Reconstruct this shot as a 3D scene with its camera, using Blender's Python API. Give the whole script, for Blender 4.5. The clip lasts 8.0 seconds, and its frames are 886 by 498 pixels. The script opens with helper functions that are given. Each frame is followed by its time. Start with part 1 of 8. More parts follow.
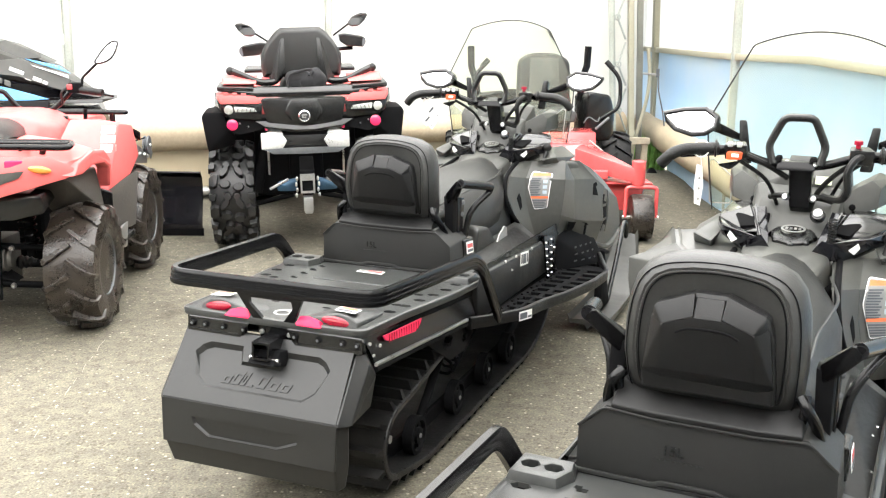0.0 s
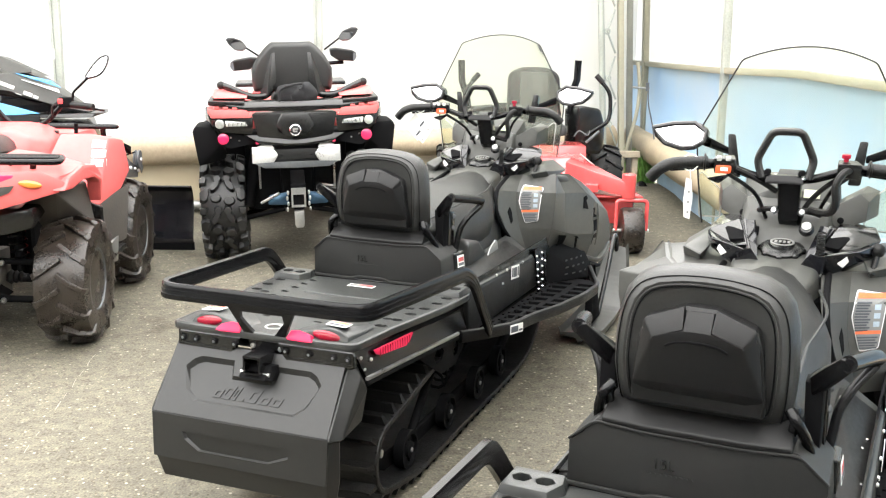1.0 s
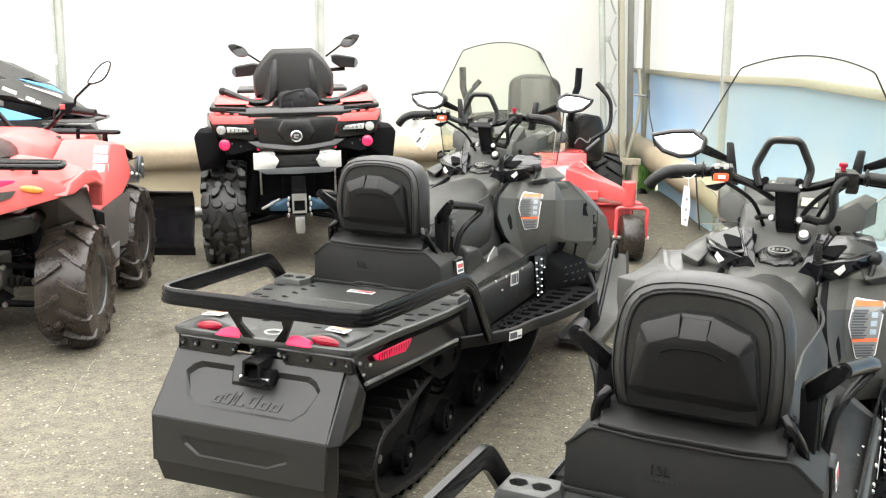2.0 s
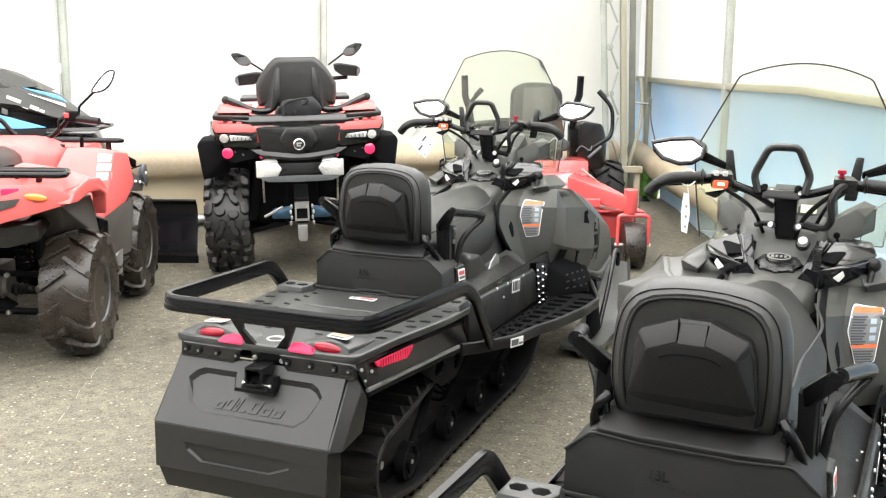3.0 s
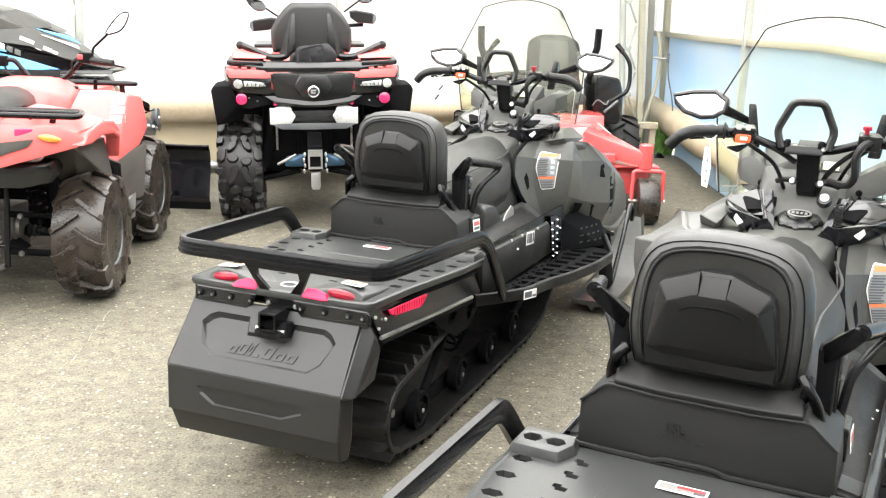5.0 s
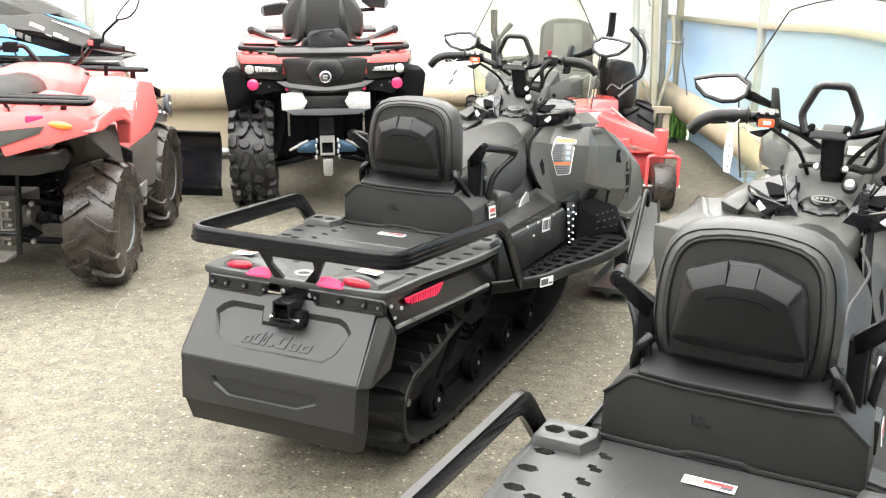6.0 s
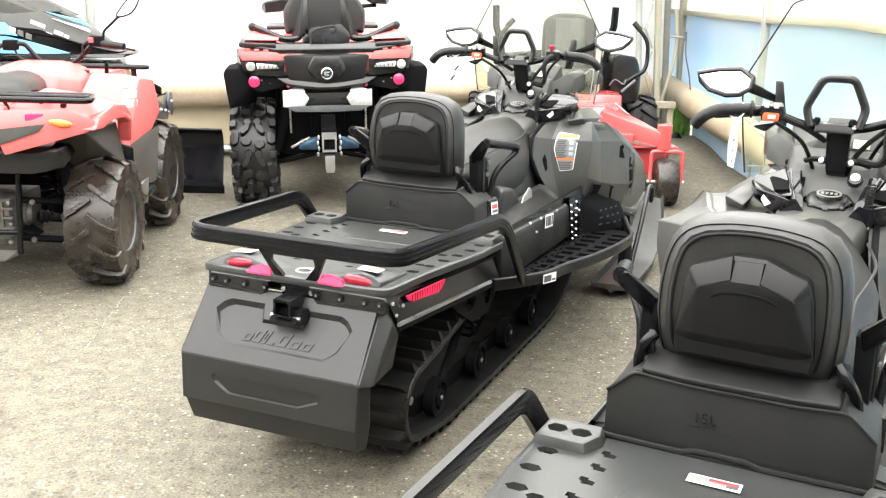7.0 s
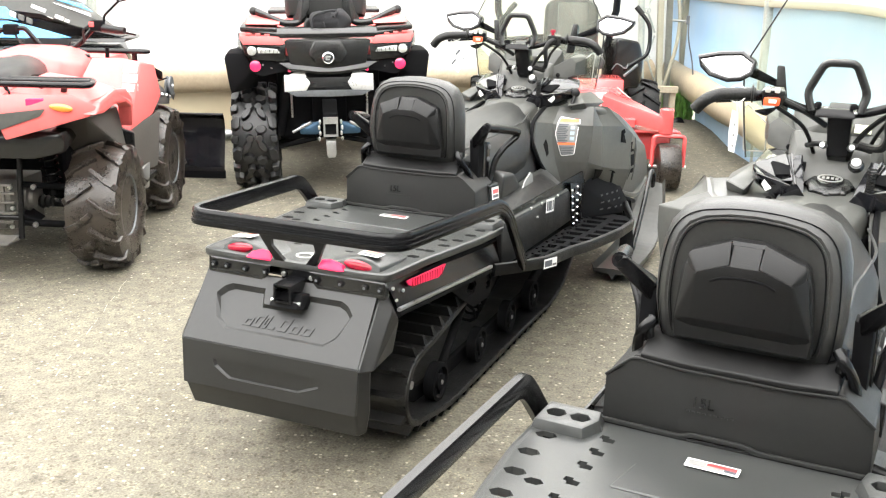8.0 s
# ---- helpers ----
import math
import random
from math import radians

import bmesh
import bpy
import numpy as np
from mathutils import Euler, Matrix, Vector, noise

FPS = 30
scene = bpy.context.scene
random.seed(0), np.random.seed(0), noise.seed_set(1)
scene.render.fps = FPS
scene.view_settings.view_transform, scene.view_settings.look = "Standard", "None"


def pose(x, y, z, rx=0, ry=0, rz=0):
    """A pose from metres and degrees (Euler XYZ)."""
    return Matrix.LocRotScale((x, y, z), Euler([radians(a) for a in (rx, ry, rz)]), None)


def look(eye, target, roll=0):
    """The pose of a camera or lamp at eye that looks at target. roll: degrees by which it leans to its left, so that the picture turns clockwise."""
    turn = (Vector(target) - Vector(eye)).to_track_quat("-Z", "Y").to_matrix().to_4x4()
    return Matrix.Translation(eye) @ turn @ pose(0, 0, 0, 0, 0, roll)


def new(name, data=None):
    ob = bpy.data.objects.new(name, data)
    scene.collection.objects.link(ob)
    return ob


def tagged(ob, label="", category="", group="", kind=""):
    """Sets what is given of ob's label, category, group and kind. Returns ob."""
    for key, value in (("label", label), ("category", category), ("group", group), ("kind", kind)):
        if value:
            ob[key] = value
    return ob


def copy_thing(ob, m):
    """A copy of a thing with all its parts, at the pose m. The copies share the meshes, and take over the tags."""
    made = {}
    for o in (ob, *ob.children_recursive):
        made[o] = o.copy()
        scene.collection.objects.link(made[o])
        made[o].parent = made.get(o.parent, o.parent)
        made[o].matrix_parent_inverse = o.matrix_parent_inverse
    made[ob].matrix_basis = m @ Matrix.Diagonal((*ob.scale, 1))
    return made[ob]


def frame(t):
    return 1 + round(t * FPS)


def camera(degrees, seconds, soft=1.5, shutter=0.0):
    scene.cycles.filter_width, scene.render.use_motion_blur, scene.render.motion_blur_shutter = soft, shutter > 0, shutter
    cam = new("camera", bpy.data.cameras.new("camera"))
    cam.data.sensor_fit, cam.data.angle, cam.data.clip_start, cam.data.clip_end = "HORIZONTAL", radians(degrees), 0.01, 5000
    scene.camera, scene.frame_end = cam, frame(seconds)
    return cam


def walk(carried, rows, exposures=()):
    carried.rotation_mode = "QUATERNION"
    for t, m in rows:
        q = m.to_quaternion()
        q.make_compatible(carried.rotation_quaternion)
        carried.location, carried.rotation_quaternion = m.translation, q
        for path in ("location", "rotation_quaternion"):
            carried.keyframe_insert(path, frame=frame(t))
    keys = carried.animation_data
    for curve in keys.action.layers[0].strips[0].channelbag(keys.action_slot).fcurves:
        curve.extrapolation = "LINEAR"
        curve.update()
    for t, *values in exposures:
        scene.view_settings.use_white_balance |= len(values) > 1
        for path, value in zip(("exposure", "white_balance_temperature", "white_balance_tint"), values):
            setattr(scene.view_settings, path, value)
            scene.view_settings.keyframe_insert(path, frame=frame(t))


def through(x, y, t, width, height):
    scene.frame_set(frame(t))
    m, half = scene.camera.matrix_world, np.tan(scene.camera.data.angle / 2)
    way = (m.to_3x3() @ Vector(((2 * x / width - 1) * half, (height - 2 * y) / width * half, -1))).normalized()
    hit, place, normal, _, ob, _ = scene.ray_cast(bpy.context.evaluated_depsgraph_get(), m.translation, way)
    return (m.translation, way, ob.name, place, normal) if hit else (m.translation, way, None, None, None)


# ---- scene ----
from mathutils import geometry
from mathutils.bvhtree import BVHTree

# ---------------------------------------------------------------- camera
cam = camera(46.486, 8.0, soft=1.2)
walk(cam, [
    (0.0, pose(0.0000, 0.0000, 1.5771, 76.620, -0.872, 0.207)),
    (0.5, pose(0.0016, 0.0008, 1.5782, 77.055, -0.784, -0.070)),
    (1.0, pose(0.0011, -0.0063, 1.5804, 77.366, -0.849, -0.298)),
    (1.5, pose(0.0041, -0.0131, 1.5824, 77.479, -1.065, -0.264)),
    (3.0, pose(0.0129, -0.0406, 1.5843, 78.171, -0.977, -0.028)),
    (3.5, pose(0.0156, -0.0472, 1.5798, 77.210, -1.740, 0.161)),
    (4.0, pose(0.0145, -0.0516, 1.5768, 76.014, -1.715, 0.444)),
    (5.5, pose(-0.0191, 0.0062, 1.5598, 75.287, -2.298, 0.918)),
    (6.0, pose(-0.0258, 0.0279, 1.5582, 74.753, -1.866, 1.296)),
    (6.5, pose(-0.0272, 0.0381, 1.5557, 74.809, -1.823, 1.405)),
    (7.0, pose(-0.0198, 0.0531, 1.5517, 74.565, -1.555, 1.435)),
    (7.5, pose(-0.0156, 0.0552, 1.5542, 73.882, -1.898, 1.521)),
    (8.0, pose(-0.0126, 0.0540, 1.5520, 73.719, -1.525, 1.578)),
], exposures=[(0.0, 2.29), (1.5, 2.08), (3.0, 1.95), (3.5, 1.96), (4.0, 2.20), (5.5, 2.37), (8.0, 2.45)])

# ---------------------------------------------------------------- world and sun
world = bpy.data.worlds.new("sky")
scene.world = world
world.use_nodes = True
wn = world.node_tree
sky = wn.nodes.new("ShaderNodeTexSky")
sky.sky_type = "NISHITA"
sky.sun_disc = False
sky.sun_elevation, sky.sun_rotation = radians(69), radians(24)
sky.air_density, sky.dust_density = 1.0, 4.0
bg = wn.nodes["Background"]
bg.inputs["Strength"].default_value = 0.15
wn.links.new(sky.outputs[0], bg.inputs["Color"])
sun = new("sun", bpy.data.lights.new("sun", "SUN"))
sun.data.energy, sun.data.angle, sun.data.color = 5.0, radians(4), (1.0, 0.975, 0.94)
sun.matrix_world = look((2, 4.5, 12.83), (0, 0, 0))

# ---------------------------------------------------------------- materials


def mat(name, col, rough=0.5, metal=0.0, var=0.25, scale=6.0, bump=0.0, bscale=300.0, spec=0.5, coat=0.0, dust=None, rvar=0.12):
    """Principled material with a coarse and a fine variation of colour, roughness and relief."""
    m = bpy.data.materials.new(name)
    m.use_nodes = True
    n, l = m.node_tree.nodes, m.node_tree.links
    b = n["Principled BSDF"]
    tc = n.new("ShaderNodeTexCoord")
    big, fine = n.new("ShaderNodeTexNoise"), n.new("ShaderNodeTexNoise")
    big.inputs["Scale"].default_value, big.inputs["Detail"].default_value = scale, 6
    fine.inputs["Scale"].default_value, fine.inputs["Detail"].default_value = scale * 14, 3
    for t in (big, fine):
        l.new(tc.outputs["Object"], t.inputs["Vector"])
    mixn = n.new("ShaderNodeMath")
    mixn.operation = "MULTIPLY_ADD"
    mixn.inputs[1].default_value = 0.4
    l.new(fine.outputs["Fac"], mixn.inputs[0])
    half = n.new("ShaderNodeMath")
    half.operation = "MULTIPLY"
    half.inputs[1].default_value = 0.6
    l.new(big.outputs["Fac"], half.inputs[0])
    l.new(half.outputs[0], mixn.inputs[2])
    ramp = n.new("ShaderNodeValToRGB")
    c = Vector(col[:3])
    lo, hi = c * (1 - var), c * (1 + var)
    if dust:
        hi = c.lerp(Vector(dust), 0.35)
    ramp.color_ramp.elements[0].position, ramp.color_ramp.elements[1].position = 0.32, 0.68
    ramp.color_ramp.elements[0].color, ramp.color_ramp.elements[1].color = (*lo, 1), (*hi, 1)
    l.new(mixn.outputs[0], ramp.inputs[0])
    l.new(ramp.outputs[0], b.inputs["Base Color"])
    rr = n.new("ShaderNodeMapRange")
    rr.inputs["From Min"].default_value, rr.inputs["From Max"].default_value = 0.3, 0.7
    rr.inputs["To Min"].default_value, rr.inputs["To Max"].default_value = max(0.02, rough - rvar), min(1, rough + rvar)
    l.new(mixn.outputs[0], rr.inputs["Value"])
    l.new(rr.outputs[0], b.inputs["Roughness"])
    b.inputs["Metallic"].default_value = metal
    b.inputs["Specular IOR Level"].default_value = spec
    b.inputs["Coat Weight"].default_value = coat
    b.inputs["Coat Roughness"].default_value = 0.08
    if bump:
        bn, bt = n.new("ShaderNodeBump"), n.new("ShaderNodeTexNoise")
        bt.inputs["Scale"].default_value, bt.inputs["Detail"].default_value = bscale, 4
        l.new(tc.outputs["Object"], bt.inputs["Vector"])
        bn.inputs["Strength"].default_value, bn.inputs["Distance"].default_value = bump, 0.004
        l.new(bt.outputs["Fac"], bn.inputs["Height"])
        l.new(bn.outputs[0], b.inputs["Normal"])
    return m


def glass(name, col, rough=0.0, haze=0.09):
    """A thin clear sheet: mostly see-through, a little gloss, a little milky."""
    m = bpy.data.materials.new(name)
    m.use_nodes = True
    n, l = m.node_tree.nodes, m.node_tree.links
    n.remove(n["Principled BSDF"])
    t, g, mx, fr = (n.new("ShaderNodeBsdfTransparent"), n.new("ShaderNodeBsdfGlossy"), n.new("ShaderNodeMixShader"), n.new("ShaderNodeFresnel"))
    t.inputs["Color"].default_value = (*col, 1)
    g.inputs["Roughness"].default_value = rough + 0.03
    fr.inputs["IOR"].default_value = 1.35
    l.new(fr.outputs[0], mx.inputs[0])
    l.new(t.outputs[0], mx.inputs[1])
    l.new(g.outputs[0], mx.inputs[2])
    hz, ha = n.new("ShaderNodeMixShader"), n.new("ShaderNodeBsdfTranslucent")
    ha.inputs["Color"].default_value = (0.80, 0.82, 0.72, 1)
    hz.inputs[0].default_value = haze
    l.new(mx.outputs[0], hz.inputs[1])
    l.new(ha.outputs[0], hz.inputs[2])
    l.new(hz.outputs[0], n["Material Output"].inputs["Surface"])
    return m


def film(name, col, through=0.6, stain=(0.55, 0.47, 0.32), scale=0.7, low=0.45, high=0.75):
    """Cloudy plastic sheet that lets daylight through, with dust in patches."""
    m = bpy.data.materials.new(name)
    m.use_nodes = True
    n, l = m.node_tree.nodes, m.node_tree.links
    n.remove(n["Principled BSDF"])
    tc, no, ra = n.new("ShaderNodeTexCoord"), n.new("ShaderNodeTexNoise"), n.new("ShaderNodeValToRGB")
    no.inputs["Scale"].default_value, no.inputs["Detail"].default_value = scale, 7
    l.new(tc.outputs["Object"], no.inputs["Vector"])
    l.new(no.outputs["Fac"], ra.inputs[0])
    ra.color_ramp.elements[0].position, ra.color_ramp.elements[1].position = low, high
    ra.color_ramp.elements[0].color, ra.color_ramp.elements[1].color = (*col, 1), (*stain, 1)
    tr, df, mx = n.new("ShaderNodeBsdfTranslucent"), n.new("ShaderNodeBsdfDiffuse"), n.new("ShaderNodeMixShader")
    for s in (tr, df):
        l.new(ra.outputs[0], s.inputs["Color"])
    mx.inputs[0].default_value = through
    l.new(df.outputs[0], mx.inputs[1])
    l.new(tr.outputs[0], mx.inputs[2])
    l.new(mx.outputs[0], n["Material Output"].inputs["Surface"])
    return m


def asphalt_material():
    """Old grey-brown asphalt: pale chips in a darker binder, stains in wide patches."""
    m = bpy.data.materials.new("asphalt")
    m.use_nodes = True
    n, l = m.node_tree.nodes, m.node_tree.links
    b = n["Principled BSDF"]
    tc = n.new("ShaderNodeTexCoord")

    def tex(kind, scale, detail=3):
        t = n.new(kind)
        t.inputs["Scale"].default_value = scale
        if kind == "ShaderNodeTexNoise":
            t.inputs["Detail"].default_value = detail
        l.new(tc.outputs["Object"], t.inputs["Vector"])
        return t

    def ramp(src, p0, c0, p1, c1):
        r = n.new("ShaderNodeValToRGB")
        r.color_ramp.elements[0].position, r.color_ramp.elements[1].position = p0, p1
        r.color_ramp.elements[0].color, r.color_ramp.elements[1].color = (*c0, 1), (*c1, 1)
        l.new(src, r.inputs[0])
        return r

    def mix(kind, fac, a, c):
        x = n.new("ShaderNodeMix")
        x.data_type, x.blend_type = "RGBA", kind
        if isinstance(fac, float):
            x.inputs[0].default_value = fac
        else:
            l.new(fac, x.inputs[0])
        l.new(a, x.inputs[6])
        l.new(c, x.inputs[7])
        return x

    patches = ramp(tex("ShaderNodeTexNoise", 0.9, 8).outputs["Fac"], 0.3, (0.098, 0.090, 0.066), 0.7, (0.138, 0.128, 0.098))
    mid = ramp(tex("ShaderNodeTexNoise", 16, 8).outputs["Fac"], 0.34, (0.76, 0.76, 0.77), 0.66, (1.16, 1.15, 1.13))
    grain = ramp(tex("ShaderNodeTexNoise", 130, 2).outputs["Fac"], 0.36, (0.70, 0.69, 0.68), 0.66, (1.26, 1.25, 1.22))
    chips = tex("ShaderNodeTexVoronoi", 62)
    chip_mask = ramp(chips.outputs["Color"], 0.79, (0, 0, 0), 0.85, (1, 1, 1))
    near = ramp(chips.outputs["Distance"], 0.25, (1, 1, 1), 0.45, (0, 0, 0))
    mask = mix("MULTIPLY", 1.0, chip_mask.outputs[0], near.outputs[0])
    pale = n.new("ShaderNodeRGB")
    pale.outputs[0].default_value = (0.34, 0.31, 0.25, 1)
    c1 = mix("MULTIPLY", 1.0, patches.outputs[0], mid.outputs[0])
    c2 = mix("MULTIPLY", 0.9, c1.outputs[2], grain.outputs[0])
    c3 = mix("MIX", mask.outputs[2], c2.outputs[2], pale.outputs[0])
    specks = tex("ShaderNodeTexVoronoi", 95)
    sp_mask = ramp(specks.outputs["Color"], 0.74, (1, 1, 1), 0.80, (0.55, 0.52, 0.49))
    c3 = mix("MULTIPLY", 0.8, c3.outputs[2], sp_mask.outputs[0])
    tiny = tex("ShaderNodeTexVoronoi", 140)
    ti_mask = ramp(tiny.outputs["Color"], 0.80, (1, 1, 1), 0.86, (1.6, 1.58, 1.5))
    c3 = mix("MULTIPLY", 0.8, c3.outputs[2], ti_mask.outputs[0])
    spots = ramp(tex("ShaderNodeTexNoise", 2.6, 4).outputs["Fac"], 0.60, (1, 1, 1), 0.72, (0.58, 0.55, 0.52))
    c4 = mix("MULTIPLY", 1.0, c3.outputs[2], spots.outputs[0])
    l.new(c4.outputs[2], b.inputs["Base Color"])
    b.inputs["Roughness"].default_value = 0.85
    bn = n.new("ShaderNodeBump")
    bn.inputs["Strength"].default_value, bn.inputs["Distance"].default_value = 0.6, 0.004
    l.new(chips.outputs["Distance"], bn.inputs["Height"])
    l.new(bn.outputs[0], b.inputs["Normal"])
    return m


ASPHALT = asphalt_material()
BLACK = mat("black_moulded_plastic", (0.0085, 0.0087, 0.0088), 0.23, bump=0.12, bscale=700, scale=5, dust=(0.018, 0.018, 0.017), rvar=0.03)
PANEL = mat("charcoal_body_plastic", (0.063, 0.0638, 0.0585), 0.38, spec=0.36, bump=0.06, bscale=900, scale=3, dust=(0.070, 0.070, 0.064), rvar=0.025)
FLAPM = mat("grey_black_flap_plastic", (0.013, 0.0132, 0.0127), 0.46, bump=0.15, bscale=800, scale=4, dust=(0.020, 0.020, 0.0188), rvar=0.03, spec=0.42)
VINYL = mat("black_seat_vinyl", (0.015, 0.0152, 0.0144), 0.46, bump=0.2, bscale=500, scale=8, rvar=0.03, spec=0.42)
SATIN = mat("satin_black_paint", (0.005, 0.005, 0.0055), 0.24, scale=4, rvar=0.02, spec=0.24)
GLOSSB = mat("gloss_black_plastic", (0.01, 0.01, 0.012), 0.12, scale=4, rvar=0.06)
DARK = mat("deep_black_steel", (0.005, 0.005, 0.0055), 0.7, scale=9, spec=0.06)
RUBBER = mat("track_rubber", (0.006, 0.006, 0.006), 0.45, bump=0.5, bscale=160, scale=12, dust=(0.016, 0.0155, 0.014), spec=0.3)
TYRE = mat("dusty_tyre_rubber", (0.013, 0.0105, 0.0085), 0.30, bump=0.5, bscale=120, scale=10, dust=(0.078, 0.058, 0.043))
TYREB = mat("clean_tyre_rubber", (0.012, 0.012, 0.0124), 0.36, bump=0.3, bscale=140, scale=10, dust=(0.036, 0.036, 0.034), spec=0.4)
STEEL = mat("zinc_plated_steel", (0.60, 0.60, 0.58), 0.32, metal=1.0, scale=12)
ALU = mat("brushed_aluminium", (0.50, 0.50, 0.50), 0.35, metal=1.0, scale=14)
GREYM = mat("grey_cast_metal", (0.30, 0.30, 0.29), 0.45, metal=0.8, scale=12)
CASTD = mat("dusty_cast_aluminium", (0.11, 0.105, 0.095), 0.5, metal=0.35, bump=0.3, bscale=150, scale=14, dust=(0.22, 0.20, 0.17))
CHROME = mat("polished_chrome", (0.85, 0.85, 0.86), 0.06, metal=1.0, var=0.03, rvar=0.02)
RED = mat("gloss_red_body_plastic", (0.70, 0.125, 0.12), 0.42, scale=2, var=0.10, coat=0.06, spec=0.3, bump=0.05, bscale=400)
REDM = mat("gloss_red_machine_paint", (0.66, 0.085, 0.085), 0.2, scale=2, var=0.10, coat=0.5)
LENS = mat("red_lamp_lens", (0.75, 0.025, 0.11), 0.15, scale=20, var=0.15, coat=0.8)
LENSD = mat("deep_red_lamp_lens", (0.28, 0.006, 0.022), 0.2, scale=40, var=0.3)
REFLEX = mat("pink_red_reflector", (0.72, 0.02, 0.085), 0.4, bump=0.15, bscale=900, scale=60, var=0.1, spec=0.3)
DUSTY = mat("dusty_black_plastic", (0.050, 0.045, 0.040), 0.75, bump=0.4, bscale=80, scale=9, dust=(0.12, 0.105, 0.088))
MATTEB = mat("dull_black_plastic", (0.006, 0.006, 0.0062), 0.45, bump=0.2, bscale=600, scale=6, spec=0.25, dust=(0.014, 0.014, 0.013))
VINYLD = mat("black_backrest_vinyl", (0.020, 0.0202, 0.0192), 0.42, bump=0.2, bscale=500, scale=8, rvar=0.03, spec=0.42)
PANELG = mat("gloss_charcoal_plastic", (0.016, 0.0162, 0.016), 0.14, scale=4, coat=0.5, rvar=0.02)
DECKM = mat("black_grained_deck_plastic", (0.033, 0.035, 0.0335), 0.33, bump=0.15, bscale=800, scale=5, dust=(0.068, 0.068, 0.066), rvar=0.03, spec=0.37)
ORANGE = mat("amber_lens", (0.80, 0.22, 0.035), 0.2, scale=20, coat=0.6)
SWITCH = mat("orange_red_switch", (0.80, 0.10, 0.03), 0.35, scale=30)
WHITE = mat("white_label_vinyl", (0.80, 0.80, 0.78), 0.35, scale=9, var=0.05)
LABELG = mat("grey_label_field", (0.20, 0.20, 0.19), 0.4, scale=40, var=0.06)
PRINT = mat("grey_label_print", (0.07, 0.075, 0.085), 0.5, scale=60)
PRINTD = mat("dark_label_print", (0.07, 0.07, 0.08), 0.5, scale=60)
PRINTO = mat("orange_label_band", (0.72, 0.15, 0.05), 0.4, scale=30)
PRINTR = mat("red_label_band", (0.48, 0.05, 0.05), 0.4, scale=30)
SKYB = mat("pale_blue_label_print", (0.36, 0.43, 0.50), 0.45, scale=30)
YELLOW = mat("pale_yellow_label", (0.42, 0.45, 0.31), 0.5, scale=30, var=0.06)
SILVER = mat("silver_grey_plastic", (0.42, 0.42, 0.40), 0.35, metal=0.3, scale=6)
BLUE = mat("bright_blue_plastic", (0.06, 0.30, 0.62), 0.3, scale=4, coat=0.3)
BLUEM = mat("blue_grey_steel", (0.05, 0.11, 0.18), 0.45, metal=0.4, scale=14)
NYLON = mat("black_nylon_cloth", (0.013, 0.013, 0.0145), 0.9, bump=0.9, bscale=350, scale=12)
CHIP = mat("pale_stone_dust", (0.26, 0.24, 0.20), 0.85, scale=40)
TAG = mat("white_paper_tag", (0.66, 0.66, 0.62), 0.7, scale=18, var=0.04)
POST = mat("galvanised_post", (0.36, 0.38, 0.34), 0.45, metal=0.35, scale=5)
WOOD = mat("weathered_timber", (0.36, 0.31, 0.23), 0.8, scale=5, bump=0.4, bscale=60)
CREAM = mat("cream_painted_rail", (0.29, 0.275, 0.205), 0.6, scale=4, var=0.12)
PIPEM = mat("olive_grey_pipe", (0.17, 0.17, 0.145), 0.5, scale=6)
DARKPIPE = mat("dark_grey_pipe", (0.085, 0.09, 0.095), 0.5, scale=6)
TARP = mat("tan_rolled_tarpaulin", (0.40, 0.33, 0.23), 0.7, scale=3, var=0.18, bump=0.6, bscale=8)
TARPB = mat("faded_blue_tarpaulin", (0.37, 0.52, 0.68), 0.55, scale=2, var=0.12, bump=0.5, bscale=6)
GRASS = mat("grass_blades", (0.16, 0.34, 0.07), 0.6, scale=20, var=0.5)
MIRROR = mat("mirror_glass", (0.93, 0.93, 0.93), 0.02, metal=1.0, var=0.0, rvar=0.0)
CLEAR = glass("clear_windshield", (0.81, 0.845, 0.745))
CLEARD = glass("clear_deflector_plastic", (0.93, 0.93, 0.89), haze=0.03)
LAMPG = mat("clear_lamp_lens", (0.46, 0.47, 0.44), 0.12, metal=0.4, scale=60, var=0.45)
# one film in two tones: walls dimmed and warmed by colour, so the roof lights more
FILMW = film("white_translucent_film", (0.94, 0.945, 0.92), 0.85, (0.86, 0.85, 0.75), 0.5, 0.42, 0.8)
FILMS = film("dimmed_wall_film", (0.58, 0.58, 0.545), 0.50, (0.58, 0.565, 0.47), 0.5, 0.42, 0.8)
GREYSCREEN = mat("grey_light_screen", (0.13, 0.13, 0.125), 0.7, scale=3, var=0.18)
FILMB = film("blue_translucent_film", (0.30, 0.43, 0.56), 0.34, (0.40, 0.45, 0.46), 0.8, 0.4, 0.75)
FILMC = film("cream_translucent_film", (0.50, 0.44, 0.31), 0.10, (0.36, 0.29, 0.19), 0.9, 0.4, 0.75)

# ---------------------------------------------------------------- mesh tools


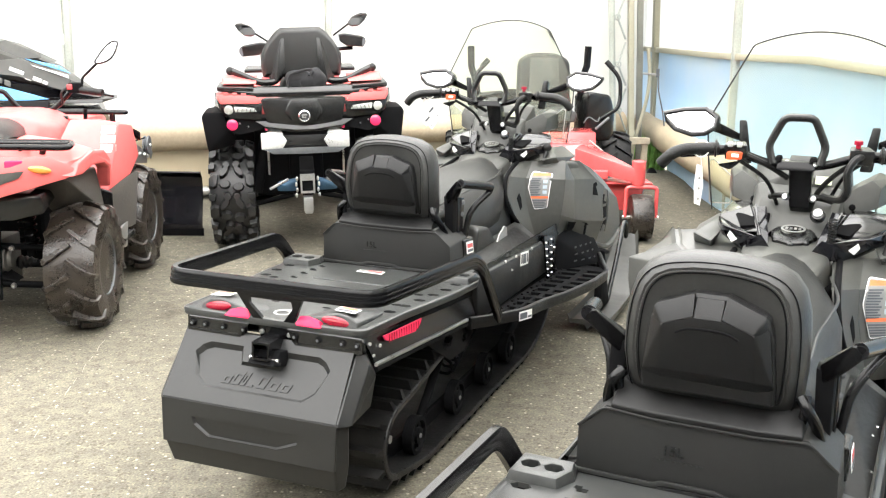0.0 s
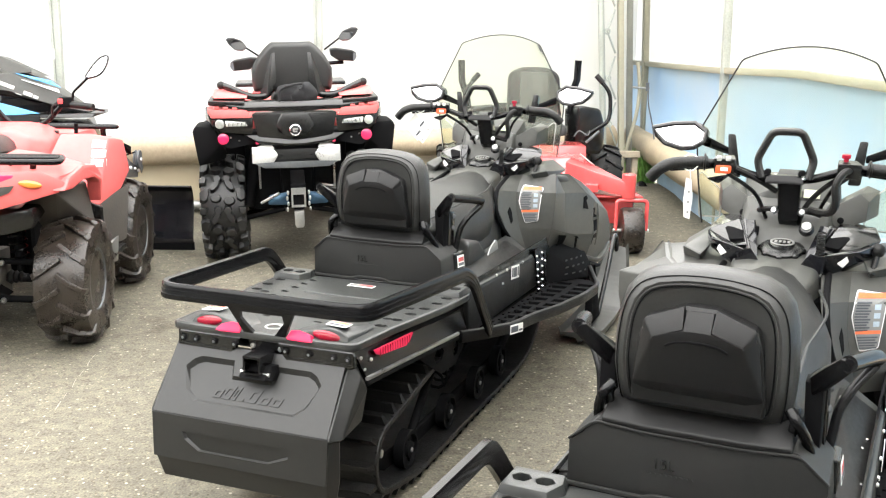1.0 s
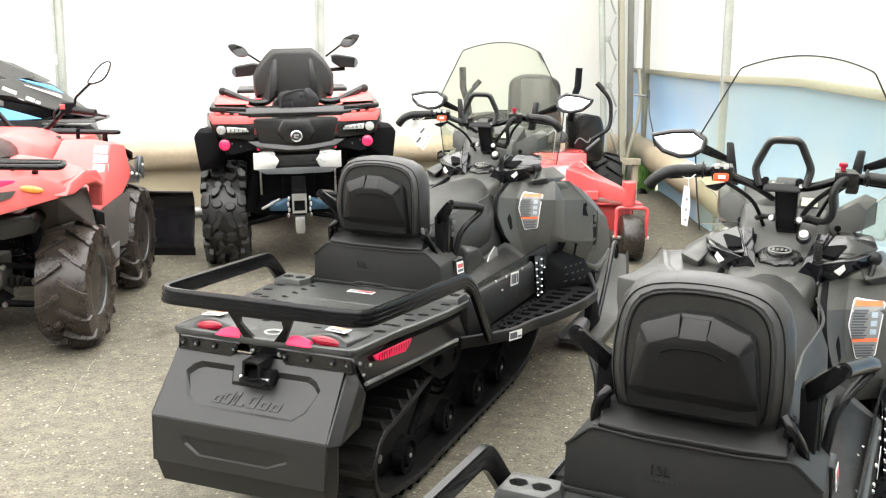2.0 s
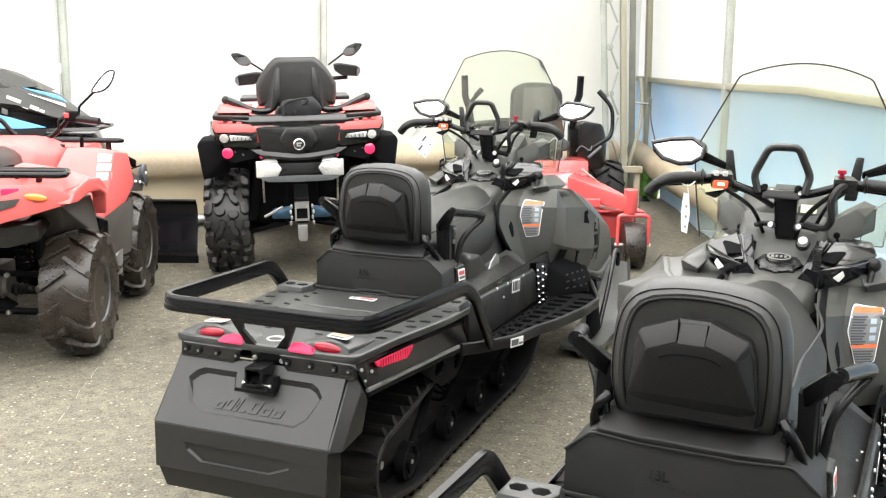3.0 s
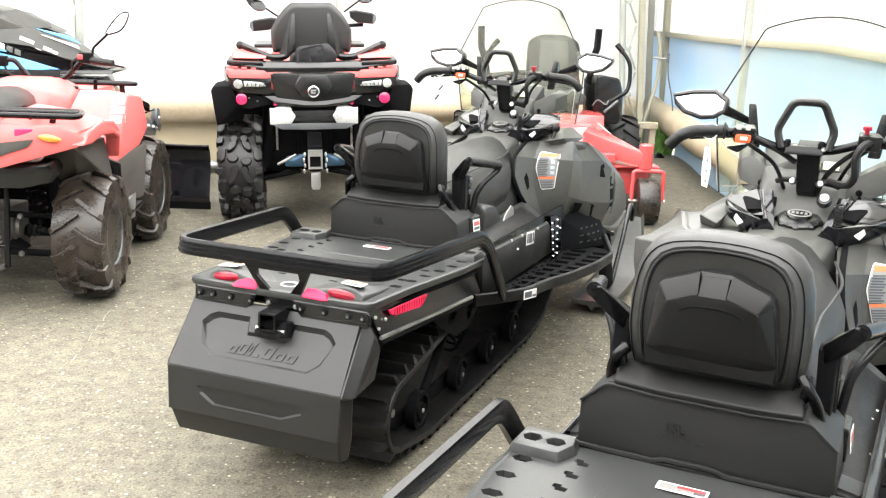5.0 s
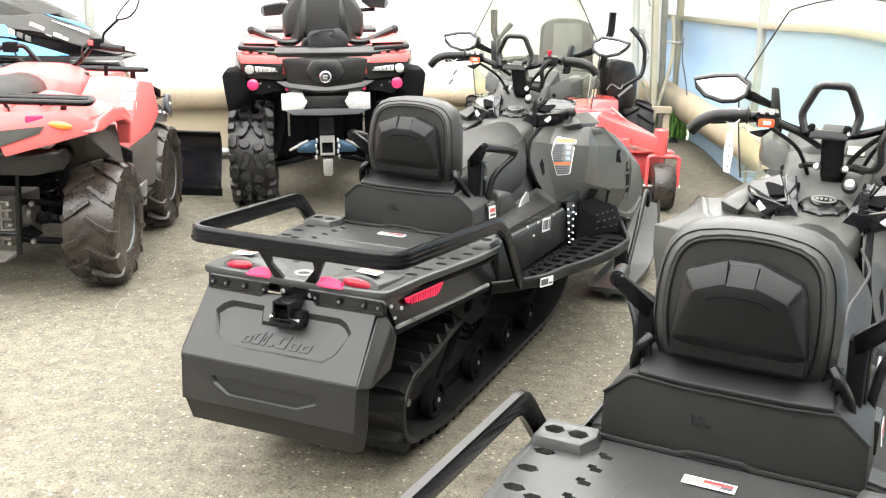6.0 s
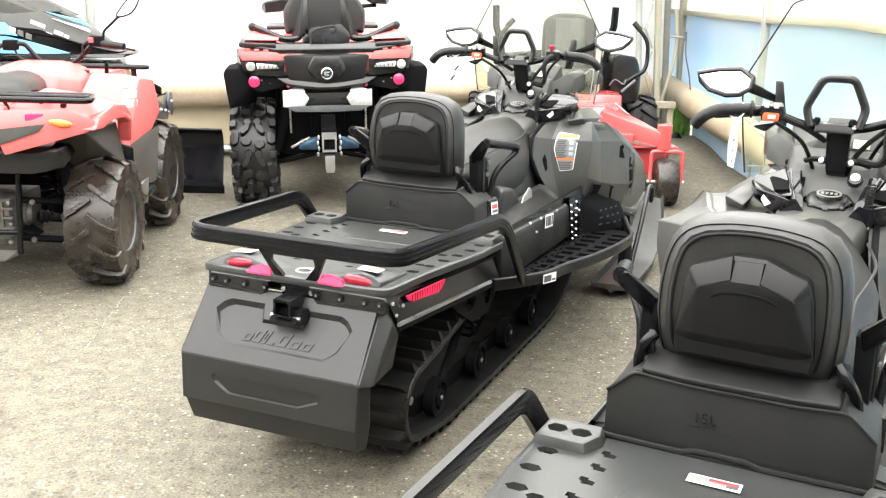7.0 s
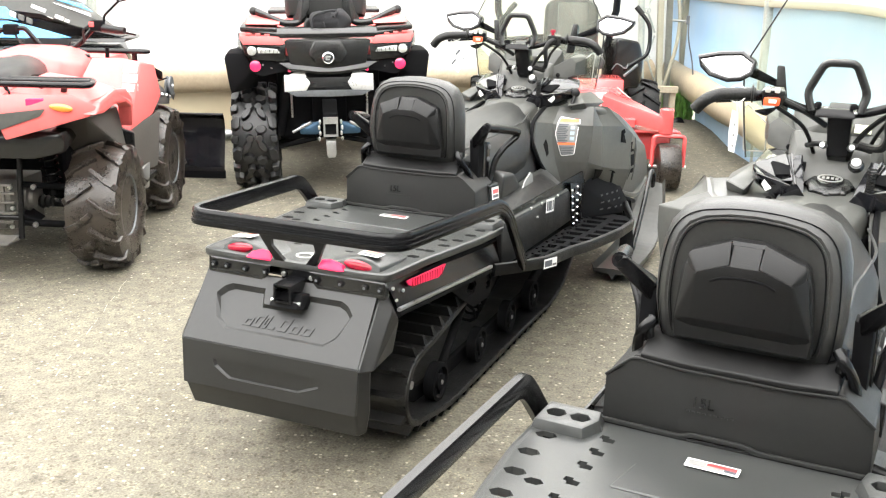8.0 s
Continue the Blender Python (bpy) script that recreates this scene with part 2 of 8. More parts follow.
def part(name, bm, material, parent=None, label="", smooth=False, m=None, crease=38):
    """Link a bmesh as one mesh object, under a thing or a part."""
    bmesh.ops.recalc_face_normals(bm, faces=bm.faces[:])
    me = bpy.data.meshes.new(name)
    bm.to_mesh(me)
    bm.free()
    me.materials.append(material)
    if smooth:
        for p in me.polygons:
            p.use_smooth = True
        me.set_sharp_from_angle(angle=radians(crease))
    ob = new(name, me)
    if parent is not None:
        ob.parent = parent
    if m is not None:
        ob.matrix_basis = m
    if label:
        tagged(ob, label)
    return ob


def again(ob, m=None, parent=None):
    """The same mesh once more, as an object of its own."""
    o = new(ob.name.split(".")[0], ob.data)
    o.parent = parent if parent is not None else ob.parent
    if m is not None:
        o.matrix_basis = m
    if "label" in ob:
        o["label"] = ob["label"]
    return o


def thing(name, label, category, group="", m=None):
    e = new(name)
    e.empty_display_size = 0.1
    if m is not None:
        e.matrix_basis = m
    return tagged(e, label, category, group)


def bevelled(bm, w, seg=2, limit=0.3):
    if w > 0:
        bm.normal_update()
        es = [e for e in bm.edges if len(e.link_faces) == 2 and e.calc_face_angle(0) > limit]
        bmesh.ops.bevel(bm, geom=es, offset=w, segments=seg, profile=0.6, affect="EDGES", clamp_overlap=True)
    return bm


def hull(pts, bev=0.004, seg=2):
    """A faceted solid round some corner points, with softened edges."""
    bm = bmesh.new()
    for p in pts:
        bm.verts.new(p)
    r = bmesh.ops.convex_hull(bm, input=bm.verts[:])
    junk = [v for v in r["geom_interior"] if isinstance(v, bmesh.types.BMVert)]
    if junk:
        bmesh.ops.delete(bm, geom=junk, context="VERTS")
    bmesh.ops.dissolve_limit(bm, angle_limit=0.035, verts=bm.verts[:], edges=bm.edges[:])
    return bevelled(bm, bev, seg)


def sym(pts):
    """Corner points and their mirror images across the centre line."""
    return [Vector(p) for p in pts] + [Vector((-p[0], p[1], p[2])) for p in pts if abs(p[0]) > 1e-6]


def mir(pts, s):
    return [(p[0] * s, *p[1:]) for p in pts]


def box(c, size, bev=0.004, rot=(0, 0, 0), seg=2):
    bm = bmesh.new()
    bmesh.ops.create_cube(bm, size=1)
    bmesh.ops.scale(bm, vec=size, verts=bm.verts[:])
    bevelled(bm, bev, seg)
    bmesh.ops.transform(bm, matrix=pose(*c, *rot), verts=bm.verts[:])
    return bm


def merge(*bms):
    """One bmesh out of several."""
    out = bms[0]
    for b in bms[1:]:
        me = bpy.data.meshes.new("tmp")
        b.to_mesh(me)
        b.free()
        out.from_mesh(me)
        bpy.data.meshes.remove(me)
    return out


def smooth_path(pts, steps=6, closed=False):
    """Catmull-Rom through the points."""
    P = [Vector(p) for p in pts]
    n = len(P)
    out = []
    for i in range(n if closed else n - 1):
        if closed:
            a, b, c, d = P[i - 1], P[i], P[(i + 1) % n], P[(i + 2) % n]
        else:
            a, b, c, d = P[max(i - 1, 0)], P[i], P[i + 1], P[min(i + 2, n - 1)]
        for k in range(steps):
            t = k / steps
            out.append(0.5 * ((2 * b) + (c - a) * t + (2 * a - 5 * b + 4 * c - d) * t * t + (3 * b - a - 3 * c + d) * t ** 3))
    if not closed:
        out.append(P[-1])
    return out


def rounded(pts, r, steps=5, closed=False):
    """A polyline whose corners are rounded off with radius about r."""
    P = [Vector(p) for p in pts]
    out = []
    n = len(P)
    for i, p in enumerate(P):
        if not closed and i in (0, n - 1):
            out.append(p)
            continue
        a, b = P[i - 1] - p, P[(i + 1) % n] - p
        d = min(r, a.length * 0.48, b.length * 0.48)
        p0, p1 = p + a.normalized() * d, p + b.normalized() * d
        for k in range(steps + 1):
            t = k / steps
            out.append(p0 * (1 - t) ** 2 + p * 2 * t * (1 - t) + p1 * t * t)
    return out


def sweep(path, section, closed=False, up=(0, 0, 1)):
    """Carry a closed 2D section (side, up) along a path."""
    P = [Vector(p) for p in path]
    n, bm, rings = len(P), bmesh.new(), []
    up = Vector(up)
    last = None
    for i, p in enumerate(P):
        if closed:
            t = (P[(i + 1) % n] - P[i - 1]).normalized()
        else:
            t = (P[min(i + 1, n - 1)] - P[max(i - 1, 0)]).normalized()
        if last is None:
            s = t.cross(up)
            if s.length < 0.05:
                s = t.cross(Vector((1, 0, 0)))
        else:
            s = last - t * last.dot(t)
        s.normalize()
        last = s
        u = s.cross(t).normalized()
        rings.append([bm.verts.new(p + s * a + u * b) for a, b in section])
    k = len(section)
    for i in range(n if closed else n - 1):
        r0, r1 = rings[i], rings[(i + 1) % n]
        for j in range(k):
            bm.faces.new((r0[j], r0[(j + 1) % k], r1[(j + 1) % k], r1[j]))
    if not closed:
        bm.faces.new(rings[0][::-1])
        bm.faces.new(rings[-1])
    return bm


def circle(r, seg=10, ry=None):
    return [(r * math.cos(2 * math.pi * i / seg), (ry or r) * math.sin(2 * math.pi * i / seg)) for i in range(seg)]


def rrect(w, h, r, seg=3):
    out = []
    for cx, cy, a in ((w / 2 - r, h / 2 - r, 0), (-w / 2 + r, h / 2 - r, 90), (-w / 2 + r, -h / 2 + r, 180), (w / 2 - r, -h / 2 + r, 270)):
        for k in range(seg + 1):
            b = radians(a + 90 * k / seg)
            out.append((cx + r * math.cos(b), cy + r * math.sin(b)))
    return out


def tube(pts, r, seg=10, bend=0.0, closed=False):
    return sweep(rounded(pts, bend, closed=closed) if bend else [Vector(p) for p in pts], circle(r, seg), closed)


def lathe(profile, seg=28, m=None):
    """Turn a profile of (radius, x) round the x axis."""
    bm = bmesh.new()
    rings = []
    for r, x in profile:
        rings.append([bm.verts.new((x, r * math.cos(2 * math.pi * i / seg), r * math.sin(2 * math.pi * i / seg))) for i in range(seg)])
    for a, b in zip(rings, rings[1:]):
        for i in range(seg):
            bm.faces.new((a[i], a[(i + 1) % seg], b[(i + 1) % seg], b[i]))
    bm.faces.new(rings[0])
    bm.faces.new(rings[-1][::-1])
    if m is not None:
        bmesh.ops.transform(bm, matrix=m, verts=bm.verts[:])
    return bm


def loft(rings, closed_ends=True):
    bm = bmesh.new()
    R = [[bm.verts.new(p) for p in r] for r in rings]
    k = len(R[0])
    for a, b in zip(R, R[1:]):
        for i in range(k):
            bm.faces.new((a[i], a[(i + 1) % k], b[(i + 1) % k], b[i]))
    if closed_ends:
        bm.faces.new(R[0][::-1])
        bm.faces.new(R[-1])
    return bm


def plate(outer, holes=(), t=0.004, to3=None):
    """A flat sheet with real holes; outer and holes are 2D outlines, to3 places (a, b, depth) in space."""
    pts, edges, faces = [], [], []
    for ring in (outer, *holes):
        i0 = len(pts)
        pts += [Vector(p) for p in ring]
        k = len(ring)
        edges += [(i0 + i, i0 + (i + 1) % k) for i in range(k)]
    v, e, f, *_ = geometry.delaunay_2d_cdt(pts, edges, [], 0, 1e-6)

    def inside(x, y, ring):
        hit = False
        for i in range(len(ring)):
            (ax, ay), (bx_, by) = ring[i - 1][:2], ring[i][:2]
            if (ay > y) != (by > y) and x < (bx_ - ax) * (y - ay) / (by - ay) + ax:
                hit = not hit
        return hit
    bm = bmesh.new()
    vs = [bm.verts.new((p[0], p[1], 0)) for p in v]
    for tri in f:
        cx, cy = sum(v[i][0] for i in tri) / 3, sum(v[i][1] for i in tri) / 3
        if inside(cx, cy, outer) and not any(inside(cx, cy, h) for h in holes):
            bm.faces.new([vs[i] for i in tri])
    loose = [x for x in bm.verts if not x.link_faces]
    bmesh.ops.delete(bm, geom=loose, context="VERTS")
    if not holes:
        bmesh.ops.dissolve_limit(bm, angle_limit=0.01, verts=bm.verts[:], edges=bm.edges[:])
    ret = bmesh.ops.extrude_face_region(bm, geom=bm.faces[:])
    up = [x for x in ret["geom"] if isinstance(x, bmesh.types.BMVert)]
    bmesh.ops.translate(bm, vec=(0, 0, t), verts=up)
    if to3:
        for x in bm.verts:
            x.co = Vector(to3(x.co.x, x.co.y, x.co.z))
    return bm


def slab(poly, t, to3, bev=0.0):
    return bevelled(plate(poly, (), t, to3), bev, 1, 0.6)


def sheet_on(a, b, c, pts, lift=0.002, t=0.0015):
    """A thin label on the plane with corner a, unit directions b (across) and c (up)."""
    a, b, c = Vector(a), Vector(b).normalized(), Vector(c).normalized()
    nrm = b.cross(c).normalized()
    return plate(pts, (), t, lambda x, y, z: a + b * x + c * y + nrm * (lift + z))


def rect(x0, y0, x1, y1):
    return [(x0, y0), (x1, y0), (x1, y1), (x0, y1)]


def hexagon(cx, cy, rx, ry):
    return [(cx + rx * math.cos(radians(60 * i)), cy + ry * math.sin(radians(60 * i))) for i in range(6)]


def ball(c, r, seg=12, scale=(1, 1, 1)):
    bm = bmesh.new()
    bmesh.ops.create_uvsphere(bm, u_segments=seg, v_segments=max(6, seg // 2), radius=r)
    bmesh.ops.transform(bm, matrix=Matrix.Translation(c) @ Matrix.Diagonal((*scale, 1)), verts=bm.verts[:])
    return bm


def moved(bm, m):
    bmesh.ops.transform(bm, matrix=m, verts=bm.verts[:])
    return bm


def writing(text, size, depth, m):
    """Raised letters in the built-in font, as a bmesh."""
    cu = bpy.data.curves.new("writing", "FONT")
    cu.body, cu.size, cu.extrude, cu.align_x = text, size, depth, "CENTER"
    ob = bpy.data.objects.new("writing", cu)
    scene.collection.objects.link(ob)
    me = bpy.data.meshes.new_from_object(ob.evaluated_get(bpy.context.evaluated_depsgraph_get()))
    bm = bmesh.new()
    bm.from_mesh(me)
    bpy.data.objects.remove(ob)
    bpy.data.curves.remove(cu)
    bpy.data.meshes.remove(me)
    bmesh.ops.transform(bm, matrix=m, verts=bm.verts[:])
    return bm



def surface(stations, nu=5, nv=5, thick=0.02):
    """A smooth moulded shell through a few stations, each a curve from top to bottom, with an inner skin."""
    curves = [smooth_path(st, nv) for st in stations]
    k = len(curves[0])
    grid = [smooth_path([c[j] for c in curves], nu) if nu > 1 else [c[j] for c in curves] for j in range(k)]
    bm = bmesh.new()
    out = [[bm.verts.new(p) for p in row] for row in grid]
    inn = [[bm.verts.new((p.x * (1 - thick / max(0.05, abs(p.x))), p.y, p.z)) for p in row] for row in grid]
    for g, flip in ((out, False), (inn, True)):
        for a, b in zip(g, g[1:]):
            for i in range(len(a) - 1):
                q = (a[i], a[i + 1], b[i + 1], b[i])
                bm.faces.new(q[::-1] if flip else q)
    n = len(out[0])
    rim = [(0, i) for i in range(n)] + [(j, n - 1) for j in range(1, k)] + [(k - 1, i) for i in range(n - 2, -1, -1)] + [(j, 0) for j in range(k - 2, 0, -1)]
    for a, b in zip(rim, rim[1:] + rim[:1]):
        bm.faces.new((out[a[0]][a[1]], out[b[0]][b[1]], inn[b[0]][b[1]], inn[a[0]][a[1]]))
    return bm


def wrapped(pts, tree, place, lift, s=1, cuts=4, rear=False):
    """A thin sheet, drawn flat, laid on the outer face of a side panel, from its side or from its rear."""
    bm = plate(pts, (), 0.0012, None)
    bmesh.ops.triangulate(bm, faces=bm.faces[:])
    bmesh.ops.subdivide_edges(bm, edges=bm.edges[:], cuts=cuts, use_grid_fill=True)
    for v in bm.verts:
        p = place(v.co.x, v.co.y)
        if rear:
            hit = tree.ray_cast(Vector((p[0], 1.6, p[2])), Vector((0, 1, 0)))[0]
            v.co = Vector((p[0], (hit.y if hit else p[1]) - lift - v.co.z, p[2]))
            continue
        hit = tree.ray_cast(Vector((s * 1.0, p[1], p[2])), Vector((-s, 0, 0)))[0]
        v.co = Vector(((hit.x if hit else p[0]) + s * (lift + v.co.z), p[1], p[2]))
    return bm
# ---------------------------------------------------------------- the shelter


def flat(name, quad, material, t, label, kind="structure"):
    a, b, c, d = [Vector(p) for p in quad]
    nrm = (b - a).cross(d - a).normalized() * t
    bm = bmesh.new()
    lo = [bm.verts.new(p) for p in (a, b, c, d)]
    hi = [bm.verts.new(p + nrm) for p in (a, b, c, d)]
    bm.faces.new(lo[::-1])
    bm.faces.new(hi)
    for i in range(4):
        bm.faces.new((lo[i], lo[(i + 1) % 4], hi[(i + 1) % 4], hi[i]))
    ob = part(name, bm, material)
    return tagged(ob, label, name.rstrip("_123456789").split("_")[0], kind=kind)


ground = part("ground", plate(rect(-400, -400, 400, 400), (), 0.05, lambda x, y, z: (x, y, z - 0.05)), ASPHALT)
tagged(ground, "worn grey-brown asphalt with pale stone chips", "ground", kind="structure")

# wall lines on the plan: back wall from far left to the corner, side wall from the corner towards the viewer
BL, KNEE, CORNER, SR = Vector((-9.0, 6.15, 0)), Vector((1.78, 10.14, 0)), Vector((2.29, 12.1, 0)), Vector((2.29, -9.0, 0))
BACK = Vector((2.34, 10.35, 0))
bdir = (BACK - BL).normalized()
bnorm = Vector((bdir.y, -bdir.x, 0))


def on_back(s, z, off=0.0):
    """A place on the back wall: s metres from the corner to the left, off metres into the room."""
    p = BACK - bdir * s + bnorm * off
    return (p.x, p.y, z)


def wavy(p0, p1, z0, z1, amp, nx, nz, seed, t=0.004):
    """Slack sheet between two plan points."""
    p0, p1 = Vector(p0), Vector(p1)
    d = (p1 - p0).normalized()
    nr = Vector((d.y, -d.x, 0))
    bm = bmesh.new()
    g = []
    for i in range(nx + 1):
        row = []
        for j in range(nz + 1):
            u, v = i / nx, j / nz
            p = p0.lerp(p1, u) + Vector((0, 0, z0 + (z1 - z0) * v))
            k = noise.noise(Vector((u * (p1 - p0).length * 0.9, v * (z1 - z0) * 0.5, seed))) + 0.4 * noise.noise(Vector((u * (p1 - p0).length * 3, v * 2, seed + 5)))
            row.append(bm.verts.new(p + nr * amp * k))
        g.append(row)
    for i in range(nx):
        for j in range(nz):
            bm.faces.new((g[i][j], g[i + 1][j], g[i + 1][j + 1], g[i][j + 1]))
    return bm


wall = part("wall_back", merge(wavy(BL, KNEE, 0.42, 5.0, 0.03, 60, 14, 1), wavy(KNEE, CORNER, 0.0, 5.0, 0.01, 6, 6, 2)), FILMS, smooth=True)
tagged(wall, "white translucent greenhouse film, sunlit from outside", "wall", kind="structure")
skirt = part("wall_back_skirt", wavy(BL - Vector((0, 0.03, 0)), KNEE - Vector((0, 0.03, 0)), 0.0, 0.5, 0.03, 60, 4, 7), FILMC, smooth=True)
tagged(skirt, "dusty cream film skirt of the back wall", "wall", kind="structure")
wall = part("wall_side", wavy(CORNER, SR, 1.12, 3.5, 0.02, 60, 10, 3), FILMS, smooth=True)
tagged(wall, "white translucent greenhouse film of the side", "wall", kind="structure")
bm = wavy(CORNER + Vector((-0.05, 0, 0)), SR + Vector((-0.05, 0, 0)), 0.25, 1.2, 0.012, 60, 6, 4)
for v in bm.verts:
    v.co.z = 0.25 + (v.co.z - 0.25) / 0.95 * (float(np.interp(v.co.y, [-8.9, 6.4, 8.1, 10.2, 12.0], [1.32, 1.276, 1.212, 1.158, 1.115])) - 0.25)
wall = part("wall_side_lower", bm, FILMB, smooth=True)
tagged(wall, "pale blue translucent sheet along the side", "wall", kind="structure")
skirt = part("wall_side_skirt", wavy(CORNER + Vector((-0.07, -1.9, 0)), SR + Vector((-0.09, 0, 0)), 0.0, 0.30, 0.04, 60, 5, 9), TARPB, smooth=True)
tagged(skirt, "faded blue tarpaulin skirt along the side", "wall", kind="structure")
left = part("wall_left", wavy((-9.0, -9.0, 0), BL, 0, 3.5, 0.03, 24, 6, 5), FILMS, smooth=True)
tagged(left, "white translucent greenhouse film", "wall", kind="structure")

# arched roof film
bm = bmesh.new()
rows_ = []
for i in range(13):
    u = i / 12
    x = -9.0 + 11.34 * u
    z = 3.4 + 1.5 * math.sin(math.pi * u)
    yb = BL.y + (12.2 - BL.y) * u
    rows_.append([bm.verts.new((x, -9.0 + (yb + 9.0) * j / 6, z)) for j in range(7)])
for a, b in zip(rows_, rows_[1:]):
    for j in range(6):
        bm.faces.new((a[j], a[j + 1], b[j + 1], b[j]))
roof = part("ceiling", bm, FILMW, smooth=True)
tagged(roof, "arched translucent film roof", "ceiling", kind="structure")
# unseen dull screens added behind the camera, to hold back light from the near end
front = part("wall_front_screen_upper", wavy((2.29, -3.8, 0), (-9.0, -3.8, 0), 1.9, 5.0, 0.03, 24, 8, 12), GREYSCREEN, smooth=True)
tagged(front, "unseen grey screen added above the near end to cut light", "wall", kind="structure")
front = part("wall_front", wavy((2.29, -3.78, 0), (-9.0, -3.78, 0), 0, 2.0, 0.02, 24, 6, 11), GREYSCREEN, smooth=True)
tagged(front, "unseen grey screen added at the near end to cut light", "wall", kind="structure")


# rolled-up sheet along the foot of the back wall
def roll(name, p0, p1, z, r, material, label, seed):
    p0, p1 = Vector(p0), Vector(p1)
    n = 60
    bm = bmesh.new()
    rings = []
    d = (p1 - p0).normalized()
    s = Vector((d.y, -d.x, 0))
    for i in range(n + 1):
        u = i / n
        c = p0.lerp(p1, u) + Vector((0, 0, z + 0.015 * noise.noise(Vector((u * 6, seed, 0)))))
        ring = []
        for k in range(18):
            a = 2 * math.pi * k / 18
            rr = r * (1 + 0.16 * noise.noise(Vector((u * 22, math.cos(a) * 1.3, math.sin(a) * 1.3 + seed))) + 0.05 * math.sin(3 * a + u * 9))
            ring.append(bm.verts.new(c + s * rr * math.cos(a) * 0.8 + Vector((0, 0, rr * math.sin(a)))))
        rings.append(ring)
    for a, b in zip(rings, rings[1:]):
        for k in range(18):
            bm.faces.new((a[k], a[(k + 1) % 18], b[(k + 1) % 18], b[k]))
    bm.faces.new(rings[0])
    bm.faces.new(rings[-1])
    return tagged(part(name, bm, material, smooth=True), label, "tarpaulin", kind="structure")


roll("trim_roll_back", on_back(11.5, 0, 0.10), on_back(0.7, 0, 0.10), 0.47, 0.12, TARP, "tan rolled-up sheet along the foot of the back wall", 3)
roll("trim_roll_side", CORNER + Vector((-0.15, -0.9, 0)), SR + Vector((-0.17, 0, 0)), 0.345, 0.140, TARP, "tan rolled-up sheet along the side", 8)

# ---------------------------------------------------------------- snowmobile


def deck_z(y):
    return 0.672 - 0.042 * (y - 0.15) / 0.85


def add_bolt(parent, c, nrm, r=0.008, h=0.006, material=None):
    q = Vector(nrm).to_track_quat("X", "Z").to_matrix().to_4x4()
    bm = lathe([(r, -0.002), (r, h * 0.5), (r * 0.7, h), (r * 0.35, h), (r * 0.3, h * 0.6)], 8, Matrix.Translation(c) @ q)
    return part("bolt", bm, material or STEEL, parent, smooth=True)


def label_sheet(parent, a, across, up, outline, bars, label, base=None, lift=0.002):
    """A printed label: a pale sheet and bands of print on it."""
    lab = part("label", sheet_on(a, across, up, outline, lift), base or WHITE, parent, label)
    for x0, y0, x1, y1, m in bars:
        part("print", sheet_on(a, across, up, rect(x0, y0, x1, y1), lift + 0.0016, 0.0008), m, lab)
    return lab


def build_track(sled):
    tr = part("track", sweep([(0, y, z) for y, z in track_loop()], rrect(0.022, 0.576, 0.006, 2), closed=True, up=(1, 0, 0)), RUBBER, sled, "black rubber track with raised lugs", smooth=False)
    return tr


def track_loop(n=120):
    cy, cz, r, fy = 0.455, 0.205, 0.116, 2.15
    pts = [(0.60, 0.062)] + [(0.72 + (fy - 1.0) * i / 13, 0.046) for i in range(14)]
    pts += [(fy - 0.1, 0.075), (fy + 0.06, 0.17), (fy + 0.12, 0.29), (fy + 0.03, 0.41), (fy - 0.12, 0.44)]
    pts += [(1.80, 0.435), (1.50, 0.428), (1.20, 0.416), (1.00, 0.402), (0.85, 0.385), (0.70, 0.360), (0.56, 0.335)]
    pts += [(cy + r * math.cos(radians(a)), cz + r * math.sin(radians(a))) for a in range(100, 272, 14)]
    P = smooth_path([(0, *p) for p in pts], 4, True)
    # even steps
    d = [0]
    for a, b in zip(P, P[1:] + P[:1]):
        d.append(d[-1] + (b - a).length)
    out, j = [], 0
    for i in range(n):
        s = d[-1] * i / n
        while d[j + 1] < s:
            j += 1
        t = (s - d[j]) / max(1e-9, d[j + 1] - d[j])
        q = P[j].lerp(P[(j + 1) % len(P)], t)
        out.append((q.y, q.z))
    return out


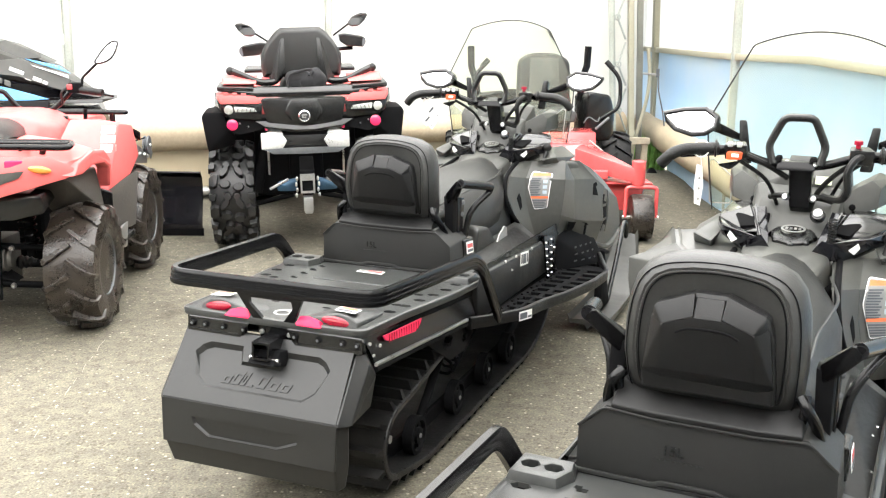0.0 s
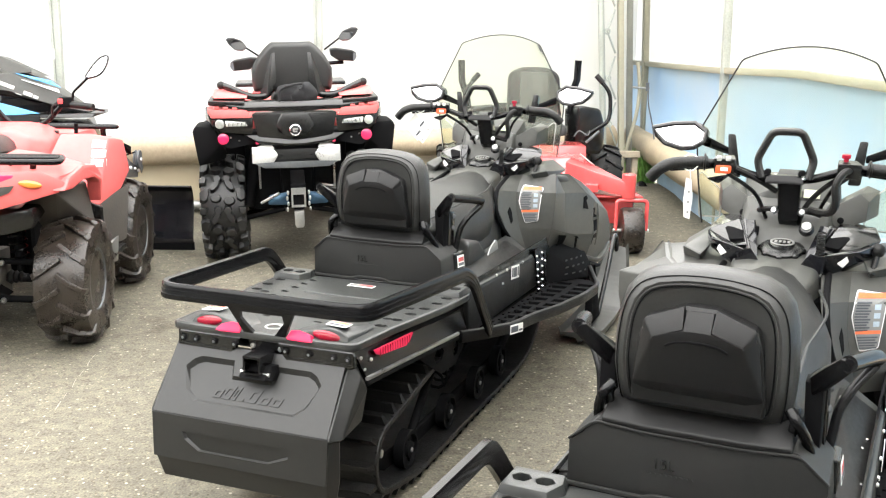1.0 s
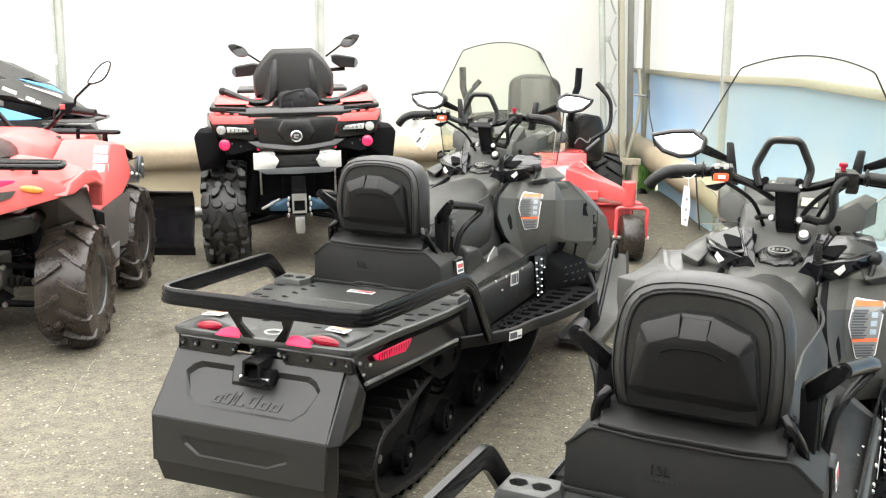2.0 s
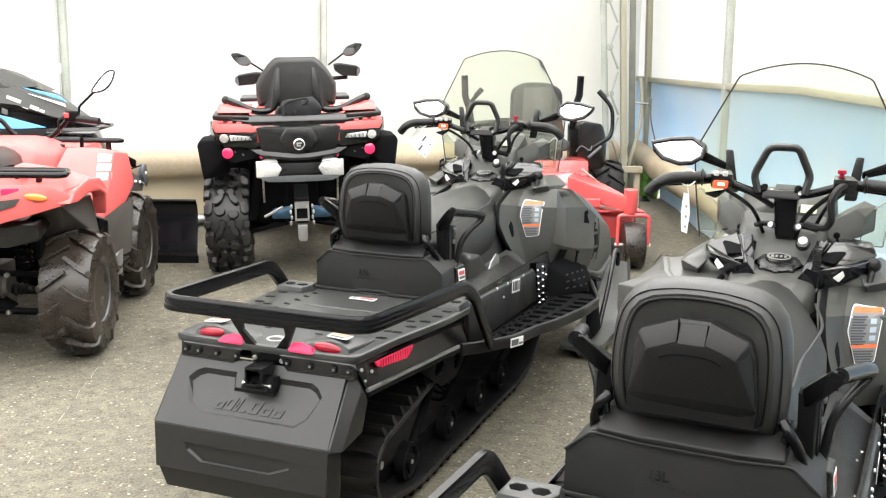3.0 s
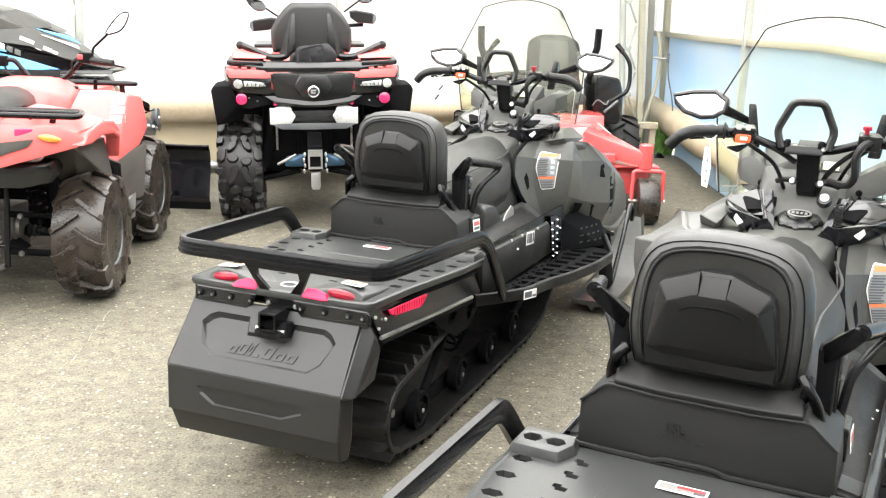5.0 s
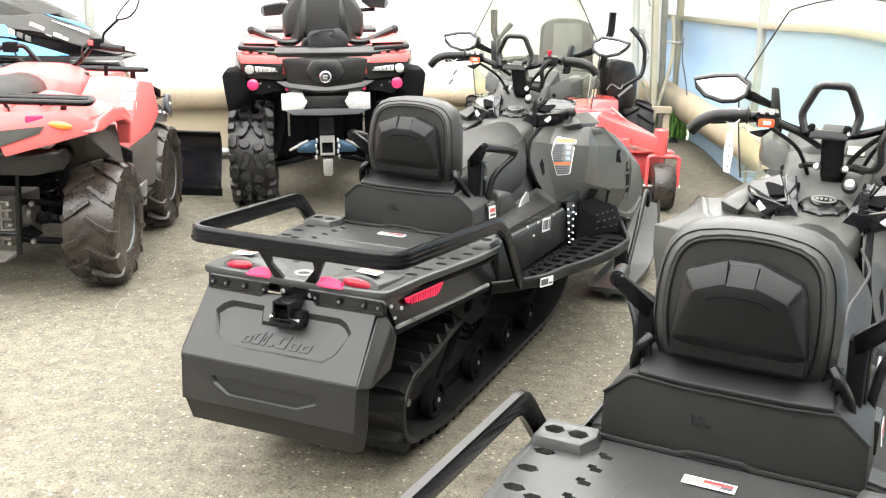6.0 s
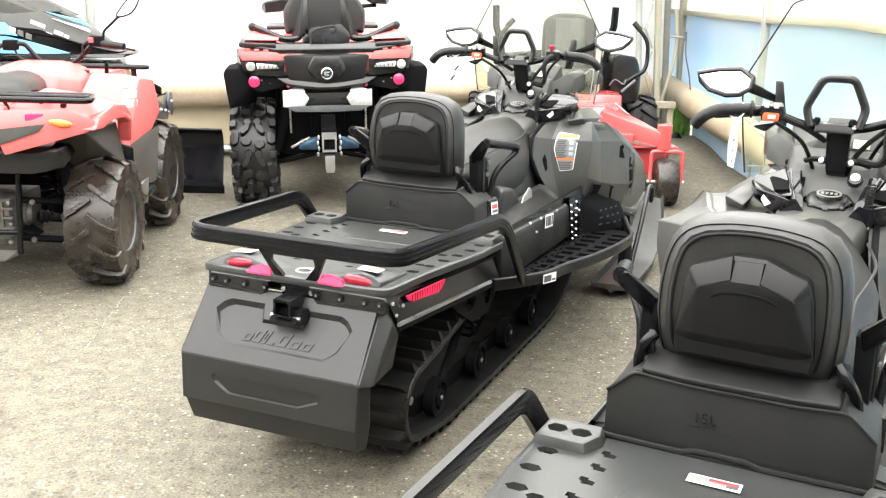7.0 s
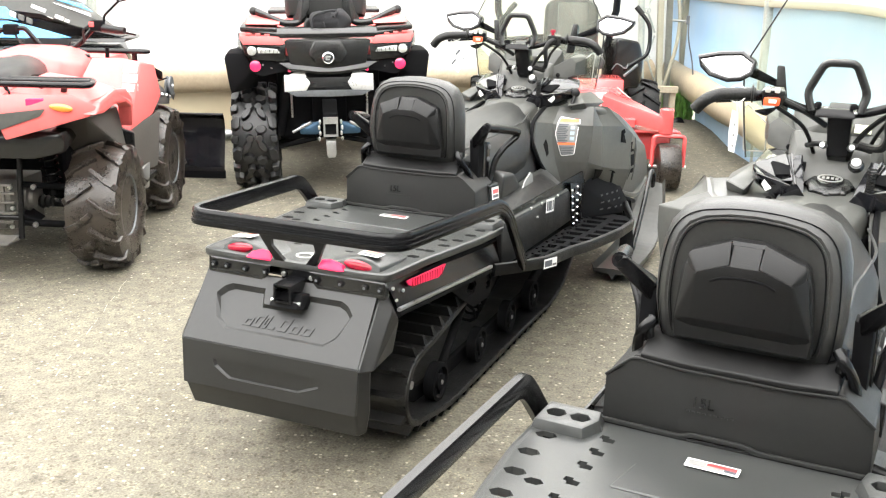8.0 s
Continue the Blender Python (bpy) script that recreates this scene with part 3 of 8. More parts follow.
def make_snowmobile():
    S = thing("snowmobile", "black utility snowmobile with tall clear windshield and rear cargo deck", "snowmobile", "parked snowmobiles")

    # rear flap
    flap = part("snow_flap", merge(hull(sym([(0.282, 0.144, 0.601), (0.290, 0.185, 0.603), (0.290, 0.0, 0.436), (0.318, 0.160, 0.566), (0.322, 0.192, 0.528), (0.318, 0.034, 0.424), (0.290, 0.0, 0.425), (0.300, 0.22, 0.50), (0.300, 0.2, 0.42)]), 0.004, 1),
                                   hull(sym([(0.286, 0.0095, 0.434), (0.284, 0.000, 0.302), (0.276, 0.028, 0.222), (0.309, 0.040, 0.420), (0.306, 0.046, 0.300), (0.290, 0.055, 0.226), (0.290, 0.06, 0.43), (0.288, 0.06, 0.300), (0.276, 0.07, 0.222)]), 0.004, 1)), FLAPM, S,
                "dark grey moulded rear snow flap with embossed panel", smooth=True, crease=14)
    up = Vector((0, 0.150, 0.170)).normalized()
    org = Vector((0, 0.0, 0.436))
    fn = Vector((0, -up.z, up.y))
    oct_ = [(-0.206, 0.174), (-0.226, 0.150), (-0.200, 0.078), (-0.165, 0.048), (0.165, 0.048), (0.200, 0.078), (0.226, 0.150), (0.206, 0.174), (0.182, 0.186), (0.070, 0.186), (0.060, 0.140), (-0.060, 0.140), (-0.070, 0.186), (-0.182, 0.186)]
    trap = [(-0.287, 0.003), (0.287, 0.003), (0.281, 0.224), (-0.281, 0.224)]

    def relief(x, y, z):
        hole_edge = abs(x) < 0.23 and 0.03 < y < 0.19
        tab = abs(x) < 0.08 and y > 0.1
        k = 1.0 if not (hole_edge and z < 0.5) else (1.14 if tab else 0.94)
        yy = y if not (hole_edge and z < 0.5) else (y - 0.010 if tab and y < 0.15 else 0.11 + (y - 0.11) * 0.80)
        return org + Vector((x * k, 0, 0)) + up * yy + fn * (-0.002 if z < 0.5 else 0.0012 + 0.017 * (y - 0.003) / 0.221)
    part("raised_frame", plate(trap, (oct_,), 1.0, relief), FLAPM, flap)
    # moulded maker's mark as plain slanted bars
    for i, (x, w, h) in enumerate([(-0.098, 0.026, 0.026), (-0.066, 0.026, 0.042), (-0.040, 0.012, 0.042), (-0.016, 0.018, 0.008), (0.018, 0.030, 0.042), (0.058, 0.030, 0.026), (0.096, 0.030, 0.026)]):
        sl = 0.35
        poly = [(x - w / 2, 0.070), (x + w / 2, 0.070), (x + w / 2 + h * sl, 0.070 + h), (x - w / 2 + h * sl, 0.070 + h)]
        ring = [(x + (a - x) * 0.5 + 0.003, 0.070 + h / 2 + (b - 0.070 - h / 2) * 0.5) for a, b in poly]
        part("raised_mark", plate(poly, (ring,) if h > 0.01 else (), 0.0045, lambda a, b, z: org + Vector((a, 0, 0)) + up * b + Vector((0, -up.z, up.y)) * (z - 0.0015)), FLAPM, flap)
    grip = [(-0.185, 0.388), (0.172, 0.388), (0.165, 0.360), (0.10, 0.335), (-0.13, 0.335), (-0.178, 0.365)]
    skin = lambda x, z, d: (x, 0.0 - (0.434 - z) * 0.05 + 0.0125 * (1 - d), z)
    part("lower_panel", plate([(-0.289, 0.434), (0.289, 0.434), (0.285, 0.300), (-0.285, 0.300)], (grip,), 1.0, skin), FLAPM, flap)
    low = [(-0.185, 0.388), (-0.178, 0.365), (-0.13, 0.335), (0.10, 0.335), (0.165, 0.360)]
    lips = []
    for (xa, za), (xb, zb) in zip(low, low[1:]):
        lips.append(hull([skin(xa, za - 0.001, 0.95), skin(xb, zb - 0.001, 0.95), skin(xa, za, 0.0), skin(xb, zb, 0.0),
                          skin(xa * 0.95, za + (0.005 if za < 0.38 else -0.006), 0.05), skin(xb * 0.95, zb + 0.005, 0.05)], 0))
    part("grip_lip", merge(*lips), FLAPM, flap)

    # bolted plates over the flap
    for s in (-1, 1):
        e0 = 0.312 if s > 0 else 0.278
        poly = mir([(e0 - 0.008, 0.652), (e0, 0.642), (e0 + 0.002, 0.608), (e0 - 0.012, 0.600), (0.085, 0.600), (0.062, 0.652)], s)
        bp = part("clamp_plate", slab(poly, 0.012, lambda x, z, d: (x, 0.130 + d, z), 0.003), BLACK, S)
        inner = mir([(e0 - 0.016, 0.644), (e0 - 0.010, 0.616), (0.100, 0.612), (0.082, 0.644)], s)
        part("plate_recess", plate(mir([(e0 - 0.006, 0.648), (e0 - 0.004, 0.608), (0.092, 0.605), (0.070, 0.648)], s), (inner,), 0.003, lambda x, z, d: (x, 0.1265 + d, z)), BLACK, bp)
        for x in ((0.292, 0.245, 0.168, 0.092) if s > 0 else (0.257, 0.212, 0.149, 0.080)):
            add_bolt(bp, (x * s, 0.131, 0.631), (0, -1, 0), 0.0105, 0.011, SATIN)
            add_bolt(bp, (x * s, 0.121, 0.631), (0, -1, 0), 0.0045, 0.002, DARKPIPE)

    # cargo deck with slots
    holes = []
    for s in (-1, 1):
        for y in (0.83, 0.74, 0.65, 0.56, 0.47, 0.38):
            holes.append(hexagon(s * (0.325 - 0.045 * max(0.0, 0.72 - y) / 0.34), y, 0.023, 0.017))
        for y in (0.66, 0.50, 0.34):
            holes.append(hexagon(s * (0.272 - 0.03 * max(0.0, 0.60 - y) / 0.3), y - 0.03, 0.019, 0.014))
        for y in (0.875, 0.808, 0.741, 0.667, 0.593, 0.519):
            h = [(0.000, 0.014), (0.016, 0.014), (0.016, -0.002), (0.008, -0.005), (0.008, -0.015), (-0.015, -0.015), (-0.015, 0.002), (0.0, 0.005)]
            holes.append([(s * (0.214 + a), y + b) for a, b in h])
        for x in (0.15, 0.09):
            holes.append(hexagon(s * x, 0.33, 0.017, 0.008))
    outline = [(-0.298, 0.150), (-0.302, 0.20), (-0.314, 0.39), (-0.336, 0.56), (-0.358, 0.75), (-0.362, 0.93), (-0.34, 0.985), (0.34, 0.985), (0.362, 0.93), (0.358, 0.75), (0.336, 0.56), (0.314, 0.39), (0.302, 0.20), (0.298, 0.150), (0.24, 0.142), (-0.24, 0.142)]
    deck = part("cargo_deck", plate(outline, holes, 0.016, lambda x, y, z: (x, y, deck_z(y) - 0.016 + z)), DECKM, S, "black moulded cargo deck with slots")
    rim = sweep(rounded([(x, y, deck_z(y) - 0.012) for x, y in outline], 0.02, 3, True), rrect(0.022, 0.026, 0.008, 2), True)
    part("deck_edge", rim, DECKM, deck, smooth=True)
    part("deck_underside", plate([(x * 0.97, 0.15 + (y - 0.15) * 0.99) for x, y in outline], (), 0.004, lambda x, y, z: (x, y, deck_z(y) - 0.05 + z)), DARK, deck)
    for i, (x0, y0, x1, y1) in enumerate([(-0.17, 0.50, 0.17, 0.62), (-0.15, 0.68, 0.15, 0.80)]):
        part("raised_panel", bevelled(plate([(x0, y0), (x1, y0), (x1 * 0.9, y1), (x0 * 0.9, y1)], (), 0.006, lambda x, y, z: (x, y, deck_z(y) - 0.002 + z)), 0.004, 1), DECKM, deck)
    for s in (-1, 1):
        o = mir([(0.368, 0.845), (0.368, 0.955), (0.245, 0.955), (0.235, 0.905), (0.255, 0.845)], s)
        hh = [hexagon(s * 0.335, 0.902, 0.024, 0.023), hexagon(s * 0.278, 0.902, 0.024, 0.023)]
        zz = deck_z(0.9)
        base = [(x * 1.0, y) for x, y in o]
        part("tie_down_pad", bevelled(plate(base, hh, 0.026, lambda x, y, z: (s * 0.305 + (x - s * 0.305) * (0.88 if z > 0.02 else 1.0), 0.900 + (y - 0.900) * (0.84 if z > 0.02 else 1.0), zz - 0.004 + z)), 0.004, 2, 0.6), DECKM, deck, smooth=True, crease=20)
        part("pad_notch", moved(ball((0, 0, 0), 0.013, 12, (1.0, 0.5, 1.25)), pose(s * 0.306, 0.857, zz + 0.004)), DARK, deck, smooth=True)
        part("pad_recess", plate([(x * 0.98, y) for x, y in o], (), 0.004, lambda x, y, z: (x * 0.985, y * 0.999, zz - 0.012 + z)), DARK, deck)

    # rear lamps on the deck's tail
    for s in (-1, 1):
        part("lamp_housing", hull([(0.018 * (1 - 0.5 * (s < 0)) + s * x, y, z) for x, y, z in ((0.062, 0.148, 0.652), (0.055, 0.24, 0.664), (0.262, 0.34, 0.668), (0.262, 0.150, 0.652), (0.09, 0.165, 0.680), (0.14, 0.170, 0.692), (0.19, 0.168, 0.704), (0.228, 0.168, 0.698), (0.256, 0.166, 0.682), (0.20, 0.24, 0.698), (0.12, 0.25, 0.684), (0.24, 0.27, 0.684), (0.2, 0.40, 0.661))], 0.007, 3), DECKM, S, "black moulded lamp cover", smooth=True)
        part("tail_lamp", moved(ball((0, 0, 0), 0.05, 24, (0.97, 0.30, 0.31)), pose(0.010 + s * 0.200, 0.164, 0.680, -14, s * 7, s * 5)), LENSD, S, "red tail lamp lens", smooth=True)
        part("reflector", hull([(0.017 + s * x, y, z) for x, y, z in ((0.076, 0.128, 0.672), (0.080, 0.126, 0.666), (0.140, 0.124, 0.666), (0.162, 0.124, 0.668), (0.148, 0.138, 0.684), (0.112, 0.142, 0.695), (0.086, 0.140, 0.692), (0.09, 0.18, 0.668), (0.15, 0.18, 0.668))], 0.002), REFLEX, S, "red rear reflector", smooth=True)
    label_sheet(S, (0.222, 0.212, 0.7005), (1, 0, -0.06), (0, 1, -0.06), rect(-0.032, -0.024, 0.032, 0.024), [(-0.027, 0.004, 0.027, 0.019, PRINTO), (-0.027, -0.018, 0.02, -0.002, PRINT)], "small white and orange warning label", lift=0.003)
    label_sheet(S, (-0.200, 0.212, 0.7005), (1, 0, 0.06), (0, 1, -0.06), rect(-0.032, -0.024, 0.032, 0.024), [(-0.027, 0.010, 0.027, 0.019, PRINTO), (-0.027, -0.018, 0.0, -0.006, PRINT)], "small white and orange warning label", lift=0.003)

    # tunnel sides
    for s in (-1, 1):
        side = [(0.158, 0.646), (0.19, 0.562), (0.43, 0.535), (0.70, 0.506), (0.95, 0.478), (1.05, 0.43), (2.15, 0.40), (2.2, 0.60), (1.0, 0.628), (0.75, 0.634), (0.56, 0.638), (0.39, 0.641), (0.24, 0.644)]

        def side_x(y, z):
            """The tunnel's flank: follows the deck's edge above, straight along the bright strip below."""
            top = float(np.interp(y, [0.15, 0.20, 0.39, 0.56, 0.75, 1.0], [0.293, 0.297, 0.306, 0.322, 0.334, 0.326]))
            return top + (0.322 - top) * min(1.0, max(0.0, (0.645 - z) / 0.1))
        tun = part("tunnel_side", plate(side, (), 0.006, lambda y, z, d: (s * (side_x(y, z) - 0.004 + d), y, z)), SATIN, S)
        part("tunnel_edge", sweep([(s * 0.322, 0.19, 0.559), (s * 0.326, 0.95, 0.478)], rrect(0.012, 0.012, 0.004, 2)), ALU, tun, "bright aluminium edge", smooth=True)
        part("tunnel_edge", sweep([(s * 0.322, 0.19, 0.544), (s * 0.326, 0.95, 0.463)], rrect(0.010, 0.014, 0.004, 2)), DARK, tun)
        rf = [(0.262, 0.622), (0.272, 0.606), (0.300, 0.597), (0.470, 0.576), (0.500, 0.587), (0.524, 0.606)]
        ref = part("side_reflector", slab(rf, 0.008, lambda y, z, d: (s * (side_x(y, z) + 0.001 + d), y, z), 0.002), REFLEX, S, "red ribbed side reflector")
        for i in range(13):
            y = 0.288 + i * 0.0170
            part("rib", box((s * (side_x(y, 0.60) + 0.0095), y, 0.6075 - 0.085 * (y - 0.3)), (0.003, 0.0025, 0.026), 0.0008), LENSD, ref)
        for y, z in ((0.185, 0.62), (0.19, 0.585), (0.24, 0.60)):
            add_bolt(tun, (s * (side_x(y, z) + 0.002), y, z), (s, 0, 0), 0.006, 0.004)
        # skid bracket below the tunnel
        br = [(0.62, 0.492), (1.12, 0.432), (1.08, 0.385), (1.0, 0.345), (0.86, 0.352), (0.70, 0.44)]
        part("skid_bracket", plate(br, (hexagon(0.83, 0.43, 0.05, 0.028), hexagon(1.0, 0.405, 0.028, 0.03)), 0.006, lambda y, z, d: (s * (0.294 + d), y, z)), DARK, S)

    # rear bumper hoop
    pts = [(0.388, 1.130, 0.445), (0.396, 0.905, 0.688), (0.386, 0.840, 0.729), (0.346, 0.125, 0.770), (0.300, 0.098, 0.770)]
    path = [Vector(p) for p in pts[:-1]] + [Vector((-p[0], p[1], p[2])) for p in pts[:-1]][::-1]
    sec = [(0.015, -0.019), (0.010, -0.026), (-0.010, -0.026), (-0.015, -0.020), (-0.015, -0.010), (-0.012, -0.0085), (-0.012, -0.0035), (-0.015, -0.002), (-0.015, 0.005), (-0.012, 0.0065), (-0.012, 0.0105), (-0.015, 0.012), (-0.015, 0.018), (-0.010, 0.026), (0.010, 0.026), (0.015, 0.019)]
    sec = [(a * 0.74, b * 0.96) for a, b in sec]
    rp = []
    P = path
    radii = {1: 0.05, 2: 0.05, 3: 0.075, 4: 0.075, 5: 0.05, 6: 0.05}
    for i, p in enumerate(P):
        if i in radii:
            a, b = (P[i - 1] - p), (P[i + 1] - p)
            d = min(radii[i], a.length * 0.48, b.length * 0.48)
            p0, p1 = p + a.normalized() * d, p + b.normalized() * d
            rp += [p0 * (1 - t) ** 2 + p * 2 * t * (1 - t) + p1 * t * t for t in (0, 0.17, 0.33, 0.5, 0.67, 0.83, 1)]
        else:
            rp.append(p)
    bump = part("rear_bumper", sweep(rp, sec), SATIN, S, "satin black rear grab rail", smooth=True)
    vb = plate([(-0.108, 0.748), (0.108, 0.748), (0.056, 0.645), (0.052, 0.595), (-0.052, 0.595), (-0.056, 0.645)], ([(-0.070, 0.738), (0.070, 0.738), (0.072, 0.716), (0.038, 0.674), (0.026, 0.664), (-0.026, 0.664), (-0.038, 0.674), (-0.072, 0.716)],), 0.014,
               lambda x, z, d: (x + 0.018, 0.112 + d + max(0.0, 0.748 - z) * 0.26, z))
    part("bumper_bracket", bevelled(vb, 0.0), SATIN, S, "black V-shaped bumper bracket")
    # hitch
    hz = 0.60
    hitch = part("hitch_plate", hull([p + Vector((0.022, 0, 0)) for p in sym([(0.055, 0.100, 0.575), (0.055, 0.07, 0.555), (0.040, 0.05, 0.560), (0.045, 0.085, 0.595), (0.055, 0.125, 0.59), (0.055, 0.11, 0.545)])], 0.003), DARK, S)
    ring = [(-0.028, -0.027), (0.028, -0.027), (0.028, 0.027), (-0.028, 0.027)]
    ri = [(x * 0.78, z * 0.78) for x, z in ring]
    part("receiver_tube", plate(ring, (ri,), 0.13, lambda x, z, d: (x + 0.022, 0.050 + d, hz + z)), SATIN, S, "square black hitch receiver")
    part("receiver_back", box((0.022, 0.16, hz), (0.048, 0.01, 0.046), 0), DARK, S)
    part("hitch_pin", tube([(-0.025, 0.07, 0.572), (0.070, 0.07, 0.572)], 0.006), STEEL, S, smooth=True)
    for x in (-0.024, 0.068):
        add_bolt(S, (x, 0.138, 0.630), (0, -1, 0), 0.008, 0.006, GREYM)
    part("deck_mark", plate(circle(0.030, 24), ([(0.022 * math.cos(a_ / 9.55), -0.004 + 0.018 * math.sin(a_ / 9.55)) for a_ in range(0, 60, 5)],), 0.002, lambda x, y, z: (0.005 + x, 0.215 + y, deck_z(0.215) + z)), SILVER, S, "round silver mark")

    # track, rails, wheels
    tr = build_track(S)
    lp = track_loop(120)
    lug = None
    for i in range(0, 120, 2):
        y, z = lp[i]
        y2, z2 = lp[(i + 1) % 120]
        t = Vector((0, y2 - y, z2 - z)).normalized()
        nrm = Vector((0, t.z, -t.y))
        m = Matrix((Vector((1, 0, 0)), t, nrm)).transposed().to_4x4()
        m.translation = Vector((0, y, z)) + nrm * 0.010
        if lug is None:
            bms = []
            for x, w, dy in ((-0.194, 0.176, 0.007), (0, 0.180, -0.007), (0.194, 0.176, 0.007)):
                bms.append(hull([(x - w / 2, dy - 0.011, 0), (x + w / 2, dy - 0.011, 0), (x - w / 2, dy + 0.011, 0), (x + w / 2, dy + 0.011, 0),
                                 (x - w / 2 + 0.012, dy - 0.006, 0.032), (x + w / 2 - 0.012, dy - 0.006, 0.032), (x - w / 2 + 0.012, dy + 0.005, 0.032), (x + w / 2 - 0.012, dy + 0.005, 0.032)], 0))
            lug = part("lug", merge(*bms), RUBBER, tr, m=m)
        else:
            again(lug, m)
    clip = None
    for i in range(1, 120, 2):
        y, z = lp[i]
        y2, z2 = lp[(i + 1) % 120]
        t = Vector((0, y2 - y, z2 - z)).normalized()
        nrm = Vector((0, t.z, -t.y))
        m = Matrix((Vector((1, 0, 0)), t, nrm)).transposed().to_4x4()
        m.translation = Vector((0.281, y, z))
        if clip is None:
            clip = part("track_clip", box((0, 0, 0), (0.008, 0.010, 0.022), 0.002), DARK, tr, "dull metal clip", m=m)
        else:
            again(clip, m)
    for s in (-1, 1):
        part("slide_rail", sweep([(s * 0.19, 0.44, 0.19), (s * 0.19, 0.60, 0.105), (s * 0.19, 0.74, 0.094), (s * 0.19, 1.75, 0.094), (s * 0.19, 2.0, 0.17)], rrect(0.022, 0.055, 0.006)), DARK, S, smooth=True)
        for y, r, x in ((0.455, 0.098, 0.165), (0.69, 0.068, 0.235), (1.08, 0.066, 0.235), (1.42, 0.066, 0.235), (1.72, 0.066, 0.235)):
            wz = 0.107 if y < 0.5 else 0.058
            w = part("idler_wheel", lathe([(0.02, -0.018), (r * 0.72, -0.016), (r * 0.78, -0.020), (r, -0.018), (r, 0.018), (r * 0.80, 0.02), (r * 0.74, 0.006), (0.03, 0.004), (0.028, 0.020), (0.008, 0.022)], 28, Matrix.Translation((s * x, y, wz + r)) @ (Matrix.Identity(4) if s > 0 else Matrix.Rotation(math.pi, 4, "Z"))), DARK, S, smooth=True)
            for k in range(5):
                a = 2 * math.pi * k / 5
                part("spoke", box((s * (x + 0.008), y + math.cos(a) * r * 0.5, wz + r + math.sin(a) * r * 0.5), (0.008, r * 0.5, 0.014), 0.002, (math.degrees(a), 0, 0)), DARK, w)
            add_bolt(w, (s * (x + 0.020), y, wz + r), (s, 0, 0), 0.009, 0.006, GREYM)
    part("axle", tube([(-0.25, 0.455, 0.205), (0.25, 0.455, 0.205)], 0.014), GREYM, S, smooth=True)
    part("suspension_arm", tube([(0.215, 0.74, 0.11), (0.215, 1.05, 0.38)], 0.016), DARK, S, smooth=True)
    part("suspension_arm", tube([(-0.215, 0.74, 0.11), (-0.215, 1.05, 0.38)], 0.016), DARK, S, smooth=True)
    part("cross_tube", tube([(-0.22, 0.93, 0.28), (0.22, 0.93, 0.28)], 0.016), DARK, S, smooth=True)
    hel = [Vector((0.16 + 0.04 * math.cos(i * 0.7), 1.15 + 0.30 * i / 70, 0.20 + 0.12 * i / 70 + 0.04 * math.sin(i * 0.7))) for i in range(71)]
    part("coil_spring", sweep(hel, circle(0.006, 6)), DARK, S, smooth=True)

    # running boards
    for s in (-1, 1):
        ol = [(0.325, 1.00), (0.370, 1.09), (0.428, 1.27), (0.448, 1.48), (0.500, 1.68), (0.548, 1.95), (0.545, 2.30), (0.33, 2.35)]
        hs = []
        for i in range(11):
            y = 1.24 + i * 0.094
            w = (float(np.interp(y - 0.03, [1.09, 1.27, 1.48, 1.68, 1.95], [0.37, 0.428, 0.448, 0.50, 0.548])) - 0.362) / 1.15
            for j in range(2):
                cx = 0.352 + (j + 0.5) * w * 0.62
                hs.append([(cx - w * 0.22, y - 0.03), (cx + w * 0.22, y - 0.022), (cx + w * 0.22, y + 0.03), (cx - w * 0.22, y + 0.026)])
        if s < 0:
            ol = [(0.325 + (x - 0.325) * 0.62, y) for x, y in ol]
            hs = [[(0.325 + (x - 0.325) * 0.62, y) for x, y in h_] for h_ in hs]
        rb = part("running_board", plate(mir(ol, s), [mir(h, s) for h in hs], 0.012, lambda x, y, z: (x, y, 0.424 - 0.05 * (y - 1.06) + z)), DARK, S, "black slotted running board")
        edge = [(s * 0.322, 0.985, 0.455), (s * 0.375, 1.10, 0.442), (s * 0.435, 1.27, 0.425), (s * 0.455, 1.48, 0.408), (s * 0.508, 1.68, 0.398), (s * 0.556, 1.946, 0.388), (s * 0.555, 2.22, 0.365), (s * 0.47, 2.42, 0.40)]
        if s < 0:
            edge = [(-0.325 + (x + 0.325) * 0.62, y, z) for x, y, z in edge]
        part("board_edge", sweep(rounded(edge, 0.05), rrect(0.022, 0.046, 0.009, 2)), MATTEB, rb, smooth=True)
        for i in range(24):
            y = 1.18 + i * 0.045
            part("grip_tooth", box((s * (0.34 + 0.012 * (i % 3)), y, 0.436 - 0.05 * (y - 1.06)), (0.010, 0.020, 0.012), 0.002), DARK, rb)
        part("side_footwell", hull(mir([(0.20, 1.05, 0.625), (0.326, 1.05, 0.60), (0.335, 1.9, 0.56), (0.20, 1.95, 0.64), (0.33, 1.05, 0.44), (0.335, 2.05, 0.41), (0.2, 1.05, 0.44), (0.2, 2.05, 0.41)], s), 0.012), MATTEB, S, smooth=True)
        def well_top(x, y):
            u, v = (x - 0.2) / 0.13, (y - 1.05) / 0.85
            return (1 - u) * (0.625 + 0.015 * v) + u * (0.60 - 0.04 * v)
        tt = [(0.200, 1.065), (0.322, 1.065), (0.327, 1.47), (0.331, 1.89), (0.260, 1.915), (0.200, 1.93)]
        part("tunnel_top", plate(mir(tt, s), (), 0.004, lambda x, y, d: (x, y, well_top(abs(x), y) + 0.001 + d)), DECKM, S, "dark grey painted tunnel top", smooth=True)
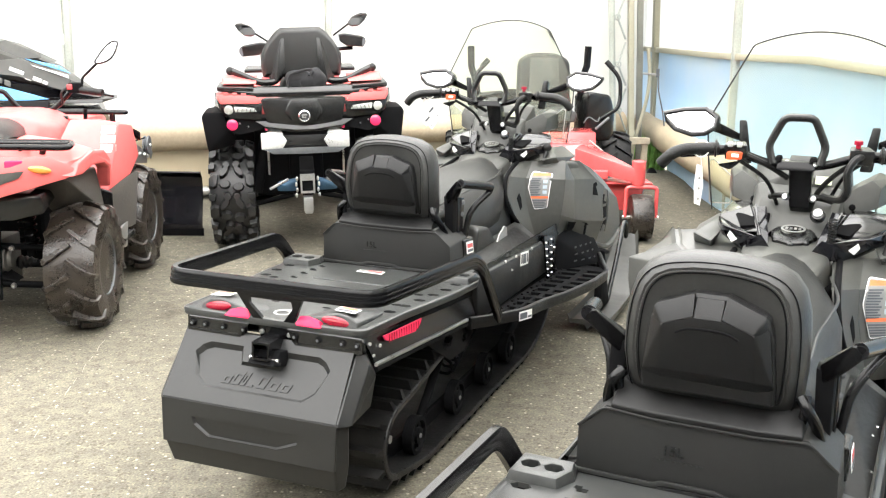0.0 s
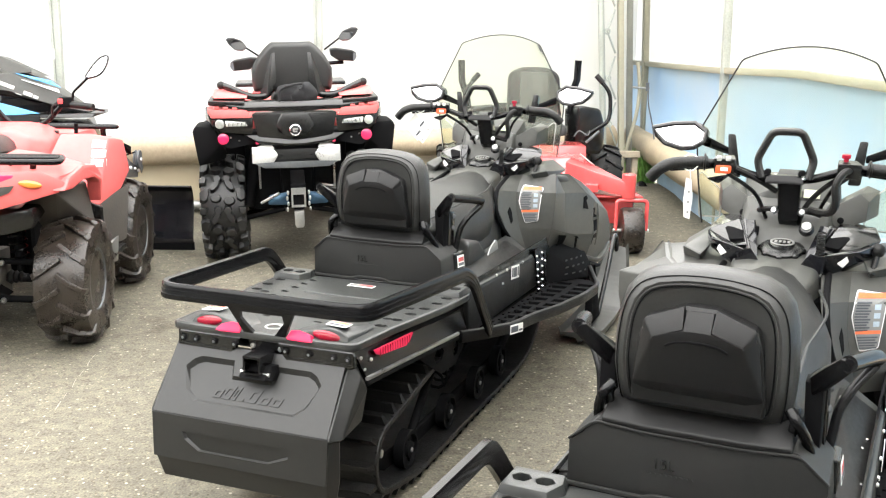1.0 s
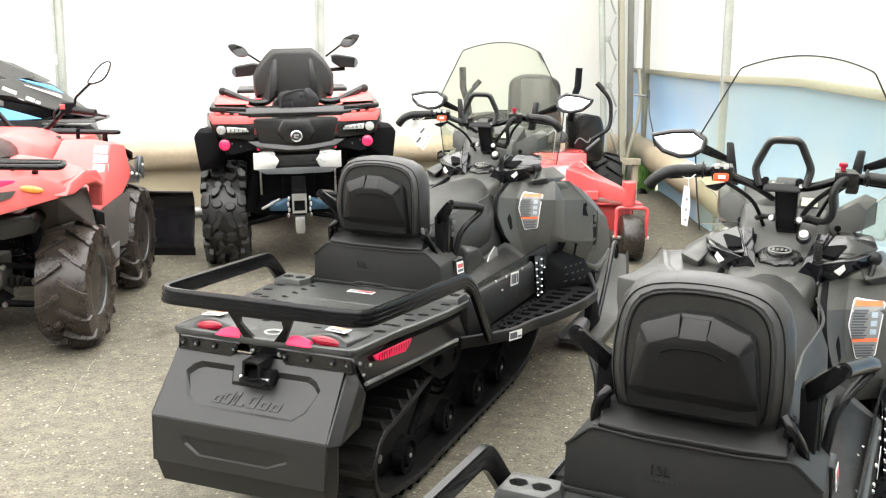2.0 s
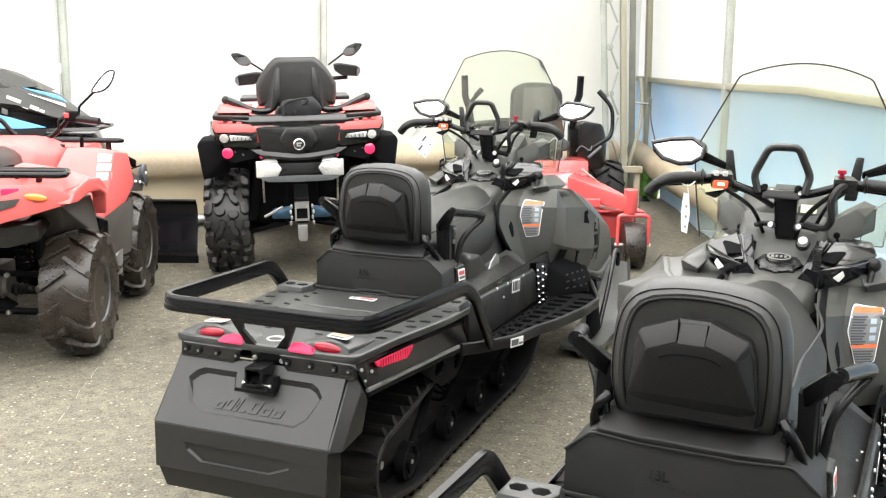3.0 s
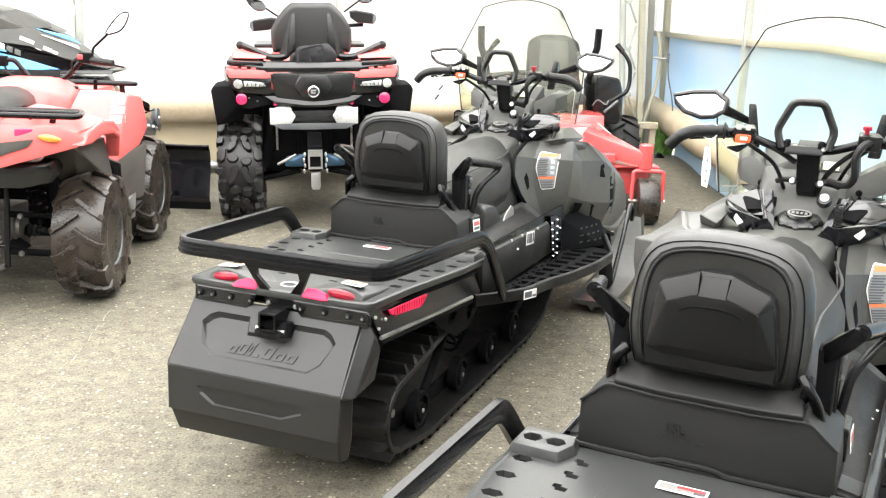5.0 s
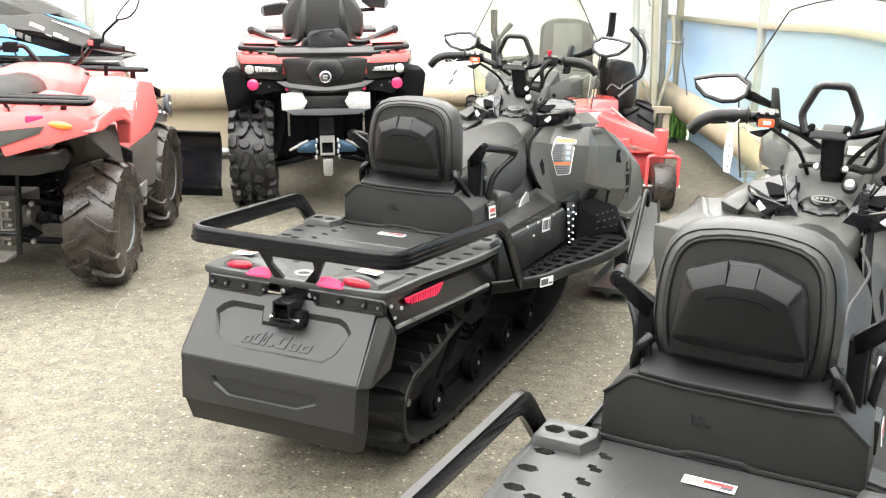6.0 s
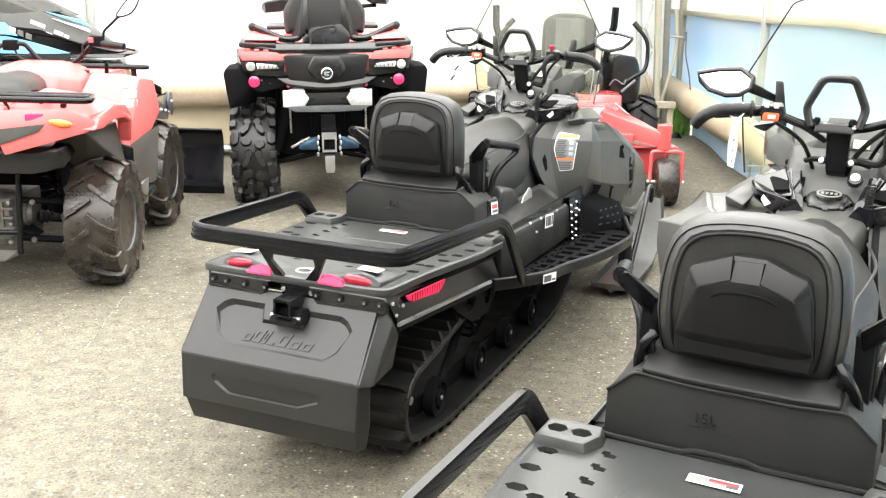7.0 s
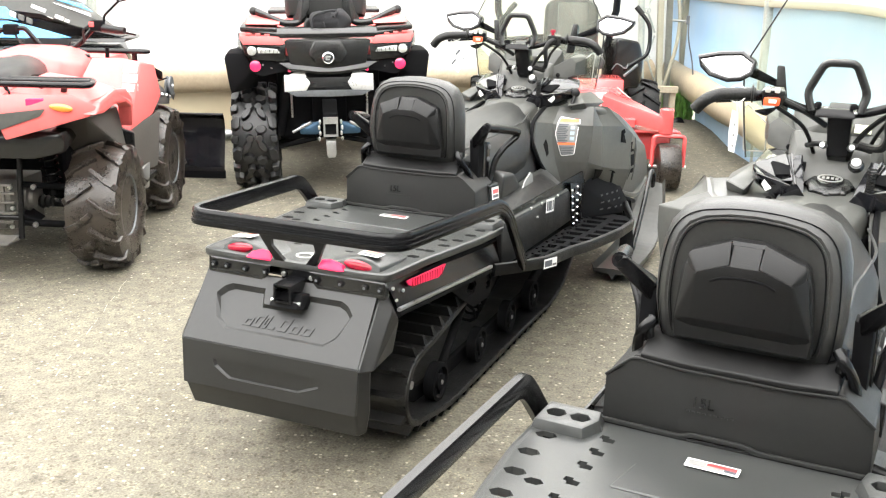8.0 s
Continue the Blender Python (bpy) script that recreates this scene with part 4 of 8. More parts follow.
        for x, y in ((0.30, 1.30), (0.29, 1.52), (0.30, 1.60)):
            add_bolt(S, (s * x, y, well_top(x, y) + 0.005), (0, 0, 1), 0.006, 0.003)
        # steel upright behind the side panel
        def upright(poly, rows, x0, x1, m_, lab_):
            hs_ = [hexagon(y, z, 0.011, 0.011) for y, z in rows]
            return part("frame_upright", plate(poly, hs_, 0.005, lambda y, z, d: (s * (x0 + (x1 - x0) * (0.59 - z) / 0.22 + d), y, z)), m_, S, lab_)
        u1 = upright([(1.900, 0.592), (2.020, 0.572), (2.000, 0.372), (1.915, 0.380)], [(1.958, 0.55), (1.957, 0.51), (1.955, 0.47), (1.953, 0.43)], 0.333, 0.350, SATIN, "perforated black metal upright with bright bolts")
        for k in range(6):
            z = 0.560 - 0.030 * k
            for y in (1.916 + 0.002 * k, 2.000 - 0.003 * k):
                add_bolt(u1, (s * (0.338 + 0.017 * (0.59 - z) / 0.22), y, z), (s, 0, 0), 0.0042, 0.006, CHROME if k % 2 else STEEL)
        u2 = upright([(2.03, 0.566), (2.12, 0.545), (2.09, 0.372), (2.03, 0.372)], [(2.075, 0.53), (2.07, 0.48), (2.065, 0.43)], 0.320, 0.340, SATIN, "dark metal upright")
        add_bolt(u2, (s * 0.332, 2.09, 0.50), (s, 0, 0), 0.007, 0.006, CHROME)
        for y, z in ((1.36, 0.60), (1.50, 0.59), (1.45, 0.545), (1.72, 0.575)):
            add_bolt(S, (s * 0.334, y, z), (s, 0, 0), 0.006, 0.004)
    label_sheet(S, (0.4475, 1.265, 0.424), (0.10, 0.48, -0.05), (0, 0, 1), rect(-0.05, -0.018, 0.05, 0.018), [(-0.045, -0.012, 0.01, 0.012, PRINT), (0.016, -0.012, 0.045, -0.004, PRINT)], "small white plate label", lift=0.003)
    label_sheet(S, (0.3345, 1.60, 0.560), (0, 1, -0.12), (0.0, 0.0, 1), rect(-0.055, -0.028, 0.055, 0.028), [(-0.048, -0.018, -0.030, 0.02, PRINTD), (-0.024, -0.02, 0.02, 0.02, PRINT), (0.03, -0.018, 0.046, 0.02, PRINTD)], "white barcode label", lift=0.004)

    # seats
    def ring(y, w, zt, zb, r=0.05, n=5):
        pts = []
        for a in range(0, 181, 20):
            x = w * math.cos(radians(a))
            zz = zt - 0.06 * abs(math.cos(radians(a))) ** 3 - 0.05 * (1 - math.sin(radians(a)))
            pts.append((x, y, zz))
        zm = 0.5 * (zt - 0.11 + zb)
        pts += [(-w * 1.02, y, zm + 0.02), (-w * 0.96, y, zm - 0.03), (-w * 0.8, y, zb), (w * 0.8, y, zb), (w * 0.96, y, zm - 0.03), (w * 1.02, y, zm + 0.02)]
        return pts
    seat = part("seat", loft([ring(1.03, 0.14, 0.86, 0.64), ring(1.10, 0.165, 0.885, 0.64), ring(1.30, 0.17, 0.89, 0.63), ring(1.40, 0.170, 0.885, 0.63), ring(1.50, 0.182, 0.885, 0.63), ring(1.62, 0.192, 0.893, 0.63), ring(1.73, 0.190, 0.90, 0.64), ring(1.82, 0.170, 0.905, 0.66), ring(1.90, 0.145, 0.908, 0.68), ring(2.02, 0.11, 0.905, 0.70)]), VINYL, S, "black vinyl two-up seat", smooth=True)
    for s in (-1, 1):
        part("seam", tube(smooth_path([(s * 0.150, 1.05, 0.852), (s * 0.162, 1.2, 0.862), (s * 0.158, 1.4, 0.862), (s * 0.168, 1.52, 0.866), (s * 0.176, 1.68, 0.876), (s * 0.14, 1.88, 0.88)]), 0.004, 6), VINYL, seat, smooth=True)
        part("bracket", hull(mir([(0.215, 1.335, 0.61), (0.222, 1.35, 0.72), (0.222, 1.48, 0.705), (0.22, 1.575, 0.64), (0.215, 1.58, 0.585), (0.15, 1.34, 0.61), (0.15, 1.40, 0.73), (0.15, 1.58, 0.62)], s), 0.025, 4), VINYLD, S, smooth=True)
        part("bracket", hull([(s * xx, y, z) for y, z in ((1.515, 0.585), (1.585, 0.650), (1.655, 0.676), (1.685, 0.665), (1.70, 0.62), (1.715, 0.565)) for xx in (0.225, 0.233)], 0.004), GREYM, S, "grey metal bracket", smooth=True)

    part("seat_base", hull(sym([(0.150, 1.42, 0.78), (0.160, 1.75, 0.80), (0.135, 1.90, 0.82), (0.165, 1.86, 0.70), (0.185, 1.55, 0.66), (0.185, 1.90, 0.61), (0.19, 1.60, 0.61), (0.12, 1.45, 0.62), (0.10, 2.02, 0.86), (0.15, 2.0, 0.62)]), 0.015, 3), VINYLD, S, "black body moulding under the seat", smooth=True)

    # storage box under the backrest
    bx = part("storage_box", hull(sym([(0.256, 0.962, 0.628), (0.253, 0.958, 0.735), (0.194, 0.952, 0.792), (0.185, 1.14, 0.80), (0.25, 1.13, 0.74), (0.26, 1.22, 0.63)]), 0.007), FLAPM, S, "dark grey moulded storage box", smooth=True)
    part("box_lid", hull(sym([(0.184, 0.951, 0.784), (0.184, 0.949, 0.797), (0.10, 0.945, 0.782), (0.10, 0.943, 0.795), (0.178, 1.0, 0.832), (0.19, 1.14, 0.802), (0.165, 1.12, 0.838)]), 0.005, 3), MATTEB, bx, smooth=True)
    part("box_rim", sweep(rounded([(-0.252, 0.957, 0.736), (-0.197, 0.951, 0.786), (-0.10, 0.947, 0.781), (0.10, 0.947, 0.781), (0.197, 0.951, 0.786), (0.252, 0.957, 0.736)], 0.012, 3), rrect(0.006, 0.006, 0.002, 2)), FLAPM, bx, smooth=True)
    part("box_skirt", hull(sym([(0.252, 0.955, 0.626), (0.252, 0.955, 0.640), (0.10, 0.950, 0.626), (0.10, 0.950, 0.640), (0.25, 0.99, 0.64), (0.25, 0.99, 0.628)]), 0.003), BLACK, bx)
    part("box_edge", sweep(rounded([(-0.255, 0.954, 0.640), (-0.090, 0.951, 0.640), (-0.072, 0.951, 0.648), (0.032, 0.951, 0.648), (0.056, 0.951, 0.640), (0.255, 0.954, 0.640)], 0.006, 2), rrect(0.007, 0.010, 0.002, 2)), FLAPM, bx, smooth=True)
    q = [(-0.10, 0.648), (0.10, 0.648), (0.11, 0.765), (-0.11, 0.765)]
    part("raised_panel", bevelled(plate(q, (), 0.0016, lambda x, z, d: (x, 0.9632 - (z - 0.628) * 0.055 - d, z)), 0.0014, 2), FLAPM, bx)
    wr = Matrix.Translation((-0.055, 0.9545, 0.706)) @ Matrix.Rotation(radians(87), 4, "X")
    part("writing", writing("15L", 0.030, 0.0012, wr), BLACK, bx, "raised volume mark")
    for i in range(9):
        part("raised_bar", box((-0.055 - 0.028 + i * 0.0105, 0.9555, 0.695), (0.0065, 0.003, 0.0030), 0.0), FLAPM, bx)
    label_sheet(S, (0.003, 0.848, deck_z(0.848)), (1, 0, 0), (0, 1, 0), rect(-0.058, -0.016, 0.040, 0.016), [(-0.053, -0.011, -0.021, 0.011, LABELG), (-0.020, -0.011, 0.012, -0.001, LABELG), (-0.020, 0.0, 0.035, 0.011, PRINTR), (0.013, -0.011, 0.035, -0.001, PRINTD)], "white and red warning label", lift=0.005)
    label_sheet(S, (0.262, 1.13, 0.700), (0, 1, -0.1), (-0.1, 0, 1), rect(-0.035, -0.022, 0.035, 0.022), [(-0.028, -0.001, 0.028, 0.014, PRINTR), (-0.028, -0.016, 0.028, -0.006, PRINT)], "white and red warning label", lift=0.004)
    part("label_plate", hull([(0.245, 1.085, 0.665), (0.262, 1.085, 0.665), (0.262, 1.175, 0.655), (0.245, 1.175, 0.655), (0.245, 1.085, 0.738), (0.2615, 1.085, 0.735), (0.2615, 1.175, 0.73), (0.245, 1.175, 0.735)], 0.004), BLACK, S)

    # backrest
    def arch(w, z0, z1, n=12, k=0.50):
        half = [(0.72, 0.0), (0.90, 0.02), (0.965, 0.10), (1.0, 0.33), (0.995, 0.52), (0.965, 0.69), (0.90, 0.82), (0.78, 0.91), (0.60, 0.962), (0.30, 0.992)]
        pts = [(-w * a, z0 + (z1 - z0) * b) for a, b in half] + [(0, z1)]
        return pts + [(w * a, z0 + (z1 - z0) * b) for a, b in half[::-1]]
    lean = 0.10

    def brk(w, z0, z1, y):
        return [(x, y + (z - 0.83) * lean + 2.2 * max(0.0, 0.965 - z) ** 2, z) for x, z in arch(w, z0, z1)]
    bk = part("backrest", loft([brk(0.120, 0.850, 1.066, 0.952), brk(0.150, 0.826, 1.093, 0.946), brk(0.162, 0.815, 1.100, 0.954), brk(0.171, 0.808, 1.108, 0.968), brk(0.177, 0.806, 1.113, 0.990), brk(0.177, 0.808, 1.112, 1.020), brk(0.170, 0.814, 1.105, 1.045), brk(0.154, 0.83, 1.089, 1.065)]), VINYLD, S, "black vinyl passenger backrest with moulded back panel", smooth=True)
    for w, z0, z1, y in ((0.1635, 0.815, 1.1005, 0.9545), (0.138, 0.838, 1.082, 0.9465)):
        part("seam", tube(smooth_path(brk(w, z0, z1, y), 4), 0.0013, 6), DARK, bk, smooth=True)
    part("piping", tube(smooth_path(brk(0.1425, 0.834, 1.0855, 0.9465), 4), 0.0022, 6), VINYLD, bk, smooth=True)

    def bp3(x, z, d):
        return (x, 0.923 + (z - 0.83) * lean + 2.2 * max(0.0, 0.965 - z) ** 2 - d, z)
    shell_o = [(-0.127, 0.842), (-0.1265, 0.88), (-0.122, 0.93), (-0.117, 0.98), (-0.106, 1.020), (-0.030, 1.049), (0.030, 1.049), (0.106, 1.020), (0.117, 0.98), (0.122, 0.93), (0.1265, 0.88), (0.127, 0.842)]
    part("back_panel", slab(shell_o, 0.038, lambda x, z, d: bp3(x, z, d - 0.032), 0.006), MATTEB, bk, smooth=False)
    for s in (-1, 1):
        part("shoulder", hull([bp3(s * x, z, d) for x, z, d in ((0.106, 1.018, 0.012), (0.101, 1.024, 0.012), (0.030, 1.052, 0.014), (0.026, 1.013, 0.035), (0.084, 0.991, 0.032), (0.106, 0.985, 0.010), (0.026, 1.0, -0.02), (0.030, 1.046, -0.02), (0.100, 1.015, -0.02), (0.1, 0.98, -0.02))], 0.003), MATTEB, bk, smooth=True, crease=22)
    part("panel_face", hull([bp3(s * x, z, d) for s in (-1, 1) for x, z, d in ((0.085, 0.990, 0.031), (0.025, 1.012, 0.034), (0.090, 0.896, 0.014), (0.124, 0.888, 0.003), (0.110, 1.000, 0.008), (0.096, 0.846, -0.012), (0.126, 0.842, -0.020), (0.10, 1.0, -0.03))], 0.004), MATTEB, bk, "moulded back panel face", smooth=True, crease=20)
    part("centre_tab", hull([bp3(x, z, d) for x in (-0.026, 0.026) for z, d in ((1.044, 0.012), (1.030, 0.014), (1.028, 0.019), (1.010, 0.034), (1.040, -0.02), (1.0, -0.02))], 0.002), MATTEB, bk, smooth=True, crease=15)
    part("arched_groove", sweep(smooth_path([(-0.058, 0.9105, 0.977), (-0.036, 0.9090, 0.987), (0.0, 0.9082, 0.990), (0.036, 0.9090, 0.987), (0.058, 0.9105, 0.977)], 4), rrect(0.004, 0.005, 0.001, 1)), DARK, bk)
    for s in (-1, 1):
        part("backrest_post", tube([(s * 0.165, 1.00, 0.79), (s * 0.182, 0.985, 0.83), (s * 0.178, 1.0, 0.86)], 0.010, bend=0.03), SATIN, S, smooth=True)
        part("backrest_post", tube([(s * 0.222, 1.10, 0.66), (s * 0.205, 1.00, 0.80), (s * 0.186, 0.965, 0.846), (s * 0.170, 0.98, 0.862)], 0.011, bend=0.03), SATIN, S, smooth=True)
        # passenger grab handle: arm, tube and mounting plate
        h = part("grab_handle", tube(mir([(0.262, 1.028, 0.954), (0.298, 1.185, 0.926), (0.308, 1.228, 0.914)], s), 0.0165, 14, bend=0.02), SATIN, S, "black tubular passenger grab handle", smooth=True)
        # dark disc stands in for the shade inside the open tube
        part("tube_hollow_shade", lathe([(0.011, 0), (0.011, 0.004), (0.004, 0.004)], 12, Matrix.Translation((s * 0.262, 1.030, 0.954)) @ pose(0, 0, 0, 0, 0, -90)), DARK, h)
        part("handle_strut", sweep(rounded(mir([(0.304, 1.205, 0.921), (0.310, 1.236, 0.902), (0.270, 1.190, 0.858), (0.247, 1.168, 0.815), (0.238, 1.150, 0.740)], s), 0.02, 4), rrect(0.020, 0.026, 0.007, 2)), SATIN, h, smooth=True)
        part("handle_arm", hull(mir([(0.250, 1.022, 0.968), (0.273, 1.022, 0.942), (0.268, 1.050, 0.962), (0.262, 1.050, 0.935), (0.192, 1.062, 0.905), (0.190, 1.095, 0.905), (0.196, 1.062, 0.862), (0.208, 1.100, 0.855), (0.225, 1.105, 0.878)], s), 0.006), SATIN, h, smooth=True)
        part("handle_post", hull(mir([(0.186, 1.060, 0.900), (0.222, 1.060, 0.886), (0.186, 1.110, 0.900), (0.224, 1.110, 0.886), (0.196, 1.06, 0.70), (0.225, 1.06, 0.70), (0.196, 1.115, 0.70), (0.226, 1.115, 0.70)], s), 0.005), DARK, h, smooth=True)
        part("handle_plate", hull(mir([(0.206, 1.105, 0.890), (0.228, 1.105, 0.890), (0.230, 1.165, 0.878), (0.206, 1.165, 0.878), (0.206, 1.09, 0.69), (0.232, 1.09, 0.69), (0.230, 1.150, 0.70), (0.206, 1.150, 0.70)], s), 0.006), SATIN, h, "black mounting plate with bolts", smooth=True)
        for y, z in ((1.144, 0.865), (1.135, 0.822)):
            add_bolt(h, (s * 0.230, y, z), (s, 0, 0), 0.009, 0.006, DARKPIPE)

    # body: side panels, nose
    for s in (-1, 1):
        st = [[(0.155, 2.108, 0.884), (0.165, 1.897, 0.845), (0.180, 1.842, 0.766), (0.200, 1.887, 0.680), (0.235, 2.020, 0.559)],
              [(0.195, 2.118, 0.884), (0.208, 2.024, 0.822), (0.223, 1.959, 0.743), (0.238, 1.989, 0.657), (0.255, 2.049, 0.555)],
              [(0.250, 2.174, 0.883), (0.268, 2.094, 0.809), (0.280, 2.036, 0.736), (0.288, 2.045, 0.643), (0.290, 2.148, 0.535)],
              [(0.315, 2.287, 0.878), (0.345, 2.270, 0.791), (0.358, 2.264, 0.698), (0.358, 2.272, 0.601), (0.330, 2.314, 0.500)],
              [(0.365, 2.359, 0.866), (0.400, 2.445, 0.771), (0.418, 2.360, 0.698), (0.420, 2.347, 0.584), (0.395, 2.396, 0.474)],
              [(0.400, 2.471, 0.816), (0.436, 2.517, 0.725), (0.448, 2.490, 0.651), (0.448, 2.500, 0.560), (0.430, 2.472, 0.428)],
              [(0.410, 2.620, 0.757), (0.446, 2.695, 0.668), (0.455, 2.679, 0.600), (0.455, 2.687, 0.516), (0.445, 2.587, 0.411)],
              [(0.410, 2.750, 0.708), (0.448, 2.876, 0.609), (0.452, 2.936, 0.535), (0.452, 2.969, 0.453), (0.450, 2.774, 0.404)]]
        for k, (x1, x2) in enumerate(((0.205, 0.342), (0.208, 0.360), (0.212, 0.358), (0.228, 0.346), (0.252, 0.318))):
            st[1][k] = (x1, st[1][k][1] + (0.0, 0.0, 0.055, 0.035, 0.0)[k], st[1][k][2])
            st[2][k] = (x2, st[2][k][1] + (0.03, 0.045, 0.10, 0.095, 0.02)[k], st[2][k][2])
        for c in st[3:6]:  # the broad flat of the panel
            for k in (1, 2, 3):
                c[k] = (0.10 * c[k][0] + 0.90 * (0.302 + 0.345 * (c[k][1] - 2.05) - 0.06 * (c[k][2] - 0.70)), c[k][1], c[k][2])
        if s < 0:  # the exhaust side stands out further
            st = [[(x * f, y, z) for x, y, z in c] for c, f in zip(st, (1.25, 1.36, 1.32, 1.18, 1.08, 1.04, 1.02, 1.0))]
            st[0][0], st[1][0], st[2][0] = (0.208, 1.96, 0.848), (0.275, 2.04, 0.850), (0.335, 2.14, 0.866)
        sp = part("side_panel", bevelled(surface([mir(c, s) for c in st], 1, 1), 0.020, 4, 0.14), PANEL, S, "charcoal moulded side panel", smooth=True, crease=34)
        tops = [Vector(c[0]) for c in st[0:6]]
        part("panel_top", hull(mir([p - Vector((0.008, 0, 0.004)) for p in tops] + [p - Vector((0.02, 0, 0.03)) for p in tops] + [(0.09, 2.08, 0.885), (0.09, 2.50, 0.885), (0.09, 2.10, 0.80), (0.09, 2.50, 0.80)], s), 0.01, 3), PANEL, sp, smooth=True)
        tree = BVHTree.FromPolygons([v.co[:] for v in sp.data.vertices], [p.vertices[:] for p in sp.data.polygons])
        for sl in ([(2.500, 0.690), (2.585, 0.678), (2.585, 0.632), (2.510, 0.640)], [(2.505, 0.627), (2.585, 0.618), (2.582, 0.566), (2.505, 0.572)], [(2.502, 0.558), (2.580, 0.553), (2.570, 0.500), (2.496, 0.505)]):
            part("air_vent", wrapped(sl, tree, lambda y, z: (s * 0.4, y, z), 0.001, s, 2), DARK, sp)
        part("air_vent", wrapped([(2.420, 0.752), (2.445, 0.758), (2.452, 0.742), (2.440, 0.735), (2.455, 0.690), (2.410, 0.700)], tree, lambda y, z: (s * 0.4, y, z), 0.001, s, 1), DARK, sp)
        part("air_vent", wrapped([(1.925, 0.745), (1.95, 0.765), (1.965, 0.740), (1.965, 0.700), (1.945, 0.690)], tree, lambda y, z: (s * 0.4, y, z), 0.001, s, 1), DARK, sp)
        part("louvre_frame", tube([(s * 0.450, 2.600, 0.695), (s * 0.459, 2.600, 0.64), (s * 0.459, 2.598, 0.56), (s * 0.452, 2.578, 0.490)], 0.007, 8), PANEL, sp, smooth=True)
        part("lower_cut", wrapped([(2.215, 0.600), (2.36, 0.572), (2.44, 0.520), (2.47, 0.44), (2.38, 0.48), (2.25, 0.54)], tree, lambda y, z: (s * 0.35, y, z), 0.002, s, 3), DARK, sp)
        fd = part("foot_duct", hull(mir([(0.29, 2.13, 0.555), (0.385, 2.40, 0.55), (0.43, 2.46, 0.49), (0.475, 2.47, 0.40), (0.475, 2.36, 0.375), (0.34, 2.14, 0.375), (0.25, 2.2, 0.56), (0.25, 2.5, 0.375)], s), 0.01), DARK, S, "black foot well with grip slots", smooth=True)
        tf = BVHTree.FromPolygons([v.co[:] for v in fd.data.vertices], [p.vertices[:] for p in fd.data.polygons])
        for i in range(4):
            for j in range(3):
                y0, z0 = 2.235 + 0.042 * i + 0.012 * j, 0.405 + 0.030 * j
                part("grip_slot", wrapped([(y0, z0), (y0 + 0.018, z0 + 0.002), (y0 + 0.020, z0 + 0.008), (y0 + 0.003, z0 + 0.006)], tf, lambda y, z: (s * 0.35, y, z), 0.001, s, 0), FLAPM, fd)
        part("panel_lip", sweep(smooth_path(mir([(0.428, 2.448, 0.455), (0.450, 2.53, 0.428), (0.458, 2.66, 0.400), (0.455, 2.80, 0.405), (0.44, 2.98, 0.42)], s), 5), rrect(0.028, 0.024, 0.009, 2)), PANEL, sp, smooth=True)
        part("engine_cover", hull(mir([(0.02, 1.98, 0.86), (0.125, 1.98, 0.82), (0.16, 1.98, 0.60), (0.25, 2.3, 0.55), (0.36, 2.65, 0.50), (0.38, 2.80, 0.45), (0.36, 2.72, 0.62), (0.25, 2.50, 0.78), (0.02, 2.5, 0.86), (0.02, 1.98, 0.58), (0.02, 2.9, 0.45), (0.3, 2.9, 0.6)], s), 0.01), DARK, S, smooth=True)
        part("panel_gap", tube(smooth_path(mir([(0.146, 2.09, 0.880), (0.160, 1.885, 0.845), (0.176, 1.830, 0.766), (0.196, 1.875, 0.680), (0.230, 2.005, 0.559)], s), 5), 0.009, 8), DARK, sp, smooth=True)
        part("belly", hull(mir([(0.30, 2.38, 0.525), (0.36, 2.50, 0.46), (0.41, 2.80, 0.32), (0.40, 3.08, 0.27), (0.25, 2.40, 0.45), (0.25, 2.7, 0.26), (0.22, 3.15, 0.26), (0.1, 2.5, 0.5), (0.05, 3.2, 0.3)], s), 0.012), DARK, S, smooth=True)
        # warning label on the panel
    nose = part("hood", hull(sym([(0.0, 2.30, 1.00), (0.14, 2.28, 0.985), (0.24, 2.36, 0.90), (0.36, 2.62, 0.74), (0.34, 2.95, 0.56), (0.20, 3.12, 0.52), (0.0, 3.16, 0.53), (0.0, 2.8, 0.82), (0.16, 2.75, 0.80), (0.2, 3.05, 0.34), (0, 3.1, 0.32), (0.2, 2.3, 0.6)]), 0.02, 3), PANEL, S, "charcoal hood", smooth=True)
    part("front_bumper", tube(sym([(0.22, 3.02, 0.40)])[:1] + [Vector((0.18, 3.22, 0.42)), Vector((-0.18, 3.22, 0.42)), Vector((-0.22, 3.02, 0.40))], 0.016, bend=0.06), SATIN, S, smooth=True)
    # panel label: lies on the panel's face
    def on_panel(x, z):
        return (x, 2.08, z)
    lo = rounded([(0.226, 0, 0.849), (0.308, 0, 0.835), (0.296, 0, 0.683), (0.247, 0, 0.679), (0.219, 0, 0.780)], 0.008, 3, True)
    lo = [(p.x, p.z) for p in lo]
    li = [(0.265 + (x - 0.265) * 0.935, 0.766 + (z - 0.766) * 0.967) for x, z in lo]
    lab = part("label", wrapped(lo, tree, on_panel, 0.0015, 1, 3, True), WHITE, S, "white and orange warning label with rows of small print")
    part("print", wrapped(li, tree, on_panel, 0.0030, 1, 3, True), LABELG, lab, "grey printed field")

    def band(x0, z0, x1, z1, m_):
        part("print", wrapped([(x0, z0), (x1, z0 - 0.06 * (x1 - x0)), (x1, z1 - 0.06 * (x1 - x0)), (x0, z1)], tree, on_panel, 0.0046, 1, 1, True), m_, lab)
